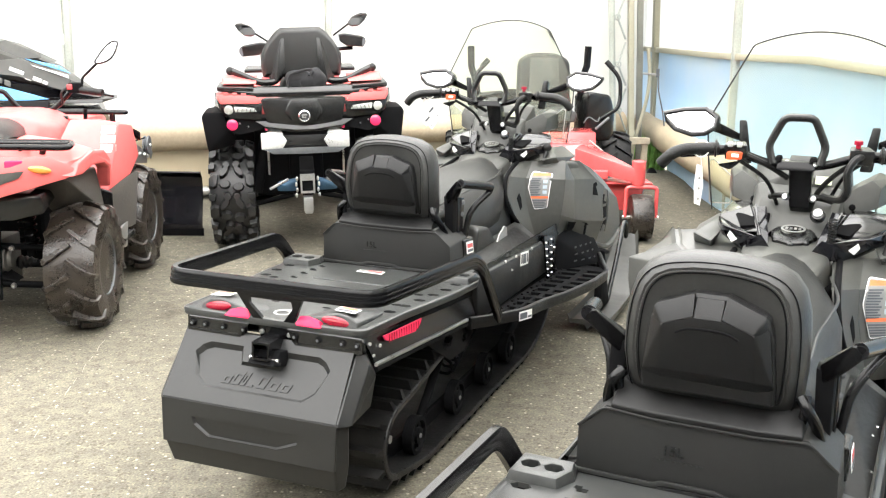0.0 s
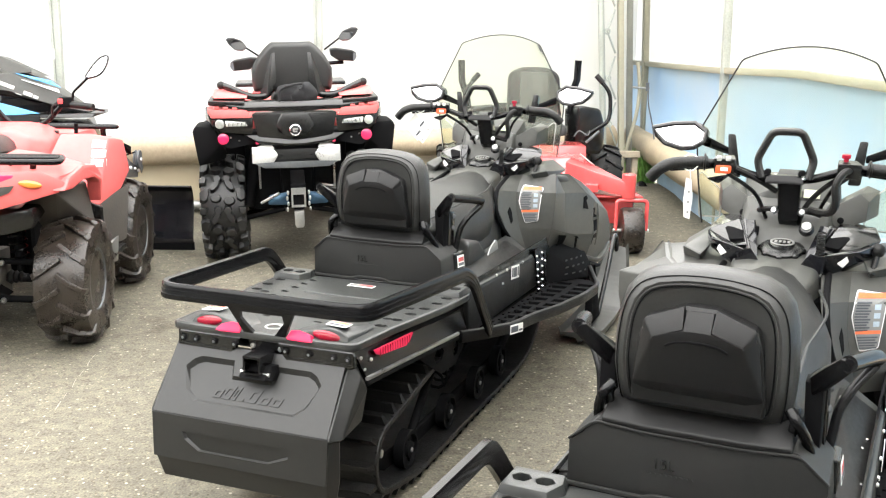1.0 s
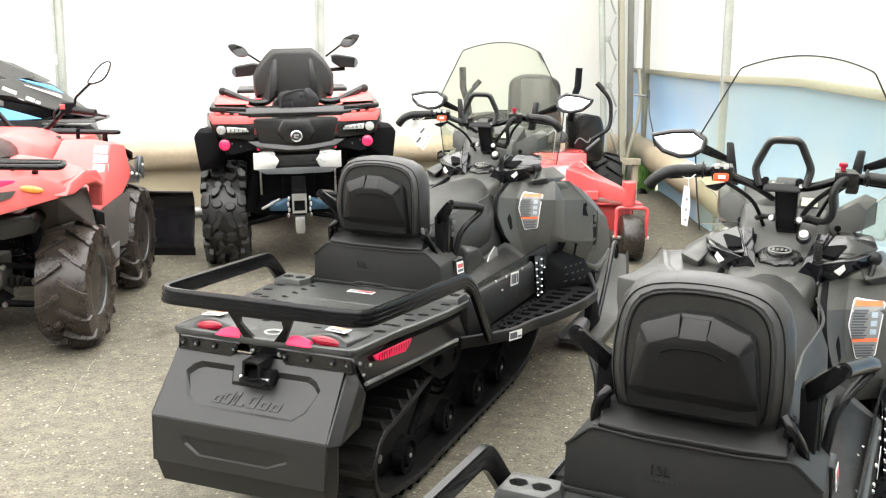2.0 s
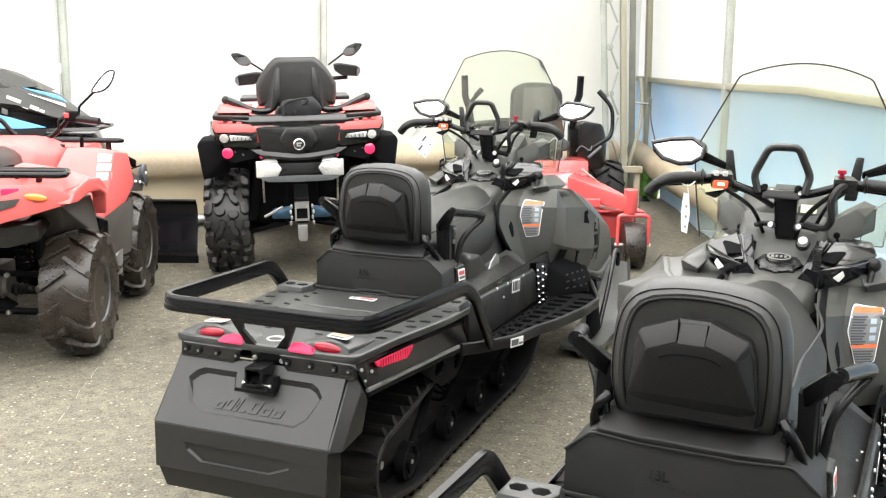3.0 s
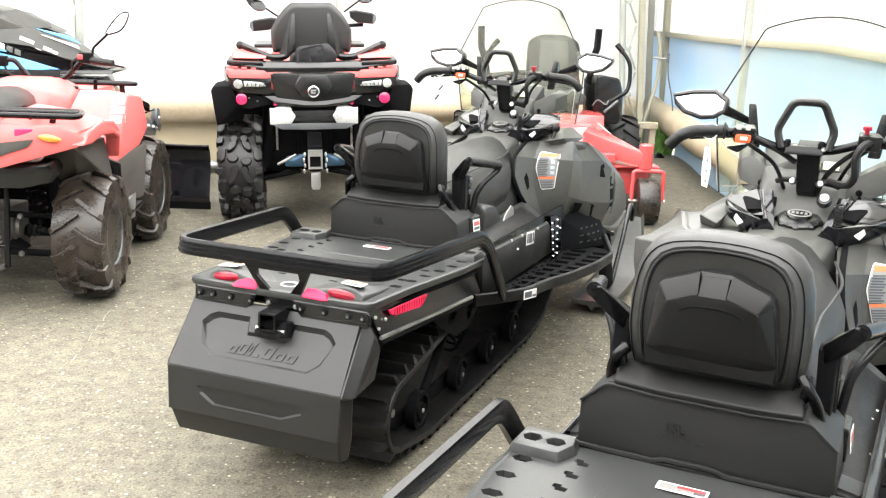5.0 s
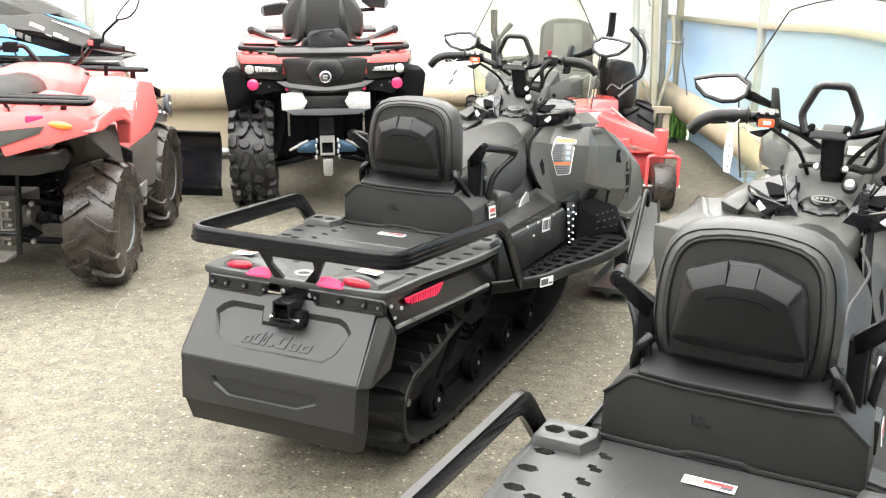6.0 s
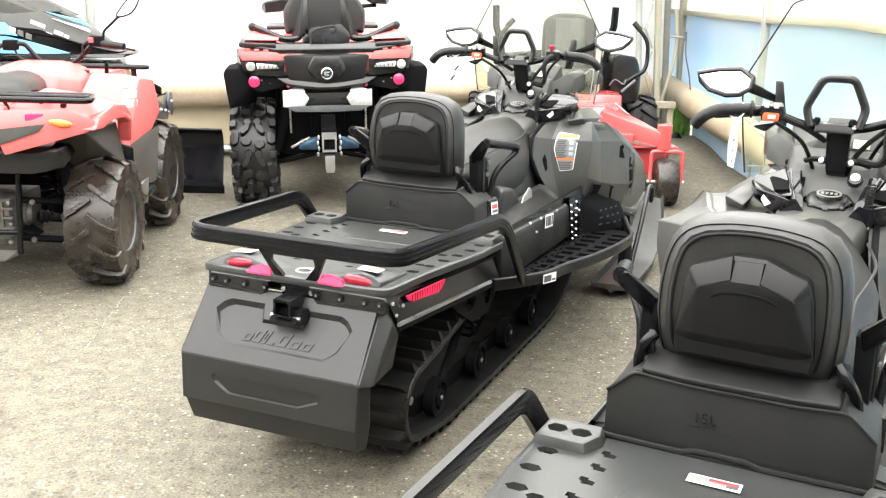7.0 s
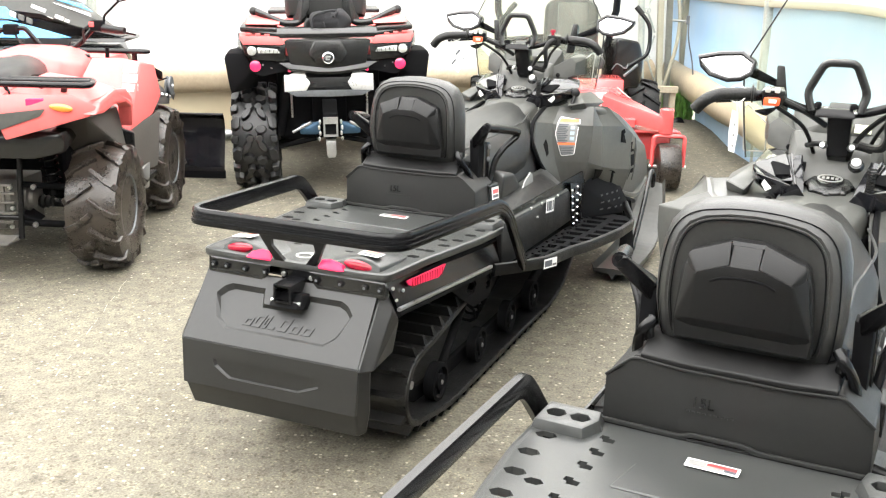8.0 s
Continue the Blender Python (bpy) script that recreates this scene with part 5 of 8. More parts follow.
    band(0.231, 0.830, 0.301, 0.842, PRINTO)
    band(0.233, 0.731, 0.298, 0.741, PRINTO)
    for k in range(11):
        z = 0.822 - 0.0078 * k
        lft = 0.231 - 0.004 * min(1.0, k / 5) + 0.004 * max(0.0, (k - 5) / 5)
        band(lft, z - 0.0046, 0.268 - 0.004 * (k % 3), z, PRINT)
    for k in range(5):
        z = 0.723 - 0.0078 * k
        band(0.238 + 0.0022 * k, z - 0.0046, 0.291 - 0.005 * (k % 2), z, PRINT)
    for k in range(3):
        band(0.276, 0.797 - 0.024 * k, 0.292, 0.812 - 0.024 * k, SKYB)

    # console, fuel cap
    con = part("tank_cover", hull(sym([(0.0, 1.93, 0.885), (0.10, 1.94, 0.865), (0.12, 2.05, 0.90), (0.09, 2.26, 0.945), (0.0, 2.30, 0.955), (0.15, 2.2, 0.80), (0.12, 1.95, 0.76), (0.07, 2.0, 0.905)]), 0.015, 3), PANEL, S, "charcoal console cover", smooth=True)
    cap = part("fuel_cap", moved(lathe([(0.045, -0.012), (0.060, -0.008), (0.062, 0.010), (0.054, 0.016), (0.036, 0.018), (0.034, 0.024), (0.01, 0.026)], 24), pose(0.009, 2.122, 0.928, 0, -90 + 14, -90) @ Matrix.Identity(4)), BLACK, S, "black ribbed fuel cap", smooth=True)
    for k in range(8):
        a_ = 2 * math.pi * k / 8
        part("cap_lobe", ball((0.009 + 0.056 * math.cos(a_), 2.122 + 0.054 * math.sin(a_), 0.930 + 0.013 * math.sin(a_)), 0.013, 10, (1, 1, 0.9)), BLACK, cap, smooth=True)
    part("cap_mark", plate(circle(0.034, 24, 0.024), (circle(0.029, 20, 0.019),), 0.003, lambda x, y, d: (0.009 + x, 2.120 + y * 0.97, 0.9515 + y * 0.25 + d)), LABELG, cap, "pale oval mark")
    for k in range(4):
        part("cap_mark", box((-0.009 + 0.012 * k, 2.120, 0.9535), (0.008, 0.014, 0.003), 0.001, (14, 0, 0)), LABELG, cap)
    part("console_panel", hull(sym([(0.115, 2.13, 0.93), (0.120, 2.30, 0.95), (0.125, 2.26, 1.06), (0.10, 2.20, 1.02), (0.0, 2.22, 1.02), (0.0, 2.24, 0.945), (0.15, 2.32, 0.99), (0.0, 2.34, 1.06)]), 0.010), PANEL, S, "charcoal console panel", smooth=True, crease=18)
    part("console_slot", box((-0.075, 2.155, 0.972), (0.022, 0.006, 0.030), 0.003, (-30, 0, 0)), DARK, S)
    key = part("ignition_key", moved(lathe([(0.020, 0), (0.022, 0.008), (0.016, 0.018), (0.006, 0.020)], 16), pose(0.072, 2.124, 0.992, 0, -40, -90)), BLACK, S, "black ignition switch", smooth=True)
    part("key_face", moved(lathe([(0.013, 0), (0.013, 0.004), (0.003, 0.005)], 14), pose(0.072, 2.111, 1.007, 0, -40, -90)), SILVER, key)
    # steering post
    post = part("steering_post", hull(sym([(0.034, 2.06, 1.135), (0.034, 2.10, 1.155), (0.028, 2.15, 1.0), (0.022, 2.24, 0.95), (0.022, 2.20, 0.94), (0.028, 2.11, 1.0)]), 0.006), SATIN, S, "black steering riser", smooth=True)
    post.matrix_basis = Matrix.Translation((0.014, 0.045, 0.010))
    for s in (-1, 1):
        add_bolt(post, (s * 0.036, 2.10, 1.03), (s * 0.3, -0.9, 0.3), 0.011, 0.012, ALU)
        add_bolt(post, (s * 0.038, 2.06, 1.135), (0, -0.9, 0.4), 0.008, 0.008, STEEL)
        part("post_hose", tube([(0.014 + s * 0.030, 2.150, 1.045), (0.014 + s * 0.065, 2.150, 1.043), (0.014 + s * 0.085, 2.19, 1.03)], 0.009, bend=0.02), RUBBER, S, smooth=True)
    # hoop over the bar
    hp = rounded([(0.062, 2.050, 1.150), (0.078, 2.060, 1.200), (0.040, 2.055, 1.283), (-0.040, 2.055, 1.283), (-0.078, 2.060, 1.200), (-0.062, 2.050, 1.150)], 0.018, 3)
    part("grab_loop", sweep(hp, rrect(0.022, 0.030, 0.008, 2), up=(0, 1, 0)), BLACK, S, "black grab loop over the handlebar", smooth=True)
    part("bar_clamp", hull(sym([(0.054, 2.035, 1.135), (0.054, 2.080, 1.135), (0.05, 2.045, 1.160), (0.05, 2.075, 1.160)]), 0.006), SATIN, S, smooth=True)
    for s in (-1, 1):
        for y in (2.045, 2.072):
            add_bolt(S, (s * 0.046, y + 0.045 + s * 0.008, 1.155), (0, 0, 1), 0.009, 0.010, DARK)
    bar = [(0.0, 2.06, 1.148), (0.07, 2.06, 1.148), (0.12, 2.055, 1.165), (0.17, 2.04, 1.185), (0.25, 2.02, 1.190), (0.33, 2.00, 1.182)]
    full = [Vector((-p[0], p[1], p[2])) for p in bar[:0:-1]] + [Vector(p) for p in bar]
    part("handlebar", tube(full, 0.0125, 10, bend=0.05), SATIN, S, smooth=True)
    for s in (-1, 1):
        g = part("grip", tube(mir([(0.215, 2.028, 1.190), (0.31, 2.006, 1.186), (0.345, 1.99, 1.172), (0.372, 2.0, 1.140)], s), 0.0175, 12, bend=0.03), RUBBER, S, "black rubber grip", smooth=True)
        part("grip_flange", lathe([(0.018, -0.004), (0.025, -0.002), (0.025, 0.002), (0.018, 0.004)], 16, Matrix.Translation((s * 0.222, 2.026, 1.190))), RUBBER, g)
        part("lever", tube(mir([(0.17, 2.05, 1.180), (0.20, 2.085, 1.170), (0.32, 2.06, 1.160)], s), 0.0065, 8, bend=0.02), SATIN, S, smooth=True)
        part("control_block", hull(mir([(0.135, 2.01, 1.165), (0.195, 2.005, 1.160), (0.200, 2.0, 1.205), (0.135, 2.005, 1.205), (0.14, 2.06, 1.165), (0.195, 2.055, 1.165), (0.19, 2.05, 1.212), (0.14, 2.05, 1.212)], s), 0.007), BLACK, S, smooth=True)
    sw = part("switch_face", hull([(-0.192, 1.993, 1.163), (-0.148, 1.996, 1.163), (-0.148, 1.996, 1.185), (-0.192, 1.993, 1.188), (-0.19, 2.01, 1.163), (-0.15, 2.01, 1.185)], 0.003), SWITCH, S, "orange-red switch cluster")
    part("switch_mark", box((-0.168, 1.992, 1.176), (0.020, 0.003, 0.010), 0.001), WHITE, sw)
    for x in (-0.183, -0.158):
        part("switch_button", box((x, 1.998, 1.206), (0.014, 0.012, 0.014), 0.003), SILVER, S)
    part("stop_button", lathe([(0.007, 0), (0.007, 0.008), (0.012, 0.010), (0.012, 0.020), (0.008, 0.022)], 14, Matrix.Translation((0.158, 2.03, 1.208)) @ pose(0, 0, 0, 0, -90, 0)), LENSD, S, "red stop button", smooth=True)
    part("choke_lever", hull([(-0.215, 2.03, 1.145), (-0.150, 2.02, 1.160), (-0.15, 2.05, 1.150), (-0.21, 2.05, 1.135), (-0.18, 2.03, 1.128)], 0.004), GLOSSB, S)
    for pts_, cr in (([(0.185, 2.10, 1.180), (0.160, 2.07, 1.172), (0.143, 2.06, 1.135), (0.146, 2.07, 1.08), (0.125, 2.10, 1.052), (0.075, 2.145, 1.050)], 0.0105), ([(0.17, 2.11, 1.17), (0.105, 2.14, 1.115), (0.060, 2.16, 1.055), (0.04, 2.19, 0.99)], 0.0075),
                     ([(-0.13, 2.06, 1.165), (-0.07, 2.09, 1.135), (-0.02, 2.12, 1.10)], 0.0085), ([(0.20, 2.13, 1.175), (0.13, 2.19, 1.11), (0.09, 2.24, 1.03)], 0.006), ([(-0.15, 2.055, 1.15), (-0.08, 2.12, 1.09), (-0.05, 2.20, 1.0)], 0.006)):
        part("cable", tube(smooth_path(pts_, 6), cr, 8), RUBBER, S, smooth=True)
    # coiled tether with clip
    hel = [Vector((0.118 + 0.010 * math.cos(i * 0.9), 2.07 + 0.010 * math.sin(i * 0.9), 1.00 - 0.085 * i / 80)) for i in range(81)]
    part("tether_coil", sweep(hel, circle(0.003, 5)), RUBBER, S, smooth=True)
    part("tether_clip", tube([(0.118, 2.07, 0.915), (0.112, 2.07, 0.905), (0.105, 2.06, 0.875), (0.118, 2.06, 0.865), (0.126, 2.06, 0.88), (0.118, 2.07, 0.915)], 0.003, 6, bend=0.006), STEEL, S, "small steel clip", smooth=True)

    # dash, pods, windshield, mirrors
    part("dash", hull(sym([(0.12, 2.27, 1.05), (0.14, 2.35, 1.11), (0.11, 2.38, 1.12), (0.15, 2.38, 1.0), (0.12, 2.25, 0.98), (0.05, 2.26, 1.085), (0.0, 2.38, 1.125), (0.06, 2.31, 1.115)]), 0.006), PANEL, S, "charcoal dash panel", smooth=True, crease=15)
    label_sheet(S, (0.084, 2.262, 1.073), (1, 0.05, 0), (0, 0.6, 0.8), rect(-0.040, -0.014, 0.006, 0.014), [], "pale yellow dash label", YELLOW, 0.01)
    for s in (-1, 1):
        def off(pts):
            return [(0.014 + s * x, y, z) for x, y, z in pts]
        pod = part("side_pod", hull(off([(0.212, 2.275, 1.066), (0.186, 2.275, 1.088), (0.094, 2.250, 1.034), (0.098, 2.250, 1.002), (0.136, 2.240, 0.981), (0.208, 2.265, 1.008), (0.238, 2.38, 1.085), (0.200, 2.38, 1.100), (0.080, 2.33, 1.02), (0.082, 2.33, 0.985), (0.238, 2.38, 1.010), (0.15, 2.36, 1.07)]), 0.004), PANEL, S, "charcoal handlebar side pod", smooth=True, crease=15)
        # no bolt here: a flat dark disc stands in for the pod's shaded hole
        add_bolt(pod, off([(0.140, 2.2375, 1.010)])[0], (s * 0.1, -1, 0.0), 0.010, 0.003, DARK)
        # knee fairing: broad shell, gloss edge and a black wing under it
        reach = 0.035 if s > 0 else 0.0
        part("knee_fairing", hull(off([(0.225, 2.170, 0.964), (0.184, 2.190, 0.986), (0.140, 2.180, 1.000), (0.095, 2.085, 0.942), (0.165, 2.110, 0.930), (0.225 + reach, 2.200, 0.967), (0.205 + reach, 2.260, 0.995), (0.14, 2.30, 1.0), (0.12, 2.14, 0.905), (0.20, 2.2, 0.91)]), 0.005), PANELG, S, "gloss charcoal knee fairing", smooth=True, crease=15)
        lift = Vector((0, -0.6, 0.8))
        inl = [Vector(p) for p in off([(0.176, 2.160, 0.970), (0.162, 2.185, 0.985), (0.140, 2.185, 0.988), (0.124, 2.160, 0.979), (0.110, 2.100, 0.954), (0.150, 2.102, 0.948)])]
        part("fairing_hollow", hull([p + lift * 0.004 for p in inl] + [p - lift * 0.016 for p in inl], 0.002), DARK, S, "black fairing inlay", smooth=True, crease=15)
        back = Vector((0, 0.014, -0.008))
        for e in ([(0.132, 2.160, 1.000), (0.092, 2.170, 1.003), (0.104, 2.095, 0.957), (0.071, 2.085, 0.945)], [(0.104, 2.095, 0.957), (0.071, 2.085, 0.945), (0.057, 2.050, 0.882), (0.088, 2.045, 0.888)]):
            pts_ = [Vector(p) for p in off(e)]
            part("fairing_edge", hull(pts_ + [p + back for p in pts_], 0.002), GLOSSB, S, "gloss black fairing edge", smooth=True, crease=15)
        # added strip that gives the fairing edge its bright reflection as a shape
        part("fairing_highlight", sweep(smooth_path(off([(0.120, 2.155, 1.003), (0.102, 2.096, 0.965), (0.087, 2.066, 0.930), (0.066, 2.048, 0.902)]), 5), rrect(0.011, 0.006, 0.0025, 2), up=(1, 0, 0)), PANELG, S, "narrow gloss strip standing in for a highlight", smooth=True)
        part("fairing_wing", hull(off([(0.204, 2.095, 0.950), (0.225 + reach, 2.155, 0.966), (0.228 + reach, 2.170, 0.935), (0.190, 2.115, 0.908), (0.112, 2.075, 0.868), (0.093, 2.040, 0.935), (0.072, 2.055, 0.884), (0.13, 2.12, 0.86), (0.22, 2.2, 0.90)]), 0.003), GLOSSB, S, "gloss black wing under the fairing", smooth=True, crease=15)
        fac = [Vector(p) for p in off([(0.045, 2.040, 0.893), (0.082, 2.030, 0.946), (0.126, 2.036, 0.930), (0.123, 2.046, 0.897), (0.103, 2.048, 0.880)])]
        part("wing_facet", hull(fac + [p + Vector((0, 0.03, -0.01)) for p in fac], 0.003), GLOSSB, S, smooth=True, crease=15)
        part("fairing_plate", hull(off([(0.176, 2.074, 0.940), (0.150, 2.062, 0.918), (0.168, 2.064, 0.906), (0.183, 2.072, 0.925), (0.17, 2.09, 0.92)]), 0.002), SILVER, S, "small pale plate")
        part("panel_flap", hull(off([(0.297, 2.15, 0.906), (0.266, 2.20, 0.927), (0.222, 2.20, 0.940), (0.213, 2.15, 0.921), (0.234, 2.10, 0.895), (0.33, 2.40, 0.88), (0.26, 2.40, 0.93), (0.30, 2.2, 0.86), (0.24, 2.15, 0.86)]), 0.006), PANEL, S, "charcoal panel corner", smooth=True, crease=15)
        dfl = [(-0.290, 1.099), (-0.279, 1.107), (-0.215, 1.052), (-0.214, 0.967), (-0.280, 0.964)]
        dp = part("side_deflector", plate([(x * -s, z) for x, z in dfl], (), 0.003, lambda x, z, d: (x, 2.36 + d, z)), CLEARD, S, "clear plastic side deflector")
        part("deflector_edge", sweep(rounded([(x * -s, 2.3615, z) for x, z in dfl], 0.008, 3, True), circle(0.0022, 6), True, up=(0, 1, 0)), SILVER, dp, smooth=True)
    kn = part("latch_knob", ball((0.266, 2.150, 0.949), 0.021, 16, (1, 0.9, 1)), RUBBER, S, "black rubber latch knob", smooth=True)
    part("latch_strap", tube([(0.266, 2.152, 0.945), (0.262, 2.135, 0.915), (0.255, 2.12, 0.885)], 0.009, 8, bend=0.02), RUBBER, kn, smooth=True)
    # windshield: a curved clear sheet with a dark edge
    def ws(u, v):
        w = 0.285 + 0.03 * math.sin(math.pi * min(v, 1) * 0.8) if v < 0.55 else 0.285 + 0.028 - (v - 0.55) / 0.45 * 0.122
        x = u * w
        z = 0.955 + v * (0.520 if abs(u) > 0.99 else 0.520 + 0.042 * (1 - u * u) * v ** 2)
        y = 2.435 - 0.075 * v - 0.10 * (abs(u) ** 2.0) * (1 - 0.5 * v) + 0.02
        return Vector((x + 0.016, y, z - 0.011))
    nu, nv = 20, 14
    bm = bmesh.new()
    g = [[bm.verts.new(ws(-1 + 2 * i / nu, j / nv)) for j in range(nv + 1)] for i in range(nu + 1)]
    for i in range(nu):
        for j in range(nv):
            bm.faces.new((g[i][j], g[i + 1][j], g[i + 1][j + 1], g[i][j + 1]))
    wsh = part("windshield", bm, CLEAR, S, "tall clear windshield with a dark edge", smooth=True)
    edge = [ws(-1, j / nv) for j in range(nv + 1)] + [ws(-1 + 2 * i / nu, 1) for i in range(1, nu)] + [ws(1, j / nv) for j in range(nv, -1, -1)]
    part("windshield_edge", sweep(rounded(edge, 0.012, 3), circle(0.0027, 6)), FLAPM, wsh, smooth=True)
    for s in (-1, 1):
        mx, mz = (0.0, 0.0) if s < 0 else (0.028, 0.014)
        out = mir([(x + mx, z + mz) for x, z in ((0.440, 1.238), (0.376, 1.253), (0.306, 1.258), (0.266, 1.233), (0.270, 1.200), (0.300, 1.180), (0.341, 1.175), (0.397, 1.190), (0.426, 1.214))], s)
        mi_ = part("mirror", slab(out, 0.045, lambda x, z, d: (x, 2.350 + d - 0.05 * (abs(x) - 0.29), z + 0.005), 0.010), BLACK, S, "black side mirror", smooth=False)
        cx = (0.350 + mx) * s
        inn = [(x + (cx - x) * 0.11, z + (1.222 + mz - z) * 0.16) for x, z in out]
        part("mirror_rim", sweep([(x + (cx - x) * 0.05, 2.334 - 0.05 * (abs(x) - 0.29) - 0.36 * (1.228 - z), z + 0.005 + (1.228 - z) * 0.06) for x, z in out], circle(0.0085, 8), True, up=(0, 1, 0)), BLACK, mi_, smooth=True)
        part("mirror_glass", plate(inn, (), 0.003, lambda x, z, d: (x, 2.3325 + d - 0.05 * (abs(x) - 0.29) - 0.36 * (1.228 - z), z + 0.005)), MIRROR, mi_, "mirror glass")
        part("mirror_arm", hull(mir([(0.31, 2.36, 1.24), (0.285, 2.36, 1.19), (0.295, 2.41, 1.20), (0.20, 2.36, 1.19), (0.20, 2.36, 1.165), (0.205, 2.41, 1.18)], s), 0.006), SATIN, mi_, smooth=True)
        part("mirror_stalk", hull(mir([(0.205, 2.345, 1.235), (0.180, 2.345, 1.235), (0.155, 2.34, 1.10), (0.195, 2.34, 1.10), (0.20, 2.40, 1.22), (0.17, 2.39, 1.10)], s), 0.006), BLACK, mi_, smooth=True)

    # the steering stands turned a little
    turn = Matrix.Translation((0.0, 2.105, -0.008)) @ Matrix.Rotation(radians(10), 4, "Z") @ Matrix.Translation((0.0, -2.06, 0.0))
    for ob in S.children:
        if ob.name.split(".")[0] in ("grab_loop", "bar_clamp", "handlebar", "grip", "lever", "control_block", "switch_face", "switch_button", "stop_button", "choke_lever"):
            ob.matrix_basis = turn @ ob.matrix_basis

    # skis
    for s in (-1, 1):
        pr = [(2.42, 0.055), (2.50, 0.035), (2.90, 0.034), (3.06, 0.075), (3.19, 0.17), (3.29, 0.32)]
        rings = []
        for i, (y, z) in enumerate(smooth_path([(0, *p) for p in pr], 5)[k].yz for k in range(26)):
            w = 0.106 if y < 3.0 else 0.106 * max(0.45, 1 - ((y - 3.0) / 0.32) ** 3 * 0.55)
            rings.append([(s * 0.43 - w, y, z + 0.045), (s * 0.43 - w + 0.012, y, z), (s * 0.43 - 0.02, y, z - 0.004), (s * 0.43, y, z - 0.030 if y < 3.05 else z - 0.01), (s * 0.43 + 0.02, y, z - 0.004), (s * 0.43 + w - 0.012, y, z), (s * 0.43 + w, y, z + 0.045), (s * 0.43 + w - 0.014, y, z + 0.014), (s * 0.43, y, z + 0.02), (s * 0.43 - w + 0.014, y, z + 0.014)])
        sk = part("ski", loft(rings), PANEL, S, "grey-black plastic ski", smooth=False)
        part("ski_loop", tube([(s * 0.43, 2.86, 0.06), (s * 0.43, 3.05, 0.24), (s * 0.43, 3.20, 0.42), (s * 0.43, 3.27, 0.40), (s * 0.43, 3.29, 0.27)], 0.013, bend=0.06), BLACK, sk, smooth=True)
        part("spindle", hull(mir([(0.41, 2.60, 0.06), (0.45, 2.60, 0.06), (0.41, 2.82, 0.06), (0.45, 2.82, 0.06), (0.40, 2.70, 0.36), (0.44, 2.70, 0.36), (0.40, 2.78, 0.36)], s), 0.01), DARK, S, smooth=True)
        part("a_arm", tube(mir([(0.42, 2.72, 0.20), (0.20, 2.62, 0.30)], s), 0.014), SATIN, S, smooth=True)
        part("a_arm", tube(mir([(0.42, 2.74, 0.31), (0.20, 2.86, 0.42)], s), 0.014), SATIN, S, smooth=True)
        part("ski_shock", tube(mir([(0.39, 2.71, 0.22), (0.26, 2.74, 0.58)], s), 0.028, 12), DARK, S, smooth=True)
    part("belly_pan", hull(sym([(0.22, 2.3, 0.24), (0.22, 3.0, 0.24), (0.20, 2.2, 0.5), (0.2, 3.1, 0.5)]), 0.01), DARK, S)
    return S


sled = make_snowmobile()
sled.matrix_basis = pose(-0.557, 2.763, 0, 0, 0, -21.158)
sled_near = copy_thing(sled, pose(0.105, 1.003, 0.006, 0, 0, -25.091))

# ---------------------------------------------------------------- wheels


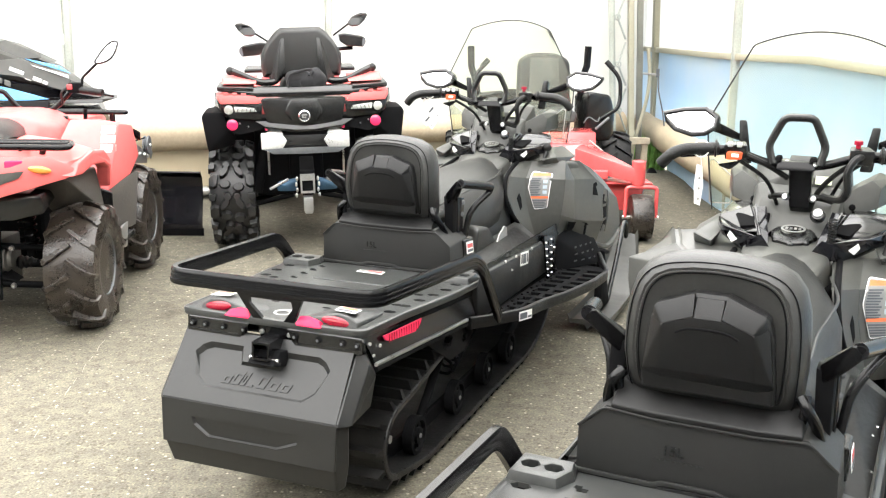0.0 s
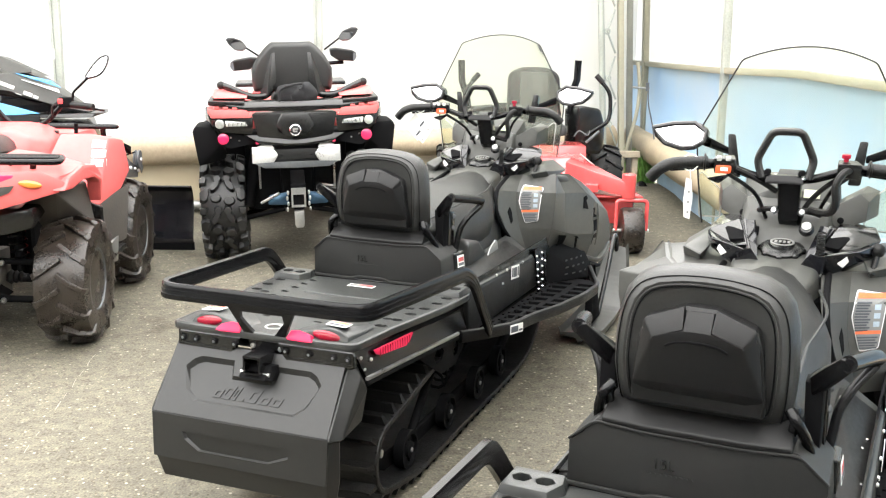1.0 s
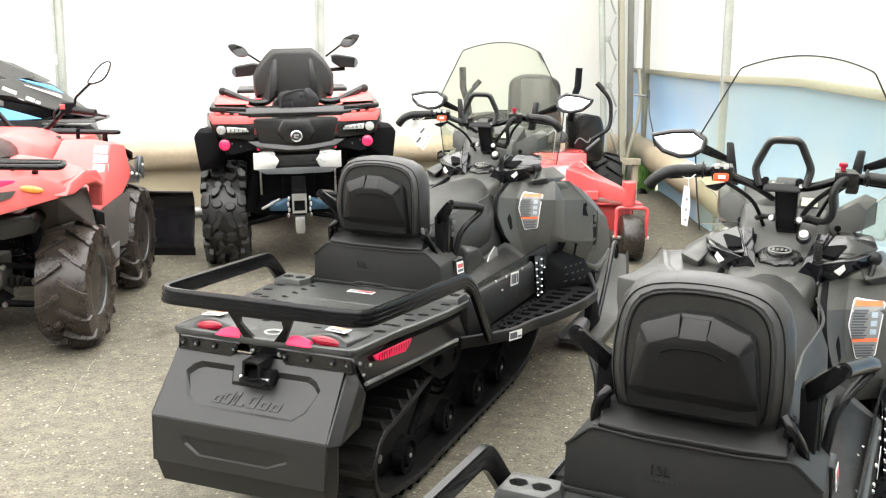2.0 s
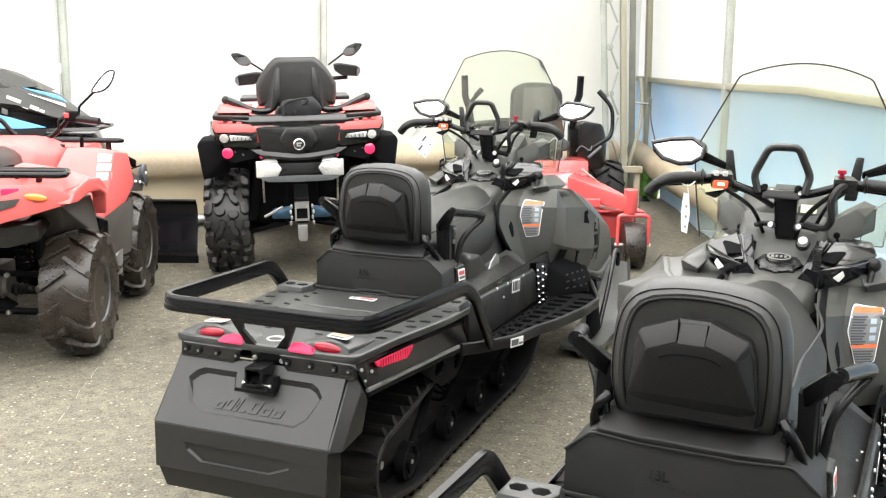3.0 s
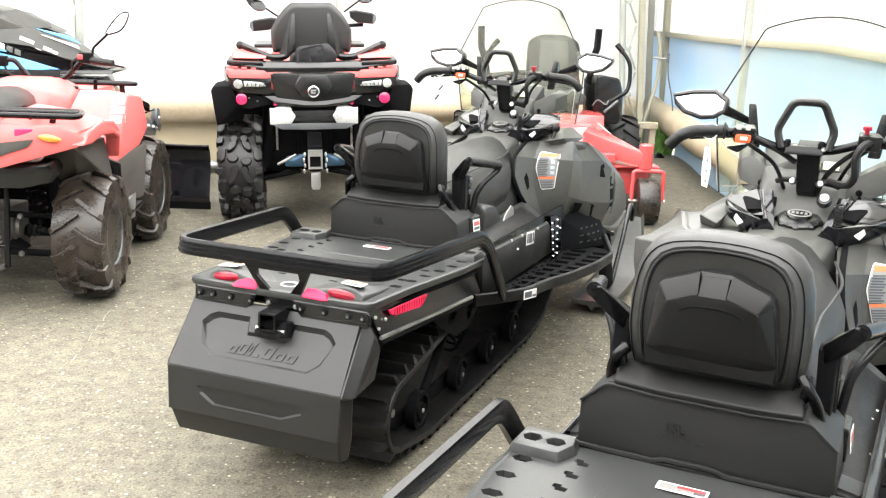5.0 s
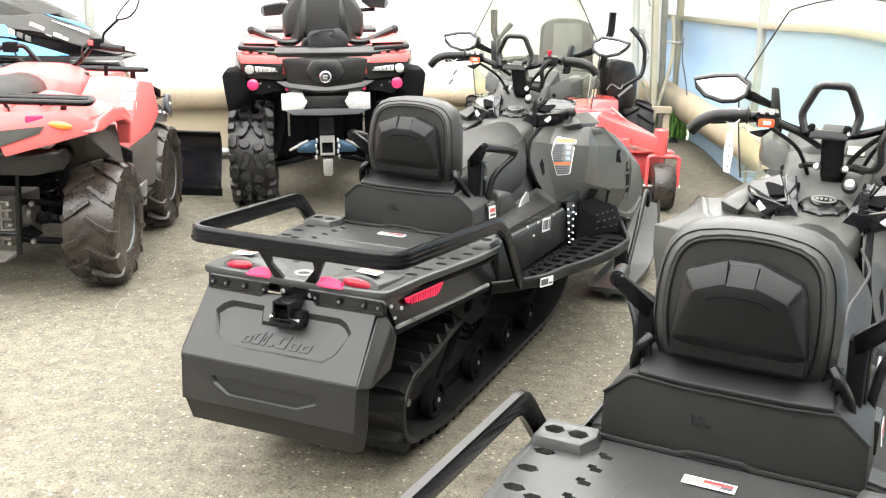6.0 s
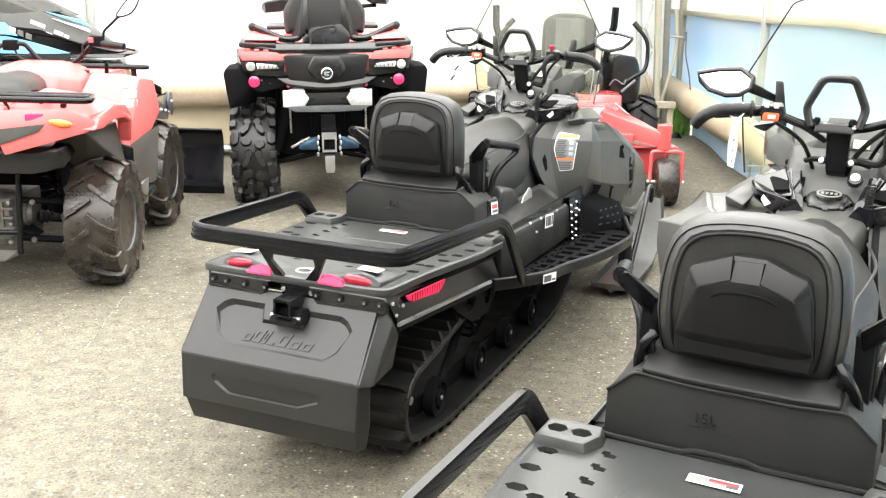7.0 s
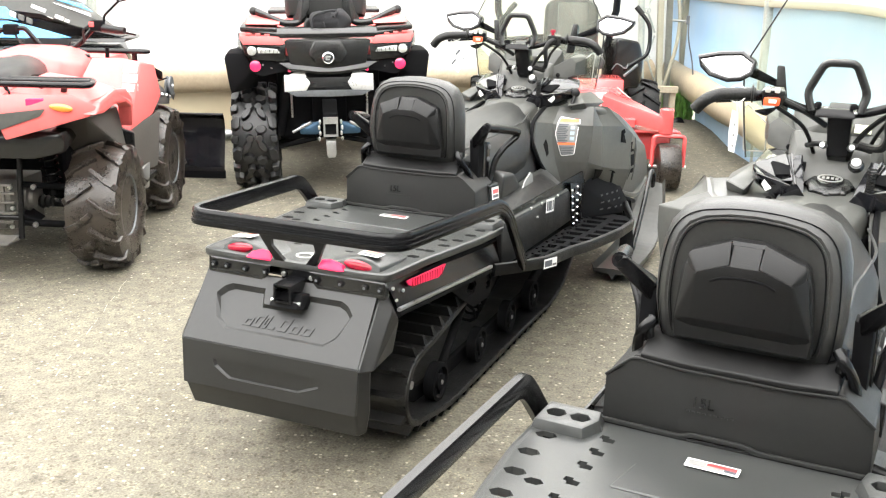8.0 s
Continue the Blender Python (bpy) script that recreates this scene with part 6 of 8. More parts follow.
def wheel(parent, c, R, W, rim_r, style, tyre_mat, rim_mat, side=1):
    """A tyre with real tread blocks and a dished rim; side: which way the outer face looks along x."""
    c = Vector(c)
    flip = Matrix.Identity(4) if side > 0 else Matrix.Rotation(math.pi, 4, "Z")
    T = Matrix.Translation(c) @ flip
    w = W / 2
    Rb = R - (0.022 if style == "bar" else 0.034)
    prof = [(rim_r - 0.006, -w * 0.80), (rim_r + 0.01, -w * 0.93), (rim_r + (Rb - rim_r) * 0.45, -w), (Rb * 0.955, -w * 0.93), (Rb * 0.99, -w * 0.72), (Rb, -w * 0.35), (Rb, w * 0.35), (Rb * 0.99, w * 0.72), (Rb * 0.955, w * 0.93), (rim_r + (Rb - rim_r) * 0.45, w), (rim_r + 0.01, w * 0.93), (rim_r - 0.006, w * 0.80)]
    wh = part("wheel", lathe([(rim_r - 0.004, -w * 0.75), (rim_r + 0.002, -w * 0.82), (rim_r + 0.002, w * 0.84), (rim_r - 0.008, w * 0.86), (rim_r - 0.016, w * 0.70), (rim_r - 0.020, w * 0.30), (rim_r * 0.62, w * 0.22), (rim_r * 0.50, w * 0.40), (rim_r * 0.30, w * 0.44), (rim_r * 0.28, w * 0.60), (0.01, w * 0.62)], 32, T), rim_mat, parent, "dark steel rim", smooth=True)
    ty = part("tyre", lathe(prof, 40, T), tyre_mat, wh, "treaded off-road tyre", smooth=True)
    for k in range(4):
        a = 2 * math.pi * k / 4 + 0.4
        add_bolt(wh, T @ Vector((w * 0.42, rim_r * 0.40 * math.cos(a), rim_r * 0.40 * math.sin(a))), (side, 0, 0), 0.010, 0.012)
    protos = {}

    def block(key, maker, ang):
        m = T @ Matrix.Rotation(ang, 4, "X")
        if key not in protos:
            protos[key] = part("tread_block", maker(), tyre_mat, ty, m=m)
        else:
            again(protos[key], m)

    def slantbar(x0, y0, x1, y1, th, h0, h1):
        d = Vector((x1 - x0, y1 - y0, 0)).normalized()
        nrm = Vector((-d.y, d.x, 0)) * th / 2
        pts = []
        for (x, y, rr) in ((x0, y0, h0), (x1, y1, h1)):
            for sgn in (-1, 1):
                px, py = x + nrm.x * sgn, y + nrm.y * sgn
                pts.append((px, py, rr - 0.05))
                pts.append((px * 0.985, py * 0.9, rr))
        return hull(pts, 0.002, 1)
    def lug(poly, top):
        """A rounded rubber lug: outline of (x, y), with the height of its top across x."""
        cx, cy = sum(p[0] for p in poly) / len(poly), sum(p[1] for p in poly) / len(poly)
        pts = [(x, y, top(x) - 0.05) for x, y in poly] + [(cx + (x - cx) * 0.84, cy + (y - cy) * 0.80, top(x)) for x, y in poly]
        return hull(pts, 0.005, 2)

    def oval(cx, cy, rx, ry, turn=0.0):
        return [(cx + rx * math.cos(t) * math.cos(turn) - ry * math.sin(t) * math.sin(turn), cy + rx * math.cos(t) * math.sin(turn) + ry * math.sin(t) * math.cos(turn)) for t in [2 * math.pi * k / 8 for k in range(8)]]
    if style == "bar":
        n = 13
        for i in range(n):
            a = 2 * math.pi * i / n
            block("r", lambda: merge(slantbar(-0.006, 0.062, w * 0.50, 0.006, 0.022, R, R * 0.993), slantbar(w * 0.44, 0.010, w * 0.86, -0.022, 0.026, R * 0.992, R * 0.955), slantbar(w * 0.82, -0.021, w * 1.0, -0.030, 0.032, R * 0.957, R * 0.90)), a)
            block("l", lambda: merge(slantbar(0.006, 0.062, -w * 0.50, 0.006, 0.022, R, R * 0.993), slantbar(-w * 0.44, 0.010, -w * 0.86, -0.022, 0.026, R * 0.992, R * 0.955), slantbar(-w * 0.82, -0.021, -w * 1.0, -0.030, 0.032, R * 0.957, R * 0.90)), a + math.pi / n)
    else:
        n = 10

        def crown(x):
            return R * (1 - 0.055 * (abs(x) / w) ** 3)
        for i in range(n):
            a = 2 * math.pi * i / n
            for s in (-1, 1):
                block(("c", s), lambda: lug(oval(s * 0.042, 0.0, 0.040, 0.033), crown), a + s * 0.03)
                block(("v", s), lambda: merge(lug(oval(s * 0.030, -0.034, 0.029, 0.030), crown), lug(oval(s * 0.046, 0.012, 0.052, 0.025, s * 1.0), crown)), a + math.pi / n)
                block(("e", s), lambda: lug([(s * w * 0.56, -0.050), (s * w * 0.62, 0.030), (s * w * 0.80, 0.046), (s * w * 1.02, 0.030), (s * w * 1.02, -0.030), (s * w * 0.78, -0.060)], crown), a + 0.08)
                block(("k", s), lambda: lug([(s * w * 0.66, -0.030), (s * w * 0.72, 0.026), (s * w * 1.03, 0.020), (s * w * 1.03, -0.026)], crown), a + math.pi / n + 0.08)
    return wh


# ---------------------------------------------------------------- red four-wheeler with backrest


def make_atv():
    A = thing("four_wheeler", "red and black four-wheeler with rear backrest, seen from behind", "quad bike", "parked four-wheelers")
    for s in (-1, 1):
        wheel(A, (s * 0.475, 0.40, 0.345), 0.345, 0.285, 0.17, "block", TYREB, DARK, s)
        wheel(A, (s * 0.475, 1.88, 0.345), 0.345, 0.25, 0.17, "block", TYREB, DARK, s)
        part("fender_flare", hull(mir([(0.50, 0.09, 0.905), (0.618, 0.12, 0.905), (0.622, 0.45, 0.90), (0.50, 0.42, 0.92), (0.46, 0.08, 0.80), (0.634, 0.115, 0.875), (0.612, 0.125, 0.70), (0.604, 0.13, 0.655), (0.50, 0.14, 0.68), (0.43, 0.12, 0.74), (0.606, 0.17, 0.665), (0.44, 0.18, 0.69)], s), 0.010, 2), DARK, A, "black wheel flare", smooth=True)
        part("fender_flare", hull(mir([(0.40, 0.12, 0.90), (0.60, 0.20, 0.865), (0.60, 0.95, 0.80), (0.40, 0.95, 0.86), (0.60, 0.7, 0.89), (0.4, 0.6, 0.95)], s), 0.02, 2), MATTEB, A, smooth=True)
        part("front_fender", hull(mir([(0.30, 1.45, 0.85), (0.60, 1.50, 0.80), (0.60, 2.10, 0.82), (0.30, 2.20, 0.92), (0.3, 1.6, 1.0), (0.5, 1.7, 0.95)], s), 0.03, 2), RED, A, "red front fender", smooth=True)
        # red strip and lamp housing at the rear corner
        part("red_panel", hull(mir([(0.522, -0.012, 1.022), (0.502, -0.020, 0.966), (0.262, -0.036, 0.962), (0.290, -0.030, 1.012), (0.53, 0.12, 1.03), (0.30, 0.10, 1.02), (0.54, 0.14, 0.97)], s), 0.006), RED, A, "red rear trim panel", smooth=True)
        part("corner_panel", hull(mir([(0.525, 0.03, 0.985), (0.545, 0.14, 1.03), (0.555, 0.2, 0.95), (0.50, 0.0, 0.90), (0.45, -0.01, 0.875), (0.26, -0.01, 0.86), (0.25, -0.02, 0.965), (0.50, -0.006, 0.968), (0.3, 0.2, 0.9), (0.5, 0.25, 0.88)], s), 0.008), BLACK, A, smooth=True)
        lamp = part("tail_lamp", hull(mir([(0.492, -0.014, 0.958), (0.490, -0.010, 0.905), (0.445, -0.018, 0.900), (0.275, -0.026, 0.908), (0.30, -0.026, 0.942), (0.44, -0.020, 0.957), (0.48, 0.02, 0.93), (0.3, 0.02, 0.92)], s), 0.004), GLOSSB, A, "clear rear lamp unit", smooth=True)
        part("lamp_round", lathe([(0.028, -0.004), (0.028, 0.004), (0.024, 0.006), (0.005, 0.007)], 20, Matrix.Translation((s * 0.455, -0.019, 0.930)) @ pose(0, 0, 0, 0, 0, -90)), LAMPG, lamp, "round clear lamp", smooth=True)
        strip = part("lamp_strip", hull(mir([(0.424, -0.024, 0.951), (0.418, -0.026, 0.914), (0.285, -0.033, 0.913), (0.300, -0.033, 0.938), (0.42, -0.005, 0.93), (0.30, -0.01, 0.925)], s), 0.003), LAMPG, lamp, "clear ribbed lamp strip", smooth=True)
        for k in range(5):
            part("lamp_divider", box((s * (0.400 - 0.025 * k), -0.029 - 0.0012 * k, 0.930 - 0.002 * k), (0.0035, 0.010, 0.024), 0.001, (0, s * -12, 0)), GLOSSB, strip)
        part("lamp_brow", hull(mir([(0.492, -0.020, 0.962), (0.46, -0.030, 0.966), (0.28, -0.036, 0.948), (0.28, -0.030, 0.942), (0.47, -0.022, 0.956), (0.4, 0.0, 0.955)], s), 0.002), GLOSSB, lamp)
        part("reflector", lathe([(0.034, -0.004), (0.034, 0.006), (0.030, 0.009), (0.005, 0.010)], 20, Matrix.Translation((s * 0.440, 0.005, 0.836)) @ pose(0, 0, 0, 0, 0, -90)), LENS, A, "round red reflector", smooth=True)
        part("reflector_bracket", hull(mir([(0.47, 0.012, 0.87), (0.39, 0.012, 0.87), (0.27, 0.012, 0.84), (0.26, 0.012, 0.80), (0.40, 0.012, 0.77), (0.48, 0.012, 0.80), (0.4, 0.04, 0.82)], s), 0.004), DARK, A)
        part("lamp_small", lathe([(0.012, -0.003), (0.012, 0.005), (0.004, 0.007)], 12, Matrix.Translation((s * 0.235, 0.004, 0.806)) @ pose(0, 0, 0, 0, 0, -90)), LENS, A)
        for x, z in ((0.395, 0.842), (0.345, 0.822)):
            add_bolt(A, (s * x, 0.008, z), (0, -1, 0), 0.006, 0.006)
        # exhaust shields
        part("exhaust_shield", hull(mir([(0.272, -0.03, 0.785), (0.272, -0.045, 0.682), (0.140, -0.055, 0.688), (0.112, -0.055, 0.735), (0.135, -0.045, 0.765), (0.26, 0.04, 0.77), (0.14, 0.04, 0.76), (0.25, 0.04, 0.69), (0.13, 0.04, 0.69)], s), 0.006), SILVER, A, "bright silver exhaust shield", smooth=True)
        part("shield_top", hull(mir([(0.26, -0.01, 0.775), (0.13, -0.02, 0.765), (0.15, -0.005, 0.80), (0.21, 0, 0.795), (0.2, 0.04, 0.78)], s), 0.004), GREYM, A, smooth=True)
        part("bumper_slot", hull(mir([(0.105, -0.040, 0.738), (0.055, -0.042, 0.732), (0.052, -0.042, 0.724), (0.105, -0.044, 0.726), (0.08, -0.03, 0.73)], s), 0.002), DARK, A)
    # centre bodywork
    part("rear_panel", hull(sym([(0.262, -0.020, 0.985), (0.23, -0.020, 0.84), (0.10, -0.03, 0.812), (0.0, -0.035, 0.806), (0.12, -0.03, 0.99), (0.0, -0.03, 0.99), (0.24, 0.10, 0.99), (0.2, 0.10, 0.82)]), 0.008), BLACK, A, "black moulded rear panel", smooth=True)
    part("centre_shield", hull(sym([(0.090, -0.035, 0.978), (0.075, -0.045, 0.985), (0.120, -0.045, 0.912), (0.070, -0.052, 0.852), (0.0, -0.055, 0.835), (0.06, -0.02, 0.98), (0.1, -0.02, 0.87)]), 0.008), BLACK, A, smooth=True)
    part("lower_lip", hull(sym([(0.30, -0.015, 0.855), (0.24, -0.030, 0.820), (0.06, -0.045, 0.800), (0.0, -0.045, 0.798), (0.06, -0.04, 0.785), (0.22, -0.02, 0.800), (0.2, 0.06, 0.81)]), 0.006), BLACK, A, smooth=True)
    part("badge", lathe([(0.036, -0.003), (0.036, 0.005), (0.031, 0.008), (0.030, 0.006), (0.004, 0.006)], 28, Matrix.Translation((0, -0.056, 0.883)) @ pose(0, 0, 0, 0, 0, -90)), CHROME, A, "round chrome badge", smooth=True)
    part("badge_mark", plate([(-0.016, 0.012), (0.016, 0.012), (0.016, 0.003), (-0.006, 0.003), (-0.006, -0.004), (0.012, -0.004), (0.010, -0.012), (-0.016, -0.012)], (), 0.003, lambda x, z, d: (x, -0.063 - d, 0.883 + z)), GREYM, A)
    part("bumper", hull(sym([(0.245, -0.035, 0.765), (0.12, -0.04, 0.745), (0.12, -0.045, 0.705), (0.25, -0.03, 0.683), (0.20, -0.025, 0.665), (0.0, -0.025, 0.665), (0.0, -0.04, 0.765), (0.2, 0.05, 0.7)]), 0.008), BLACK, A, "black rear bumper moulding", smooth=True)
    part("bumper_band", hull(sym([(0.262, -0.046, 0.684), (0.20, -0.05, 0.652), (0.0, -0.05, 0.648), (0.0, -0.05, 0.690), (0.14, -0.056, 0.690), (0.2, 0.0, 0.66)]), 0.005), DARKPIPE, A, "dark grey lower bumper band", smooth=True)
    # rack and top deck
    rk = part("rear_rack", hull(sym([(0.515, 0.01, 1.055), (0.30, -0.03, 1.030), (0.0, -0.035, 1.030), (0.520, 0.03, 1.040), (0.28, -0.03, 1.000), (0.0, -0.03, 1.000), (0.26, 0.10, 1.03), (0.5, 0.12, 1.06)]), 0.006), BLACK, A, "black moulded rear rack", smooth=True)
    for s in (-1, 1):
        part("rack_block", hull(mir([(0.52, 0.0, 1.07), (0.30, -0.02, 1.06), (0.30, -0.02, 1.035), (0.52, 0.0, 1.045), (0.3, 0.3, 1.07), (0.52, 0.3, 1.08)], s), 0.006), BLACK, rk, smooth=True)
        for k in range(3):
            part("rack_slot", box((s * (0.36 + 0.055 * k), -0.012, 1.022 + 0.004 * k), (0.030, 0.02, 0.012), 0.003), RED, rk)
        part("red_deck", hull(mir([(0.50, 0.05, 1.08), (0.28, 0.05, 1.075), (0.47, 0.10, 1.125), (0.36, 0.14, 1.10), (0.50, 0.50, 1.10), (0.28, 0.50, 1.10), (0.49, 0.2, 1.13)], s), 0.015, 2), RED, A, "red top deck panel", smooth=True)
        part("arm_rest", tube(mir([(0.435, 0.20, 1.150), (0.40, 0.20, 1.135), (0.27, 0.22, 1.070), (0.17, 0.24, 1.072), (0.13, 0.26, 1.12)], s), 0.022, 10, bend=0.08), BLACK, A, "black passenger grab rail", smooth=True)
        part("arm_tip", ball((s * 0.445, 0.20, 1.150), 0.026, 12), RUBBER, A, smooth=True)
    # backrest
    def ar(w0, w1, z0, z1, y):
        h = [(w0, 0.0), (w0 * 1.04, 0.22), (w0 * 1.04, 0.40), (w0 * 0.98, 0.56), (w0 * 0.86, 0.72), (w1 * 1.15, 0.87), (w1 * 0.98, 0.95), (w1 * 0.82, 1.0)]
        return [(-a, y, z0 + (z1 - z0) * b) for a, b in h] + [(a, y, z0 + (z1 - z0) * b) for a, b in h[::-1]]
    bk = part("backrest", bevelled(loft([ar(0.225, 0.135, 1.12, 1.385, 0.24), ar(0.245, 0.150, 1.10, 1.405, 0.28), ar(0.240, 0.15, 1.09, 1.405, 0.36)]), 0.012, 2, 0.7), FLAPM, A, "black moulded passenger backrest", smooth=True)
    for s in (-1, 1):
        part("upright", hull(mir([(0.125, 0.235, 1.34), (0.100, 0.235, 1.345), (0.100, 0.225, 1.16), (0.150, 0.225, 1.12), (0.19, 0.23, 1.08), (0.21, 0.25, 1.09), (0.16, 0.215, 1.075), (0.12, 0.26, 1.3)], s), 0.008), BLACK, bk, smooth=True)
    part("side_wing", hull(sym([(0.262, 0.30, 1.24), (0.26, 0.30, 1.13), (0.20, 0.28, 1.30), (0.20, 0.34, 1.10), (0.22, 0.4, 1.28)]), 0.02), BLACK, bk, smooth=True)
    # frame, hitch, axle
    part("gearbox", box((0, 0.42, 0.52), (0.22, 0.3, 0.2), 0.02), DARK, A)
    part("under_tray", box((0, 1.0, 0.58), (0.66, 1.3, 0.52), 0.03), DARK, A)
    part("inner_fender", hull(sym([(0.62, 0.62, 0.86), (0.62, 0.70, 0.45), (0.3, 0.62, 0.92), (0.3, 0.75, 0.35), (0.6, 0.8, 0.7), (0.3, 0.8, 0.5)]), 0.01), DARK, A)
    part("hitch_mount", hull(sym([(0.045, -0.02, 0.54), (0.045, -0.02, 0.40), (0.045, 0.2, 0.60), (0.045, 0.2, 0.40), (0.03, -0.02, 0.38)]), 0.006), DARK, A)
    ring_ = [(-0.045, 0.40), (0.045, 0.40), (0.045, 0.52), (-0.045, 0.52)]
    part("receiver", plate(ring_, ([(-0.034, 0.412), (0.034, 0.412), (0.034, 0.48), (-0.034, 0.48)],), 0.02, lambda x, z, d: (x, -0.05 + d, z)), GREYM, A, "square receiver")
    part("drawbar", hull(sym([(0.030, -0.06, 0.375), (0.030, -0.06, 0.29), (0.022, -0.06, 0.27), (0.030, 0.0, 0.38), (0.03, 0, 0.30)]), 0.005), GREYM, A, "bare metal drawbar", smooth=True)
    for s in (-1, 1):
        part("drive_axle", tube(mir([(0.10, 0.36, 0.42), (0.35, 0.38, 0.37)], s), 0.022), DARK, A, smooth=True)
        part("lower_arm", tube(mir([(0.09, 0.26, 0.34), (0.38, 0.32, 0.27)], s), 0.016), DARK, A, smooth=True)
        part("lower_arm", tube(mir([(0.09, 0.50, 0.34), (0.38, 0.46, 0.27)], s), 0.016), DARK, A, smooth=True)
        part("axle_boot", hull(mir([(0.06, 0.20, 0.46), (0.19, 0.22, 0.44), (0.20, 0.22, 0.37), (0.06, 0.2, 0.37), (0.1, 0.35, 0.42), (0.15, 0.19, 0.41)], s), 0.012), BLUEM, A, "blue-grey casting", smooth=True)
        part("sway_link", tube(mir([(0.235, 0.10, 0.66), (0.235, 0.12, 0.50)], s), 0.007), STEEL, A, smooth=True)
        part("sway_bar", tube(mir([(0.12, 0.06, 0.475), (0.235, 0.10, 0.41)], s), 0.009), STEEL, A, smooth=True)
        part("shock", tube(mir([(0.33, 0.30, 0.36), (0.25, 0.32, 0.72)], s), 0.04, 12), DARK, A, smooth=True)
        for k in range(4):
            part("chain_link", ball((s * (0.065 + 0.006 * (k % 2)), -0.03, 0.49 - 0.035 * k), 0.013, 8, (0.6, 0.8, 1.2)), STEEL, A, "bright bolt head", smooth=True)
    # handlebar end: guards and mirrors
    part("handlebar", tube([(-0.38, 1.12, 1.235), (-0.12, 1.15, 1.22), (0.12, 1.15, 1.22), (0.38, 1.12, 1.235)], 0.014, bend=0.06), SATIN, A, smooth=True)
    part("dash_pod", hull(sym([(0.16, 1.1, 1.24), (0.16, 1.3, 1.2), (0.12, 1.12, 1.29), (0.1, 1.35, 1.0), (0.14, 1.1, 1.05)]), 0.02), BLACK, A, smooth=True)
    steer = Matrix.Translation((0.024, 0, 0))
    for s, mz in ((-1, 1.385), (1, 1.440)):
        hz = 1.235 if s < 0 else 1.285
        o = mir([(0.448, -0.012), (0.428, -0.045), (0.310, -0.036), (0.262, 0.0), (0.255, 0.050), (0.300, 0.056), (0.418, 0.036), (0.442, 0.020)], s)
        gd = bevelled(plate(o, (), 0.14, lambda x, z, d: (x, 1.05 + d, hz + z * 0.95)), 0.008, 2, 0.5)
        part("hand_guard", gd, BLACK, A, "black plastic hand guard", smooth=False, m=steer)
        part("guard_tip", hull(mir([(0.446, 1.043, hz - 0.012), (0.428, 1.042, hz - 0.040), (0.416, 1.042, hz - 0.036), (0.424, 1.041, hz + 0.022), (0.438, 1.043, hz + 0.016), (0.435, 1.06, hz - 0.01)], s), 0.003), DARKPIPE, A, "grey guard tip", m=steer)
        part("mirror_stem", tube(mir([(0.22, 1.12, hz + 0.04), (0.33, 1.10, mz - 0.035)], s), 0.007), SATIN, A, smooth=True, m=steer)
        mo = mir([(0.325, -0.030), (0.345, -0.058), (0.405, -0.055), (0.450, -0.010), (0.470, 0.035), (0.420, 0.040), (0.355, 0.015)], s)
        mr = part("mirror", slab(mo, 0.05, lambda x, z, d: (x, 1.10 + d - z * 0.7, mz + z), 0.012), BLACK, A, "black side mirror", m=steer)
        part("mirror_glass", plate([(x * 0.98 + s * 0.008, z * 0.8) for x, z in mo], (), 0.003, lambda x, z, d: (x, 1.097 + d - z * 0.7, mz + z)), MIRROR, mr)
    part("saddle", hull(sym([(0.14, 0.45, 1.08), (0.14, 1.0, 1.02), (0.17, 0.45, 0.90), (0.17, 1.0, 0.85), (0.1, 0.5, 1.12)]), 0.03, 3), VINYL, A, smooth=True)
    part("body_side", hull(sym([(0.30, 0.5, 0.95), (0.25, 1.5, 0.95), (0.30, 0.6, 0.55), (0.28, 1.6, 0.55), (0.15, 1.7, 1.1)]), 0.03, 2), RED, A, smooth=True)
    part("front_rack", box((0, 1.95, 1.05), (0.85, 0.45, 0.03), 0.01), BLACK, A)
    part("nose", hull(sym([(0.30, 1.6, 1.02), (0.32, 2.2, 0.92), (0.28, 2.3, 0.6), (0.30, 1.6, 0.6)]), 0.03, 2), RED, A, smooth=True)
    A.matrix_basis = pose(-0.842, 6.4, 0.012, 0, -1.9, 8.5)
    return A


make_atv()

# nylon bag on the four-wheeler's rack
bag_bm = merge(ball((0.0, 0.15, 0.055), 0.1, 20, (1.15, 0.55, 0.58)), ball((0.075, 0.15, 0.062), 0.1, 20, (0.72, 0.50, 0.66)), ball((-0.035, 0.145, 0.075), 0.1, 20, (0.85, 0.48, 0.50)))
for v in bag_bm.verts:
    v.co += Vector((0.012, 0.010, 0.012)) * noise.noise(v.co * 16) + Vector((0.0, 0.006, 0.006)) * noise.noise(v.co * 45)
    v.co.z = max(0.0, v.co.z)
bag = part("bag", bag_bm, NYLON, smooth=True, crease=60, m=pose(-0.842, 6.4, 0.012, 0, -1.9, 8.5) @ pose(0.01, -0.06, 1.032))
tagged(bag, "small black nylon bag resting on the rear rack", "bag")
part("strap", tube(smooth_path([(-0.10, 0.08, 0.02), (-0.09, 0.085, 0.09), (-0.02, 0.10, 0.118), (0.05, 0.11, 0.122), (0.03, 0.09, 0.09)]), 0.008, 6), NYLON, bag, smooth=True)
part("zip_pull", tube([(-0.03, 0.085, 0.06), (-0.02, 0.078, 0.02), (-0.035, 0.075, -0.005)], 0.004, 6), NYLON, bag)


# ---------------------------------------------------------------- red quad with plough


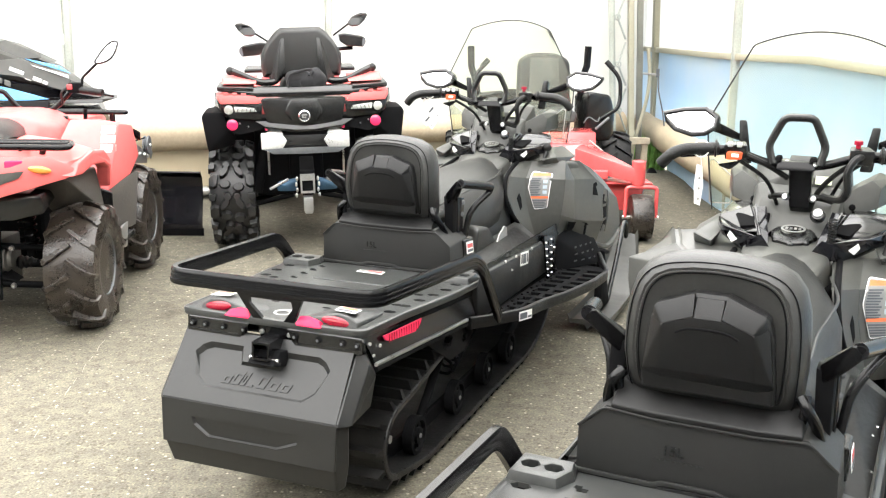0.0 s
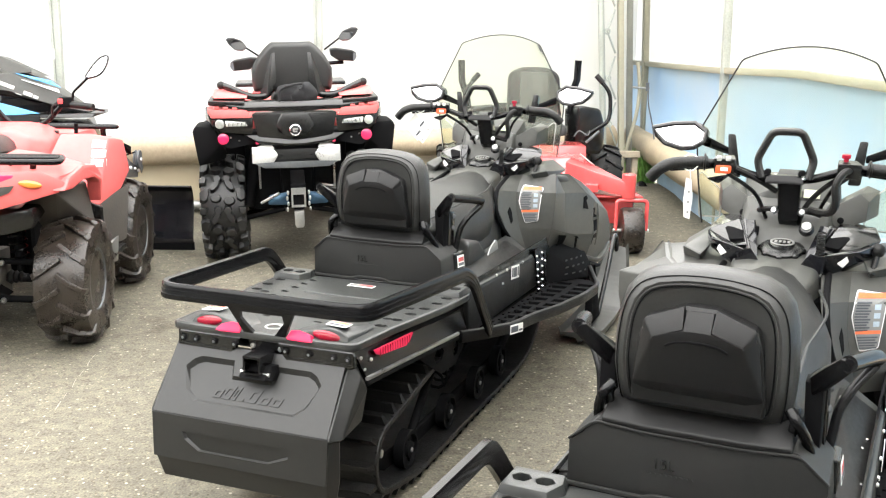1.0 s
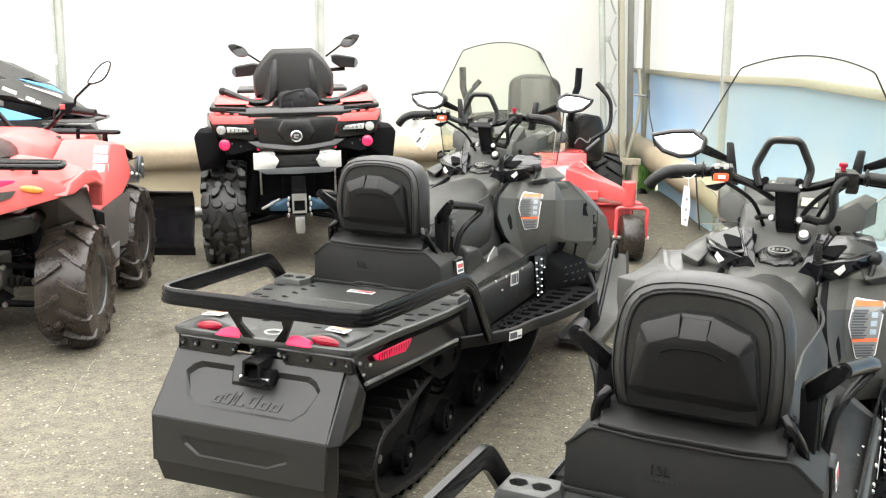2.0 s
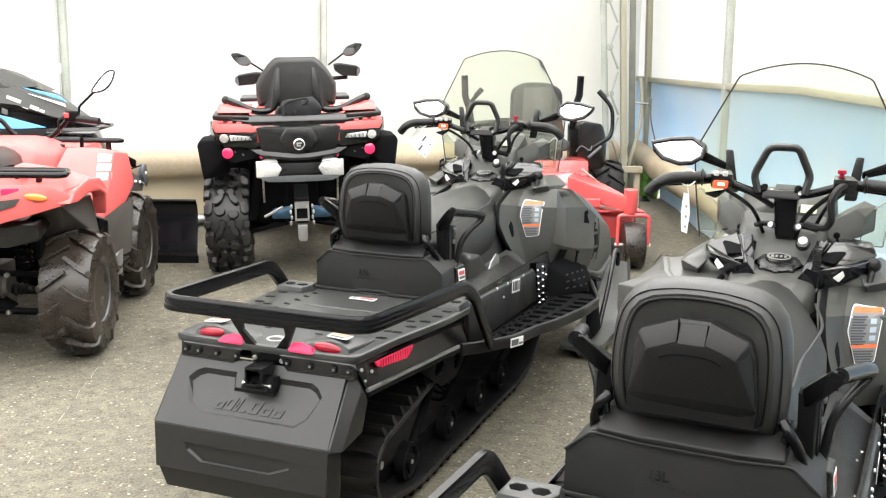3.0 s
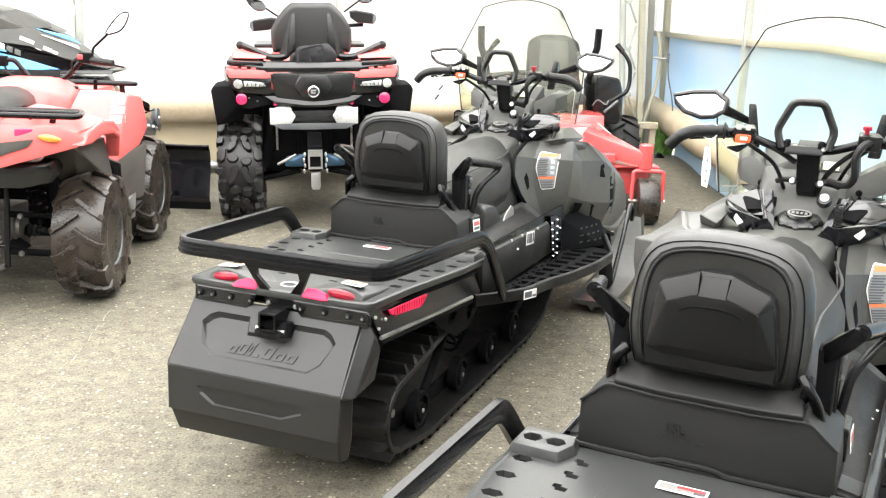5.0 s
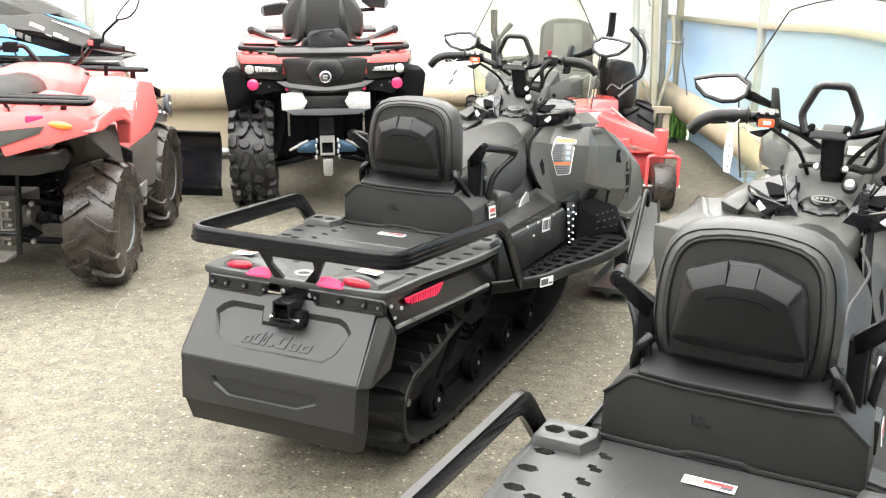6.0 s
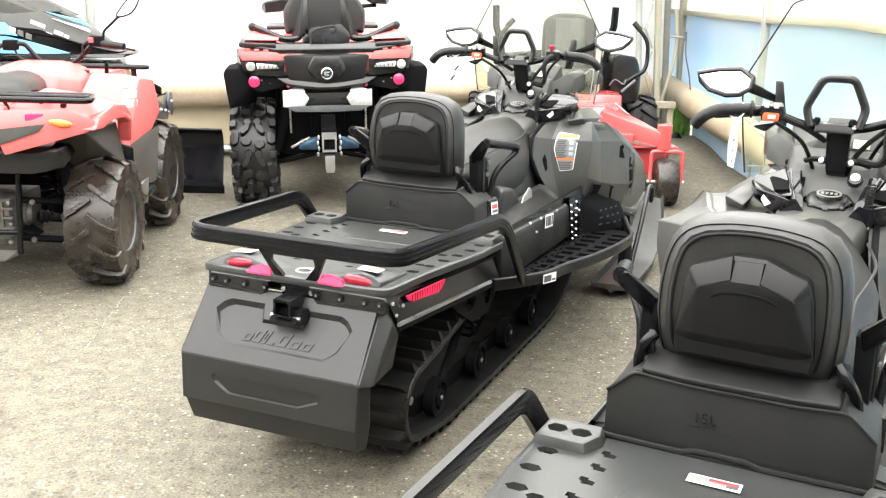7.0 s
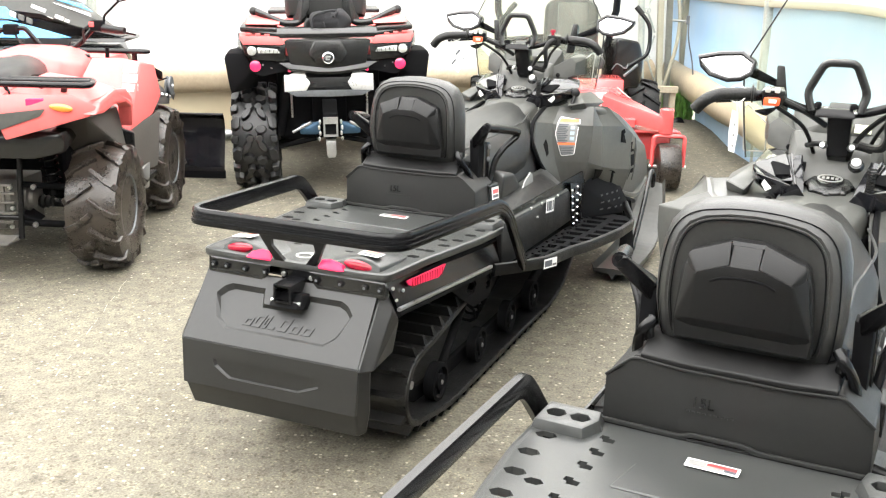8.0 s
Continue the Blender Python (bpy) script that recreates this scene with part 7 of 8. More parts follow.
def make_quad():
    Q = thing("quad_bike", "red quad bike with mud-stained tyres and black steel racks", "quad bike", "parked four-wheelers")
    for s in (-1, 1):
        wheel(Q, (s * 0.50, 0.0, 0.31), 0.31, 0.25, 0.155, "bar", TYRE, DARKPIPE, s)
        wheel(Q, (s * 0.47, 1.17, 0.31), 0.31, 0.20, 0.155, "bar", TYRE, DARKPIPE, s)
        # rear fender: top band round the wheel arch
        arc = [(-0.40, 0.81), (-0.33, 0.86), (-0.10, 0.885), (0.10, 0.862), (0.20, 0.80), (0.262, 0.665), (0.235, 0.655), (0.165, 0.765), (0.08, 0.80), (-0.12, 0.815), (-0.28, 0.80)]
        part("fender_rim", bevelled(plate(arc, (), 0.07, lambda y, z, d: (s * (0.53 + d - 0.02 * (z < 0.7)), y, z)), 0.014, 2, 0.5), RED, Q, "red wheel arch", smooth=False)
        part("rear_fender", hull(mir([(0.595, -0.36, 0.865), (0.60, -0.05, 0.885), (0.57, 0.16, 0.82), (0.20, -0.40, 0.90), (0.20, 0.15, 0.93), (0.45, -0.05, 0.93), (0.2, -0.35, 0.82), (0.5, 0.1, 0.84), (0.54, -0.37, 0.82)], s), 0.025, 3), RED, Q, "red rear fender", smooth=True)
        part("tail_panel", hull(mir([(0.60, -0.37, 0.845), (0.57, -0.385, 0.80), (0.22, -0.46, 0.70), (0.20, -0.47, 0.76), (0.20, -0.44, 0.90), (0.50, -0.40, 0.90), (0.40, -0.3, 0.85), (0.2, -0.3, 0.72), (0.5, -0.3, 0.8)], s), 0.012, 2), RED, Q, smooth=True)
        part("lamp_recess", hull(mir([(0.20, -0.475, 0.82), (0.40, -0.434, 0.842), (0.37, -0.438, 0.805), (0.20, -0.478, 0.745), (0.25, -0.45, 0.78)], s), 0.004), PANEL, Q, "charcoal lamp trim")
        part("tail_lamp", moved(ball((0, 0, 0), 0.05, 16, (1.0, 0.22, 0.34)), pose(s * 0.455, -0.418, 0.842, 0, 8 * s, 8 * s)), ORANGE, Q, "amber rear lamp", smooth=True)
        part("inner_arch", hull(mir([(0.34, -0.30, 0.80), (0.34, 0.22, 0.80), (0.52, -0.28, 0.78), (0.52, 0.20, 0.76), (0.34, 0.28, 0.40), (0.54, 0.27, 0.52), (0.34, 0.24, 0.60)], s), 0.01), DUSTY, Q)
        part("mud_shield", hull(mir([(0.35, 0.25, 0.70), (0.58, 0.26, 0.62), (0.58, 0.27, 0.34), (0.35, 0.27, 0.34), (0.56, 0.31, 0.62), (0.35, 0.31, 0.7), (0.56, 0.31, 0.34)], s), 0.008), BLACK, Q)
        part("foot_board", hull(mir([(0.28, 0.28, 0.32), (0.60, 0.28, 0.33), (0.60, 0.62, 0.33), (0.28, 0.75, 0.32), (0.6, 0.60, 0.36), (0.60, 0.30, 0.36), (0.28, 0.4, 0.36)], s), 0.008), BLACK, Q)
        part("heel_guard", hull(mir([(0.575, 0.30, 0.42), (0.60, 0.30, 0.42), (0.60, 0.46, 0.44), (0.58, 0.36, 0.30), (0.60, 0.42, 0.30)], s), 0.008), GREYM, Q, "scuffed grey foot guard", smooth=True)
        # front body panel with stickers
        fpan = part("front_panel", hull(mir([(0.28, 0.42, 0.86), (0.30, 0.55, 0.955), (0.44, 0.60, 0.952), (0.535, 0.62, 0.93), (0.56, 0.80, 0.90), (0.575, 0.86, 0.72), (0.56, 0.72, 0.64), (0.52, 0.40, 0.60), (0.45, 0.35, 0.66), (0.30, 1.0, 0.90), (0.5, 1.0, 0.88), (0.3, 0.8, 0.6)], s), 0.012, 2), RED, Q, "red front side panel", smooth=True)
        red_tree = BVHTree.FromPolygons([v.co[:] for v in fpan.data.vertices], [p.vertices[:] for p in fpan.data.polygons])
        part("front_fender", hull(mir([(0.30, 0.80, 0.90), (0.54, 0.82, 0.89), (0.42, 1.40, 0.80), (0.30, 1.55, 0.84), (0.44, 1.2, 0.85), (0.55, 0.86, 0.72), (0.3, 1.5, 0.7)], s), 0.02, 2), RED, Q, "red front fender", smooth=True)
        part("front_shield", hull(mir([(0.50, 0.38, 0.60), (0.58, 0.74, 0.655), (0.58, 0.80, 0.64), (0.56, 0.78, 0.34), (0.50, 0.44, 0.36), (0.45, 0.5, 0.36), (0.5, 0.9, 0.6)], s), 0.010), DUSTY, Q, smooth=True)
        part("turn_lamp", hull(mir([(0.552, 0.93, 0.835), (0.568, 0.95, 0.84), (0.568, 0.96, 0.80), (0.552, 0.95, 0.79), (0.545, 0.96, 0.82)], s), 0.006), ORANGE, Q)
        part("lamp_stalk", hull(mir([(0.52, 0.90, 0.88), (0.58, 0.90, 0.85), (0.58, 0.90, 0.80), (0.54, 0.95, 0.80), (0.52, 0.95, 0.86)], s), 0.006), DARK, Q)
        part("shock", tube(mir([(0.255, -0.02, 0.36), (0.225, -0.02, 0.74)], s), 0.022), DARK, Q, smooth=True)
        hel = [Vector((s * (0.255 - 0.03 * i / 90) + 0.038 * math.cos(i * 0.55), -0.02 + 0.038 * math.sin(i * 0.55), 0.40 + 0.28 * i / 90)) for i in range(91)]
        part("spring", sweep(hel, circle(0.007, 6)), SATIN, Q, "black coil spring", smooth=True)
        part("lower_arm", tube(mir([(0.12, -0.10, 0.24), (0.38, -0.06, 0.22)], s), 0.017), DARK, Q, smooth=True)
        part("upper_arm", tube(mir([(0.12, -0.08, 0.42), (0.38, -0.04, 0.40)], s), 0.015), DARK, Q, smooth=True)
        part("drive_shaft", tube(mir([(0.10, 0.0, 0.32), (0.40, 0.0, 0.31)], s), 0.02), DARK, Q, smooth=True)
        part("boot", lathe([(0.018, 0.0)] + [(0.040 - 0.004 * (k % 2) * 2 - 0.002 * k, 0.012 * k) for k in range(1, 8)] + [(0.018, 0.10)], 16, Matrix.Translation((s * 0.17, 0.0, 0.32)) @ (Matrix.Identity(4) if s > 0 else Matrix.Rotation(math.pi, 4, "Z"))), RUBBER, Q, smooth=True)
        add_bolt(Q, (s * 0.20, -0.13, 0.42), (0, -1, 0), 0.014, 0.012)
        add_bolt(Q, (s * 0.20, -0.14, 0.24), (0, -1, 0), 0.014, 0.012)
    case = part("gear_case", hull(sym([(0.13, -0.10, 0.45), (0.13, -0.10, 0.21), (0.10, -0.16, 0.43), (0.10, -0.16, 0.22), (0.14, 0.16, 0.44), (0.14, 0.16, 0.20)]), 0.012, 2), CASTD, Q, "dusty cast metal gear case", smooth=True)
    for z, w in ((0.435, 0.23), (0.395, 0.25), (0.350, 0.24), (0.300, 0.25), (0.255, 0.22)):
        part("gear_rib", box((0.0, -0.165, z), (w, 0.024, 0.012), 0.003), CASTD, case)
    for x in (-0.07, 0.0, 0.07):
        part("gear_rib", box((x, -0.162, 0.33), (0.012, 0.020, 0.20), 0.003), CASTD, case)
    for x, z in ((0.105, 0.425), (0.110, 0.325), (0.100, 0.235), (-0.105, 0.425), (-0.1, 0.235)):
        add_bolt(case, (x, -0.168, z), (0, -1, 0), 0.011, 0.012)
    for s in (-1, 1):
        part("axle_flange", lathe([(0.062, -0.012), (0.064, 0.004), (0.050, 0.012), (0.046, 0.030), (0.030, 0.036)], 20, Matrix.Translation((s * 0.140, -0.03, 0.345)) @ (Matrix.Identity(4) if s > 0 else Matrix.Rotation(math.pi, 4, "Z"))), CASTD, case, smooth=True)
        part("frame_tube", tube([(0.0, -0.27, 0.602), (s * 0.10, -0.265, 0.600), (s * 0.190, -0.24, 0.600), (s * 0.186, -0.24, 0.55), (s * 0.168, -0.24, 0.20)], 0.014, bend=0.035), SATIN, Q, smooth=True)
        part("frame_stay", tube([(s * 0.190, -0.24, 0.590), (s * 0.25, -0.20, 0.66), (s * 0.27, -0.12, 0.72)], 0.012, bend=0.03), SATIN, Q, smooth=True)
        part("arm_bracket", hull(mir([(0.10, -0.12, 0.30), (0.16, -0.12, 0.26), (0.21, -0.10, 0.25), (0.21, -0.02, 0.25), (0.12, 0.0, 0.30), (0.14, -0.06, 0.22)], s), 0.006), DARK, Q)
    part("frame_cross", tube([(-0.172, -0.24, 0.30), (0.172, -0.24, 0.30)], 0.012), SATIN, Q, smooth=True)
    part("tow_plate", hull([(-0.16, -0.235, 0.215), (0.16, -0.235, 0.215), (-0.13, -0.30, 0.19), (0.13, -0.30, 0.19), (-0.16, -0.23, 0.19), (0.16, -0.23, 0.19), (-0.12, -0.30, 0.175), (0.12, -0.30, 0.175)], 0.004), CASTD, Q)
    part("under_cover", hull(sym([(0.42, -0.34, 0.72), (0.42, -0.30, 0.62), (0.30, -0.36, 0.70), (0.30, -0.36, 0.60), (0.40, 0.1, 0.70), (0.25, 0.1, 0.58)]), 0.015), BLACK, Q, smooth=True)
    part("engine", box((0, 0.6, 0.42), (0.44, 0.7, 0.36), 0.04), DARK, Q)
    # tail centre
    tail = part("tail_centre", hull(sym([(0.22, -0.47, 0.77), (0.22, -0.44, 0.90), (0.22, -0.2, 0.93), (0.2, -0.3, 0.74)]), 0.02, 2), RED, Q, smooth=True)
    part("stop_lamp", hull([(0.31, -0.436, 0.850), (0.385, -0.420, 0.850), (0.385, -0.420, 0.883), (0.31, -0.436, 0.883), (0.31, -0.40, 0.85), (0.385, -0.40, 0.883)], 0.004), LENS, Q, "red reflector block")
    # rear rack
    rk = part("rear_rack", tube([(-0.56, -0.38, 0.935), (0.575, -0.38, 0.935), (0.54, -0.20, 0.935), (-0.54, -0.20, 0.935)], 0.014, 10, bend=0.05, closed=True), SATIN, Q, "black steel rear rack", smooth=True)
    part("rack_bar", tube([(-0.55, -0.29, 0.940), (0.55, -0.29, 0.940)], 0.011), SATIN, rk, smooth=True)
    for x in (-0.36, -0.12, 0.12, 0.36):
        part("rack_bar", tube([(x, -0.37, 0.925), (x, -0.21, 0.925)], 0.010), SATIN, rk, smooth=True)
    for x, y in ((0.44, -0.30), (-0.44, -0.30), (0.40, -0.21), (-0.40, -0.21)):
        part("rack_stay", tube([(x, y, 0.935), (x - 0.02, y + 0.02, 0.86)], 0.014), SATIN, rk, smooth=True)
    part("number_plate_bracket", tube([(0.20, -0.37, 0.93), (0.24, -0.37, 0.86)], 0.008), SATIN, rk, smooth=True)
    # seat, tank
    part("saddle", loft([[(0.16 * w * math.cos(radians(a)), y, z + 0.08 * math.sin(radians(a)) * (1 if a <= 180 else 0.5)) for a in range(0, 360, 24)] for y, w, z in ((-0.28, 0.7, 0.93), (-0.20, 1.1, 0.93), (0.05, 1.15, 0.925), (0.25, 0.95, 0.90), (0.42, 0.8, 0.90))]), VINYL, Q, "black saddle", smooth=True)
    part("tank", hull(sym([(0.15, 0.34, 0.86), (0.19, 0.42, 0.955), (0.26, 0.55, 0.93), (0.24, 0.75, 0.96), (0.12, 0.80, 1.0), (0.10, 0.40, 0.99), (0.3, 0.5, 0.75), (0.2, 0.8, 0.7)]), 0.03, 3), RED, Q, "red tank cover", smooth=True)
    part("steering_cover", hull(sym([(0.07, 0.74, 0.94), (0.06, 0.86, 0.985), (0.09, 0.9, 0.92), (0.05, 0.76, 0.98)]), 0.015, 2), RED, Q, smooth=True)
    part("dash_pod", hull(sym([(0.14, 0.70, 0.985), (0.12, 0.82, 1.03), (0.10, 0.69, 0.955), (0.10, 0.84, 0.96)]), 0.015), DARK, Q, smooth=True)
    # the bar is turned: one end stands nearer the centre
    part("handlebar", tube([(0.03, 0.76, 0.955), (-0.038, 0.75, 1.003), (-0.099, 0.74, 1.083), (-0.14, 0.73, 1.080), (-0.32, 0.66, 1.060)], 0.013, bend=0.03), SATIN, Q, smooth=True)
    part("control_block", box((-0.165, 0.72, 1.075), (0.07, 0.06, 0.055), 0.010), DARK, Q, smooth=True)
    part("grip", tube([(-0.21, 0.70, 1.073), (-0.33, 0.655, 1.058)], 0.019, 12), RUBBER, Q, smooth=True)
    part("cable", tube(smooth_path([(-0.15, 0.73, 1.06), (-0.13, 0.72, 1.02), (-0.08, 0.74, 0.985), (0.0, 0.78, 0.97)]), 0.006, 8), RUBBER, Q, smooth=True)
    for s in (1,):
        part("handlebar", tube(mir([(0.03, 0.76, 0.975), (0.16, 0.75, 0.985), (0.235, 0.74, 1.06), (0.270, 0.74, 1.100), (0.43, 0.70, 1.085)], s), 0.013, bend=0.04), SATIN, Q, smooth=True)
        part("grip", tube(mir([(0.315, 0.728, 1.094), (0.44, 0.698, 1.084)], s), 0.019, 12), RUBBER, Q, smooth=True)
        part("lever", tube(mir([(0.29, 0.78, 1.09), (0.36, 0.80, 1.075), (0.48, 0.76, 1.06)], s), 0.006), SATIN, Q, smooth=True)
        part("control_block", box((s * 0.285, 0.742, 1.105), (0.07, 0.06, 0.055), 0.010), DARK, Q, smooth=True)
    part("switch", box((0.262, 0.725, 1.112), (0.03, 0.03, 0.03), 0.006), REDM, Q)
    part("cable", tube(smooth_path([(0.25, 0.72, 1.11), (0.22, 0.70, 1.08), (0.21, 0.74, 1.02), (0.16, 0.78, 0.99)]), 0.006, 8), RUBBER, Q, smooth=True)
    part("mirror_stem", tube([(0.318, 0.75, 1.125), (0.322, 0.75, 1.158), (0.412, 0.732, 1.240)], 0.007, bend=0.012), SATIN, Q, smooth=True)
    ms = [(0.400, 1.240), (0.408, 1.262), (0.440, 1.310), (0.475, 1.345), (0.505, 1.352), (0.512, 1.338), (0.498, 1.290), (0.470, 1.255), (0.425, 1.238)]
    part("mirror_rim", sweep(smooth_path([(x, 0.752 + 0.40 * (z - 1.29), z) for x, z in ms], 3, True), circle(0.0058, 6), True, up=(0, 1, 0)), BLACK, Q, "thin black mirror rim", smooth=True)
    part("mirror_glass", plate(ms, (), 0.006, lambda x, z, d: (x, 0.750 + 0.40 * (z - 1.29) + d, z)), MIRROR, Q, "mirror glass")
    part("key_cap", box((0.20, 0.70, 0.945), (0.09, 0.05, 0.025), 0.01), BLACK, Q)
    part("knob", tube([(0.31, 0.80, 0.93), (0.312, 0.80, 0.985)], 0.011), DARK, Q, smooth=True)
    # front rack
    fr = part("front_rack", tube([(-0.42, 1.22, 0.922), (0.42, 1.22, 0.922), (0.40, 1.34, 0.915), (-0.40, 1.34, 0.915)], 0.013, 10, bend=0.06, closed=True), SATIN, Q, "black steel front rack", smooth=True)
    for x in (-0.28, -0.1, 0.1, 0.28):
        part("rack_bar", tube([(x, 1.22, 0.92), (x, 1.34, 0.915)], 0.010), SATIN, fr, smooth=True)
    for x in (-0.22, 0.22, 0.34):
        part("rack_stay", tube([(x, 1.23, 0.92), (x, 1.25, 0.82)], 0.016), SATIN, fr, smooth=True)
    part("hood", hull(sym([(0.28, 0.84, 0.93), (0.25, 1.4, 0.90), (0.2, 1.6, 0.8), (0.3, 1.0, 0.6), (0.28, 1.5, 0.6)]), 0.03, 2), RED, Q, smooth=True)
    # white stickers on the front panel
    def on_front(x, z, d):
        hit = red_tree.ray_cast(Vector((x, 0.0, z)), Vector((0, 1, 0)))[0]
        return (x, (hit.y if hit else 0.5) - 0.0015 - d, z)
    for k in range(3):
        z0 = 0.922 - 0.046 * k
        bm = plate(rect(0.462, z0 - 0.036, 0.524, z0), (), 0.002)
        bmesh.ops.triangulate(bm, faces=bm.faces[:])
        bmesh.ops.subdivide_edges(bm, edges=bm.edges[:], cuts=3, use_grid_fill=True)
        for v in bm.verts:
            v.co = Vector(on_front(v.co.x + 0.004 * k, v.co.y - 0.10 * (v.co.x - 0.462), v.co.z))
        st = part("sticker", bm, WHITE, Q, "white printed sticker")
        if k == 2:
            for x in (0.486, 0.502):
                part("print", box(on_front(x, z0 - 0.026, 0.002), (0.010, 0.002, 0.010), 0, (0, 0, 30)), BLUE, st)
    Q.matrix_basis = pose(-2.247, 4.863, 0, 0, 0, 2.84)
    return Q


quad = make_quad()


def make_plough():
    B = thing("snow_plough", "black curved steel plough blade with grey pulley", "plough")
    pr = [(2.02, 0.03), (2.00, 0.08), (2.035, 0.20), (2.06, 0.31), (2.045, 0.39), (2.00, 0.440)]
    pts = [Vector((0, *p)) for p in pr]
    pr = [(p.y, p.z) for p in smooth_path(pts, 4)]
    rings = [[(x, y, z) for y, z in pr] + [(x, y + 0.008, z) for y, z in reversed(pr)] for x in (-0.55, 0.70)]
    bl = part("blade", loft(rings), GLOSSB, B, "gloss black curved blade", smooth=True)
    part("blade_edge", box((0.075, 2.012, 0.030), (1.26, 0.012, 0.055), 0.003), DARK, bl)
    part("blade_lip", tube([(-0.55, 2.0, 0.439), (0.70, 2.0, 0.439)], 0.010), SATIN, bl, smooth=True)
    for x in (-0.2, 0.30):
        part("push_arm", hull([(x - 0.03, 1.99, 0.12), (x + 0.03, 1.99, 0.12), (x - 0.03, 1.99, 0.20), (x + 0.03, 1.99, 0.2), (x * 0.6 - 0.03, 1.2, 0.22), (x * 0.6 + 0.03, 1.2, 0.22), (x * 0.6, 1.2, 0.28)], 0.005), SATIN, B)
    part("pulley_plate", hull([(0.36, 1.60, 0.70), (0.372, 1.60, 0.70), (0.36, 1.62, 0.56), (0.372, 1.62, 0.56), (0.36, 1.92, 0.58), (0.372, 1.92, 0.58), (0.36, 1.90, 0.52), (0.372, 1.90, 0.52), (0.36, 1.5, 0.62), (0.372, 1.5, 0.62)], 0.005), GREYM, B, "grey steel bracket plate")
    pu = part("pulley", lathe([(0.02, -0.02), (0.058, -0.018), (0.063, -0.010), (0.050, 0.0), (0.063, 0.010), (0.058, 0.018), (0.02, 0.02)], 28, Matrix.Translation((0.385, 1.86, 0.645))), DARKPIPE, B, "dark grey pulley wheel", smooth=True)
    for y, z in ((1.86, 0.645), (1.90, 0.565), (1.82, 0.59), (1.70, 0.61)):
        add_bolt(B, (0.40 if z > 0.6 and y > 1.8 else 0.372, y, z), (1, 0, 0), 0.012, 0.012)
    part("pulley_cover", hull([(0.39, 1.88, 0.66), (0.40, 1.96, 0.58), (0.39, 1.93, 0.53), (0.40, 1.84, 0.58), (0.41, 1.88, 0.60)], 0.01), DARKPIPE, B, smooth=True)
    part("winch_rope", tube([(0.2, 1.3, 0.66), (0.385, 1.80, 0.70)], 0.005, 6), DARK, B)
    B.matrix_basis = pose(-2.247, 4.863, 0, 0, 0, 2.84)
    return B


make_plough()


# ---------------------------------------------------------------- red ride-on mower


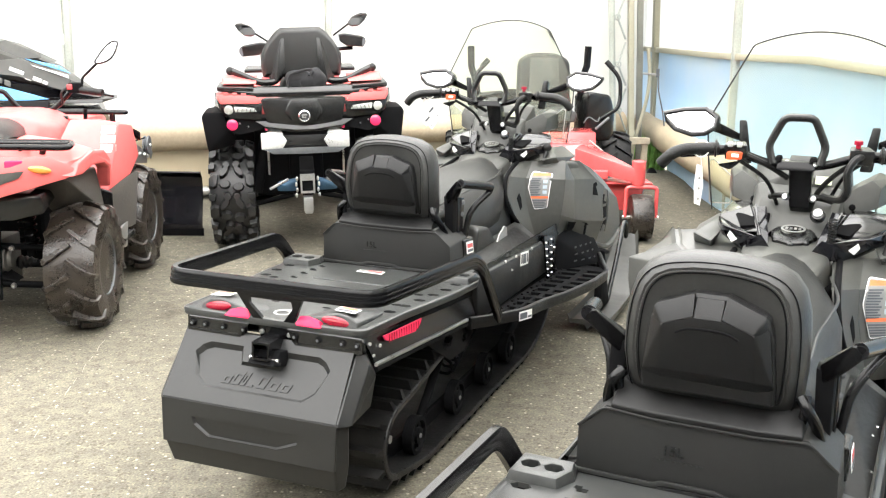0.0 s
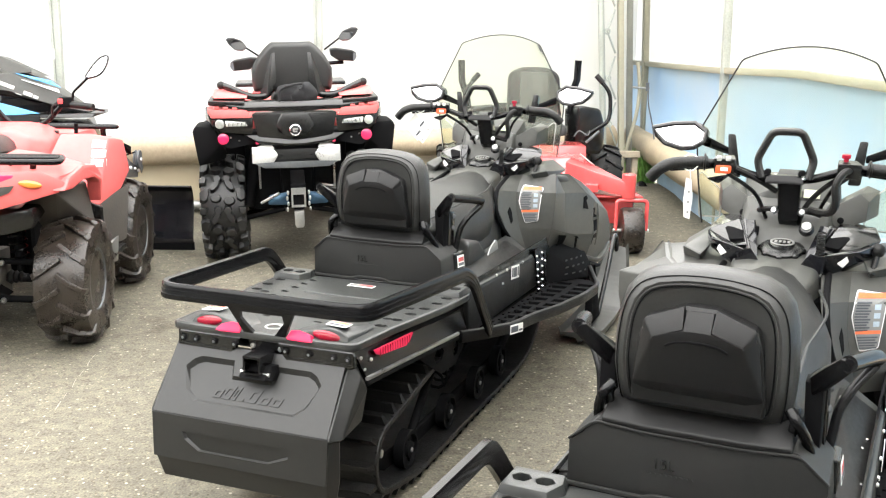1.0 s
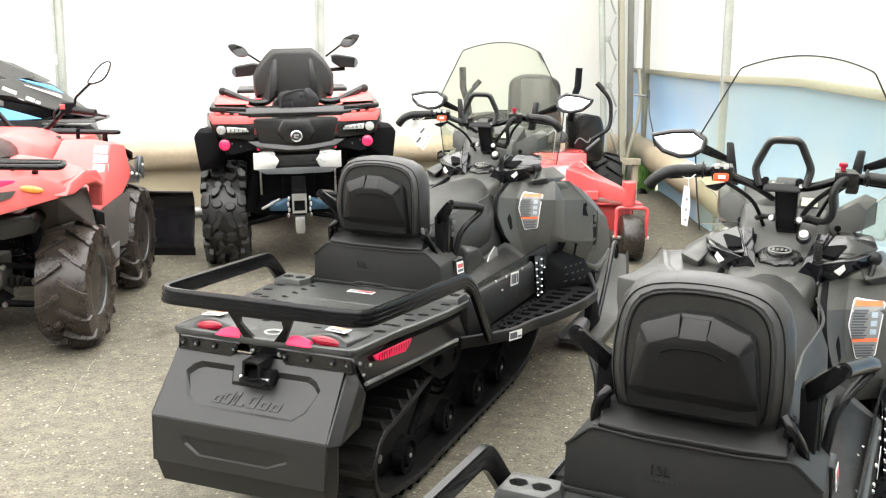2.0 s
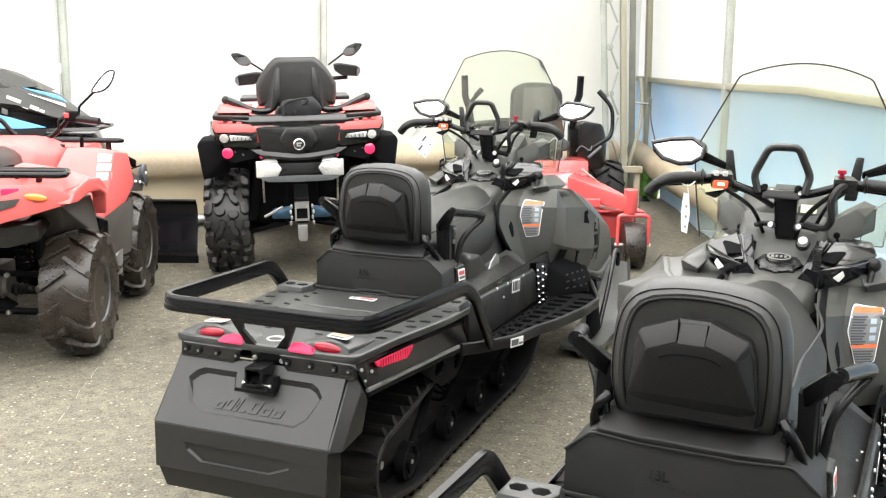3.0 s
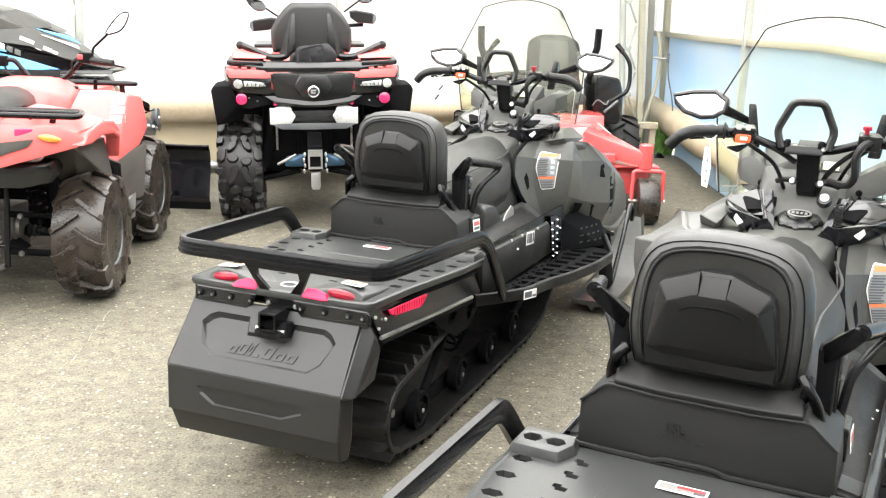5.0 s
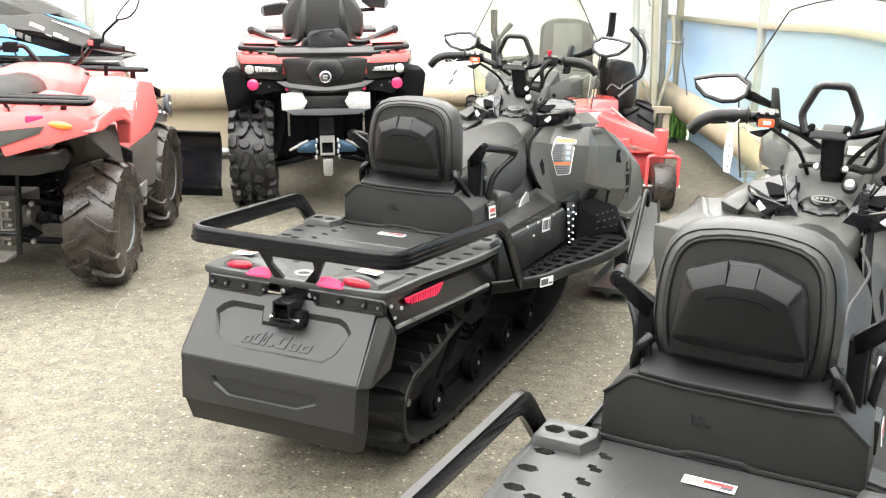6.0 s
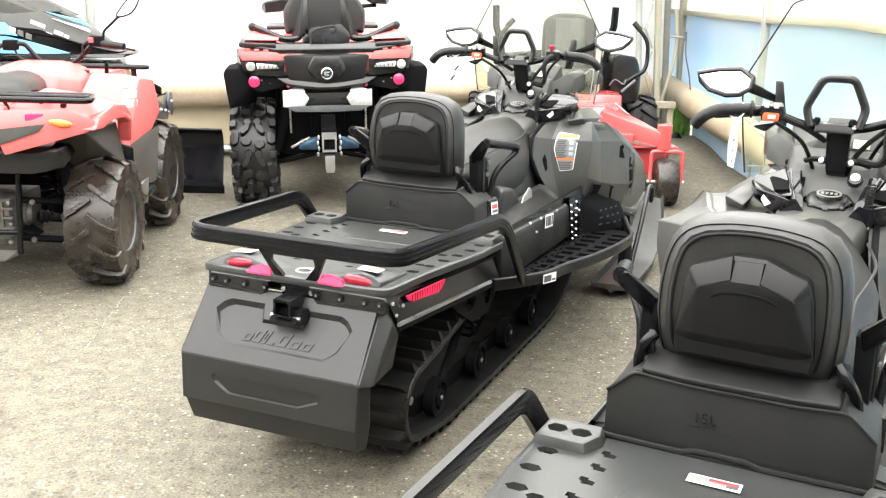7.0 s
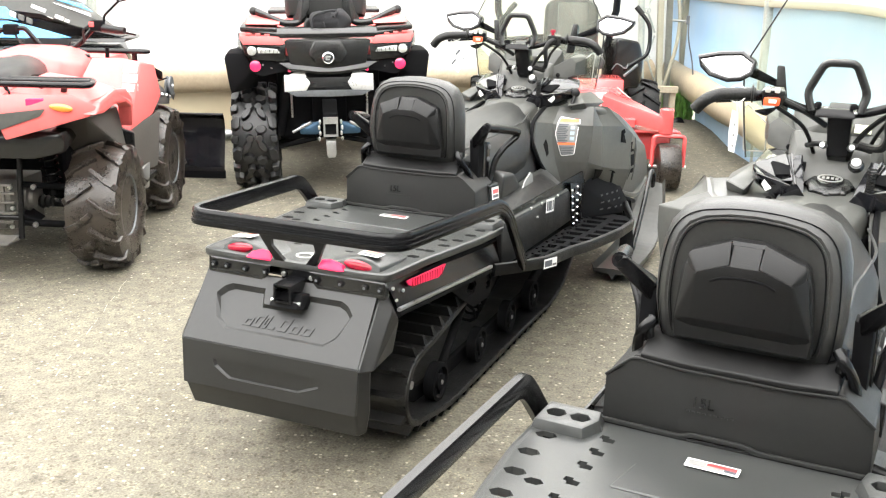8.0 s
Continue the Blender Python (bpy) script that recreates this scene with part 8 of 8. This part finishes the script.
def make_mower():
    Mo = thing("ride_on_mower", "red zero-turn ride-on mower with black seat and two control levers", "mower")
    # local y points the way the mower faces
    for s in (-1, 1):
        w = part("caster_wheel", lathe([(0.05, -0.070), (0.12, -0.078), (0.152, -0.070), (0.160, -0.045), (0.161, 0.045), (0.152, 0.070), (0.12, 0.078), (0.05, 0.070)], 30, Matrix.Translation((s * 0.60, 0.0, 0.161))), TYRE, Mo, "grey-brown smooth caster tyre", smooth=True)
        part("hub", lathe([(0.05, -0.06), (0.05, 0.06)], 16, Matrix.Translation((s * 0.60, 0.0, 0.161))), GREYM, w)
        f = part("caster_fork", tube([(s * 0.60 - 0.105, 0.0, 0.161), (s * 0.60 - 0.105, 0.0, 0.370), (s * 0.60 + 0.105, 0.0, 0.370), (s * 0.60 + 0.105, 0.0, 0.161)], 0.014, 10, bend=0.03), REDM, Mo, "red tubular caster fork", smooth=True)
        part("axle_bolt", tube([(s * 0.60 - 0.125, 0, 0.161), (s * 0.60 + 0.125, 0, 0.161)], 0.012), STEEL, f, smooth=True)
        part("fork_post", lathe([(0.045, 0.0), (0.048, 0.01), (0.048, 0.16), (0.040, 0.168)], 20, Matrix.Translation((s * 0.575, -0.02, 0.385)) @ pose(0, 0, 0, 0, -90, 0)), REDM, Mo, smooth=True)
        part("front_arm", hull(mir([(0.55, -0.06, 0.40), (0.55, 0.02, 0.40), (0.55, -0.06, 0.50), (0.55, 0.02, 0.50), (0.26, -0.50, 0.46), (0.16, -0.25, 0.46), (0.26, -0.50, 0.62), (0.16, -0.25, 0.60)], s), 0.010), REDM, Mo, smooth=True)
        wheel(Mo, (s * 0.62, -1.45, 0.29), 0.29, 0.26, 0.15, "bar", RUBBER, REDM, s)
        part("rear_fender", hull(mir([(0.32, -0.86, 0.95), (0.50, -0.90, 0.92), (0.55, -1.0, 0.78), (0.55, -1.0, 0.56), (0.30, -0.9, 0.56), (0.50, -1.5, 0.88), (0.55, -1.45, 0.75), (0.30, -1.55, 0.88), (0.30, -1.5, 0.55)], s), 0.04, 3), BLACK, Mo, "black moulded fuel tank", smooth=True)
        part("control_lever", tube(mir([(0.36, -0.72, 0.73), (0.44, -0.72, 0.785), (0.53, -0.76, 0.83), (0.55, -0.78, 0.90), (0.548, -0.80, 1.05), (0.445, -0.84, 1.170)], s), 0.015, 10, bend=0.06), SATIN, Mo, "black bent control lever", smooth=True)
        part("lever_grip", tube(mir([(0.490, -0.825, 1.122), (0.442, -0.842, 1.174)], s), 0.020, 10), RUBBER, Mo, smooth=True)
        part("lever_damper", tube(mir([(0.36, -0.66, 0.69), (0.46, -0.70, 0.77)], s), 0.010, 10), DARKPIPE, Mo, smooth=True)
    part("deck", hull(sym([(0.64, -0.22, 0.33), (0.70, -0.40, 0.33), (0.70, -0.85, 0.33), (0.64, -0.22, 0.16), (0.70, -0.9, 0.16), (0.5, -0.25, 0.36), (0.5, -0.9, 0.36)]), 0.02, 2), REDM, Mo, "red mowing deck", smooth=True)
    part("deck_lip", hull(sym([(0.70, -0.10, 0.37), (0.40, -0.10, 0.37), (0.70, -0.4, 0.37), (0.40, -0.4, 0.37), (0.69, -0.10, 0.385), (0.4, -0.10, 0.385), (0.6, -0.4, 0.40)]), 0.006), REDM, Mo, smooth=True)
    part("foot_plate", hull(sym([(0.30, -0.22, 0.50), (0.30, -0.26, 0.42), (0.36, -0.75, 0.50), (0.36, -0.75, 0.62), (0.32, -0.45, 0.60)]), 0.01), REDM, Mo, smooth=True)
    part("front_body", hull(sym([(0.36, -0.64, 0.665), (0.36, -0.58, 0.50), (0.36, -0.95, 0.665), (0.36, -0.95, 0.5)]), 0.012), REDM, Mo, "red front body", smooth=True)
    part("front_bar", box((0, -0.10, 0.44), (0.75, 0.06, 0.06), 0.008), REDM, Mo)
    # seat
    so = rounded([(-0.21, 0, 0.0), (-0.20, 0, 0.40), (-0.10, 0, 0.45), (0.10, 0, 0.45), (0.20, 0, 0.40), (0.21, 0, 0.0)], 0.08, 4)
    st = part("seat_back", bevelled(loft([[(p.x * 0.92, -1.02 + p.z * -0.18, 0.77 + p.z * 0.98) for p in so], [(p.x, -1.06 + p.z * -0.18, 0.765 + p.z) for p in so], [(p.x, -1.14 + p.z * -0.18, 0.765 + p.z) for p in so]]), 0.02, 2, 0.5), VINYL, Mo, "black high-back seat", smooth=True)
    part("seat_insert", hull([(x, -1.012 - z * 0.18, 0.80 + z) for x in (-0.11, 0.11) for z in (0, 0.38)] + [(x, -1.04 - z * 0.18, 0.80 + z) for x in (-0.11, 0.11) for z in (0, 0.38)], 0.012), PANEL, st, "grey seat insert", smooth=True)
    part("seat_cushion", hull(sym([(0.22, -0.62, 0.80), (0.20, -0.60, 0.74), (0.22, -1.05, 0.80), (0.2, -1.05, 0.72), (0.15, -0.65, 0.84), (0.15, -1.0, 0.83)]), 0.03, 3), VINYL, Mo, smooth=True)
    part("roll_bar", tube([(-0.30, -1.20, 0.85), (-0.315, -1.20, 1.03), (-0.345, -1.20, 1.12), (-0.350, -1.20, 1.27)], 0.028, 10), SATIN, Mo, "black padded roll bar leg", smooth=True)
    part("roll_bar", tube([(0.50, -1.20, 0.85), (0.525, -1.20, 1.00), (0.560, -1.20, 1.10), (0.566, -1.20, 1.26)], 0.028, 10), SATIN, Mo, "black padded roll bar leg", smooth=True)
    part("engine", box((0, -1.75, 0.65), (0.55, 0.45, 0.45), 0.05), DARK, Mo)
    part("frame", box((0, -1.2, 0.48), (0.46, 1.1, 0.14), 0.02), DARK, Mo)
    for s in (-1, 1):
        part("linkage", tube(mir([(0.30, -0.52, 0.62), (0.46, -0.25, 0.50)], s), 0.006), GREYM, Mo, "bright linkage rod", smooth=True)
        part("wiring", tube(smooth_path(mir([(0.26, -0.60, 0.74), (0.30, -0.62, 0.78), (0.36, -0.60, 0.75), (0.38, -0.64, 0.78)], s)), 0.004, 6), DARKPIPE, Mo)
    Mo.matrix_basis = pose(0.76, 7.0, 0, 0, 0, 180)
    return Mo


make_mower()


# ---------------------------------------------------------------- blue and black machine under the left wall


def make_craft():
    C = thing("personal_watercraft", "black and bright blue personal watercraft with angular bodywork", "watercraft")
    # local x runs towards the pointed front; panels step down in layers
    part("hull_lower", hull([(-2.4, -0.45, 0.55), (-2.4, 0.45, 0.55), (0.0, -0.30, 0.66), (0.02, 0.3, 0.66), (0.06, 0, 0.76), (-2.4, -0.5, 0.80), (-2.4, 0.5, 0.80), (-0.02, -0.25, 0.80), (-0.02, 0.25, 0.8), (-2.2, 0, 0.3), (-0.4, 0, 0.38)], 0.01), GLOSSB, C, "gloss black lower hull", smooth=True)
    part("gunwale", hull([(-2.4, -0.52, 0.80), (-2.4, 0.52, 0.80), (0.08, -0.22, 0.835), (0.10, 0.2, 0.835), (0.13, 0, 0.85), (-2.4, -0.52, 0.85), (-2.4, 0.52, 0.85), (0.10, -0.18, 0.862), (0.10, 0.18, 0.862)], 0.008), BLACK, C, "black rubber gunwale", smooth=True)
    part("deck", hull([(-2.4, -0.46, 0.86), (-2.4, 0.46, 0.86), (0.05, -0.16, 0.87), (0.05, 0.16, 0.87), (-0.5, -0.30, 0.99), (-0.5, 0.30, 0.99), (-2.2, -0.34, 1.02), (-2.2, 0.34, 1.02)], 0.012), GLOSSB, C, smooth=True)
    part("hood", hull([(-0.10, -0.14, 0.91), (0.02, 0, 0.895), (-0.10, 0.14, 0.91), (-0.30, -0.22, 1.07), (-0.30, 0.22, 1.07), (-0.68, -0.26, 1.215), (-0.68, 0.26, 1.215), (-0.6, 0, 1.22), (-1.3, -0.25, 1.34), (-1.3, 0.25, 1.34), (-1.4, -0.3, 0.98), (-1.4, 0.3, 0.98)], 0.015), PANEL, C, "charcoal hood with pale lettering bars", smooth=True)
    part("hood_top", hull([(-0.28, -0.12, 1.10), (-0.28, 0.12, 1.10), (-0.56, -0.15, 1.225), (-0.56, 0.15, 1.225), (-0.9, -0.2, 1.30), (-0.9, 0.2, 1.30), (-1.2, 0, 1.33), (-1.2, 0.1, 1.2)], 0.01), PANEL, C, smooth=True)
    def body_plate(name, poly, y, m_, lab_="", lean=0.25, t=0.02):
        """A moulded plate on the craft's flank, leaning inwards as it rises."""
        zc = min(z for _, z in poly)
        return part(name, bevelled(plate(poly, (), t, lambda x, z, d: (x, y + (z - zc) * lean + d, z)), 0.004, 1, 0.6), m_, C, lab_)
    body_plate("hood_side", [(-1.4, 1.20), (-0.64, 1.118), (-0.43, 1.139), (-0.088, 0.996), (-0.143, 0.928), (-0.221, 0.945), (-0.44, 1.015), (-0.9, 1.06), (-1.4, 1.06)], -0.31, PANEL, "grey hood flank")
    body_plate("upper_plate", [(-1.0, 1.235), (-0.658, 1.235), (-0.558, 1.257), (-0.333, 1.17), (-0.315, 1.138), (-0.50, 1.124), (-0.59, 1.155), (-1.0, 1.175)], -0.19, PANEL, "grey upper plate")
    body_plate("hood_accent", [(-1.3, 1.30), (-0.72, 1.262), (-0.60, 1.165), (-0.70, 1.172), (-1.3, 1.22)], -0.215, BLUE, "bright blue accent")
    body_plate("hood_strip", [(-0.415, 1.138), (-0.17, 1.089), (-0.10, 1.039), (-0.339, 1.109)], -0.27, BLUE, "bright blue stripe")
    body_plate("hood_strip", [(-0.36, 1.098), (-0.11, 1.032), (-0.10, 1.010), (-0.28, 1.070)], -0.318, WHITE, "white stripe", 0.25, 0.015)
    body_plate("side_panel", [(-1.4, 0.99), (-0.64, 0.975), (-0.472, 0.941), (-0.217, 0.875), (-0.386, 0.862), (-1.4, 0.87)], -0.40, BLUE, "bright blue side panel")
    body_plate("side_panel", [(-1.3, 1.10), (-0.64, 1.066), (-0.555, 0.98), (-0.64, 0.99), (-1.3, 1.03)], -0.41, BLUE, "bright blue side panel")
    for k in range(3):
        body_plate("grille", [(-0.607 + 0.052 * k, 1.046 - 0.020 * k), (-0.565 + 0.052 * k, 1.030 - 0.020 * k), (-0.568 + 0.052 * k, 0.995 - 0.020 * k), (-0.609 + 0.052 * k, 1.010 - 0.020 * k)], -0.415, SILVER if k == 0 else PANEL, "", 0.25, 0.012)
    # pale lettering on the hood side as bars
    for x, w, h in ((-0.455, 0.10, 0.026), (-0.375, 0.045, 0.060), (-0.315, 0.060, 0.024), (-0.262, 0.035, 0.020)):
        z = 1.055 - (x + 0.455) * 0.40
        body_plate("marking", [(x - w / 2, z + h / 2 + w * 0.18), (x + w / 2, z + h / 2 - w * 0.18), (x + w / 2 - 0.008, z - h / 2 - w * 0.18), (x - w / 2 - 0.008, z - h / 2 + w * 0.18)], -0.313 + (z - 0.93) * 0.25 - 0.006, SILVER, "pale bar of lettering", 0.25, 0.006)
    part("saddle", hull([(-1.5, -0.2, 1.0), (-1.5, 0.2, 1.0), (-2.3, -0.2, 1.0), (-2.3, 0.2, 1.0), (-1.6, -0.15, 1.15), (-1.6, 0.15, 1.15), (-2.2, 0, 1.2)], 0.03), VINYL, C, smooth=True)
    part("trailer_rail", box((-1.2, -0.3, 0.28), (2.4, 0.08, 0.08), 0.006), STEEL, C)
    part("trailer_rail", box((-1.2, 0.3, 0.28), (2.4, 0.08, 0.08), 0.006), STEEL, C)
    for x in (-2.1, -0.5):
        for y in (-0.3, 0.3):
            part("stand_leg", box((x, y, 0.12), (0.08, 0.08, 0.24), 0.006), STEEL, C)
        part("cradle", box((x, 0, 0.36), (0.10, 0.7, 0.10), 0.01), RUBBER, C)
    C.matrix_basis = pose(-2.50, 7.45, 0.03, 0, 0, 4)
    return C


make_craft()

# ---------------------------------------------------------------- shelter frame and small things
for i, s_ in enumerate((3.605, 5.705, 7.9)):
    b = Vector(on_back(s_, 0, 0.10))
    p = part("post", sweep([b, b + Vector((0.0, 0.0, 4.2))], rrect(0.062, 0.05, 0.006, 2)), POST, smooth=True)
    tagged(p, "pale galvanised upright post of the shelter", "post", "shelter posts", kind="structure")
    part("clip", sweep([b + Vector((-0.035, -0.03, 0.9)), b + Vector((-0.035, -0.03, 1.22))], rrect(0.022, 0.02, 0.004, 2)), POST, p)
    part("clip", sweep([b + Vector((-0.035, -0.03, 1.30)), b + Vector((-0.035, -0.03, 2.6))], rrect(0.022, 0.02, 0.004, 2)), POST, p)

# lattice post and corner posts
lat = thing("lattice_post", "pale welded lattice post beside the corner", "post")
lb, lt = Vector((1.625, 9.80, 0)), Vector((1.39, 9.80, 3.6))
part("lattice_leg", tube([lb, lt], 0.030, 10), POST, lat, smooth=True)
lc, ld = Vector((1.80, 9.86, 0)), Vector((1.60, 9.86, 3.6))
part("lattice_leg", sweep([lc, ld], rrect(0.10, 0.05, 0.006)), CREAM, lat, smooth=True)
for k in range(8):
    z = 0.62 + 0.43 * k
    a = lb.lerp(lt, z / 3.6) + Vector((0.055, 0, 0))
    m_ = lc.lerp(ld, min(1, (z + 0.2) / 3.6)) + Vector((-0.05, 0, 0))
    n_ = lc.lerp(ld, max(0, (z - 0.2) / 3.6)) + Vector((-0.05, 0, 0))
    part("lattice_rod", tube([m_, a, n_], 0.010, 6), POST, lat)
    part("lattice_ring", sweep([a + Vector((0.026 * math.cos(t), 0, 0.026 * math.sin(t))) for t in [2 * math.pi * i / 12 for i in range(12)]], circle(0.008, 5), True, up=(0, 1, 0)), POST, lat)
for b, w, m_, lab, ln in ((Vector((1.888, 9.95, 0)), 0.022, PIPEM, "olive grey corner pipe", -0.16), (Vector((2.25, 11.1, 0)), 0.11, CREAM, "cream upright of the side wall", -0.12), (Vector((2.235, 8.02, 0)), 0.065, POST, "pale upright of the side wall", -0.06), (Vector((2.215, 3.2, 0)), 0.075, POST, "pale upright of the side wall", 0.0)):
    p = part("post", sweep([b, b + Vector((ln, 0, 3.6))], rrect(w, 0.06, 0.008, 2)), m_, smooth=True)
    tagged(p, lab, "post", "shelter posts", kind="structure")
# horizontal rail along the side wall
r_ = part("trim_side_rail", sweep([(2.22, 12.0, 1.115), (2.22, 10.2, 1.158), (2.22, 8.1, 1.212), (2.22, 6.4, 1.276), (2.22, -8.9, 1.32)], rrect(0.04, 0.052, 0.010, 2)), CREAM, smooth=True)
tagged(r_, "cream rail along the side wall", "rail", kind="structure")

# bolt latch on the corner post
la = thing("gate_latch", "small bright metal latch on the corner post", "latch")
part("latch_bar", tube([(1.86, 9.86, 0.965), (2.02, 9.86, 0.955)], 0.010, 8), GREYM, la, smooth=True)
part("latch_plate", box((2.0, 9.86, 0.97), (0.03, 0.02, 0.08), 0.004), DARKPIPE, la)
part("latch_cable", tube(smooth_path([(2.01, 9.86, 0.95), (2.02, 9.86, 0.80), (2.07, 9.86, 0.60), (2.10, 9.86, 0.42)]), 0.007, 6), DARKPIPE, la, smooth=True)
ca = tagged(part("hanging_hose", tube(smooth_path([(1.90, 9.88, 1.20), (1.93, 9.88, 0.95), (1.91, 9.88, 0.70), (1.84, 9.86, 0.42), (1.80, 9.85, 0.24)]), 0.018, 8), CREAM, smooth=True), "pale hose hanging by the corner", "hose")

# timber frame standing by the corner
fr = thing("timber_frame", "weathered timber frame standing by the corner", "timber")
for x in (1.56, 1.72, 1.87):
    part("timber_leg", box((x, 9.62, 0.17), (0.055, 0.05, 0.34), 0.006), WOOD, fr)
part("timber_rail", box((1.70, 9.60, 0.36), (0.42, 0.06, 0.06), 0.006), WOOD, fr)

# grass that shows under the sheet at the corner
def grass_tuft(name, c, n, seed, spread):
    rng = random.Random(seed)
    bm = bmesh.new()
    for _ in range(n):
        x, y = c[0] + rng.uniform(-1, 1) * spread[0], c[1] + rng.uniform(-1, 1) * spread[1]
        h, a = rng.uniform(0.10, 0.34), rng.uniform(0, 6.28)
        dx, dy = math.cos(a), math.sin(a)
        lean_ = rng.uniform(0.02, 0.12)
        w = rng.uniform(0.005, 0.011)
        v = [bm.verts.new((x - dy * w, y + dx * w, 0)), bm.verts.new((x + dy * w, y - dx * w, 0)), bm.verts.new((x + dx * lean_ * 0.4 + dy * w * 0.7, y + dy * lean_ * 0.4 - dx * w * 0.7, h * 0.6)), bm.verts.new((x + dx * lean_ * 0.4 - dy * w * 0.7, y + dy * lean_ * 0.4 + dx * w * 0.7, h * 0.6)), bm.verts.new((x + dx * lean_, y + dy * lean_, h))]
        bm.faces.new((v[0], v[1], v[2], v[3]))
        bm.faces.new((v[3], v[2], v[4]))
    ob = part(name, bm, GRASS)
    return tagged(ob, "bright green grass growing at the corner", "grass", kind="stuff")


grass_tuft("grass", (2.06, 10.45), 900, 5, (0.13, 0.30))
# black lump added for the dark of the shadowed ground below the grass
bg_ = tagged(part("ground_shade_lump", hull([(1.95, 9.95, 0.0), (2.08, 9.95, 0.0), (1.95, 10.05, 0.0), (2.08, 10.06, 0), (1.98, 9.98, 0.035), (2.05, 9.99, 0.045), (2.02, 10.03, 0.05)], 0.01, 3), GLOSSB, smooth=True), "low black lump standing in for shadow on the ground", "bag")

# paper tags on the grips
def hang_tag(m, edge_on, label):
    t = thing("price_tag", label, "tag", "paper tags", m=m)
    sq = [(0.0, -0.035), (0.060, -0.095), (0.012, -0.165), (-0.052, -0.105)]
    if edge_on:
        sq = [(-0.010, -0.045), (0.006, -0.05), (0.012, -0.105), (0.007, -0.165), (-0.010, -0.160), (-0.014, -0.105)]
    part("card", plate(sq, (), 0.002, lambda x, z, d: (x, d, z)), TAG, t, "white card")
    if not edge_on:
        part("card", plate([(x - 0.03, z + 0.01) for x, z in sq], (), 0.002, lambda x, z, d: (x, d + 0.008 - x * 0.1, z)), TAG, t, "white card behind")
        for k, (x, z) in enumerate(((0.008, -0.075), (-0.010, -0.118))):
            part("print", moved(box((0, 0, 0), (0.030, 0.0015, 0.008), 0), pose(x, -0.002, z, 0, -50, 0)), PRINT, t)
        for x, z in ((0.038, -0.10), (0.012, -0.148)):
            part("print", moved(box((0, 0, 0), (0.006, 0.0015, 0.006), 0), pose(x, -0.002, z, 0, -50, 0)), PRINT, t)
    else:
        for z in (-0.085, -0.115, -0.145):
            part("print", box((0.001, -0.002, z), (0.006, 0.0015, 0.007), 0), LABELG, t)
    part("tie", sweep([(0.023 * math.cos(a), 0.023 * math.sin(a) * 0.3, 0.023 * math.sin(a)) for a in [2 * math.pi * i / 16 for i in range(16)]], rrect(0.004, 0.002, 0.0008, 1), True, up=(0, 1, 0)), TAG, t, "paper loop")
    part("string", tube([(0, 0, -0.02), (0.004, 0, -0.05)], 0.0015, 5), TAG, t)
    return t


S1 = pose(-0.557, 2.763, 0, 0, 0, -21.158)
S2 = pose(0.105, 1.003, 0.006, 0, 0, -25.091)
hang_tag(S1 @ pose(-0.258, 2.015, 1.180), False, "white paper price tags tied to the handlebar grip")
hang_tag(S2 @ pose(-0.250, 2.015, 1.180), True, "white paper price tag seen edge-on, tied to the grip")

# bits of metal lying behind the plough
j = thing("scrap_metal", "scrap of pale metal lying by the wall", "scrap")
part("scrap_bar", tube([(-2.15, 8.3, 0.02), (-1.6, 8.35, 0.03)], 0.018, 8), STEEL, j, smooth=True)
part("scrap_ball", ball((-1.95, 8.28, 0.06), 0.06, 10, (1.4, 0.8, 0.7)), GREYM, j, smooth=True)

# pale broken scratch across the asphalt
scratch = thing("ground_scratch", "thin broken pale scratch line across the asphalt", "scratch")
rng = random.Random(12)
sa, sb = Vector((-1.60, 4.66, 0.001)), Vector((-1.49, 3.48, 0.001))
u = 0.0
while u < 1.0:
    v = min(1.0, u + rng.uniform(0.03, 0.09))
    a_, b_ = sa.lerp(sb, u), sa.lerp(sb, v)
    jit = Vector((rng.uniform(-0.006, 0.006), rng.uniform(-0.006, 0.006), 0))
    part("scratch_dash", sweep([a_ + jit, a_.lerp(b_, 0.5) + jit * 0.3, b_ - jit], rrect(rng.uniform(0.002, 0.004), 0.002, 0.0006, 1)), CHIP, scratch)
    u = v + rng.uniform(0.02, 0.09)
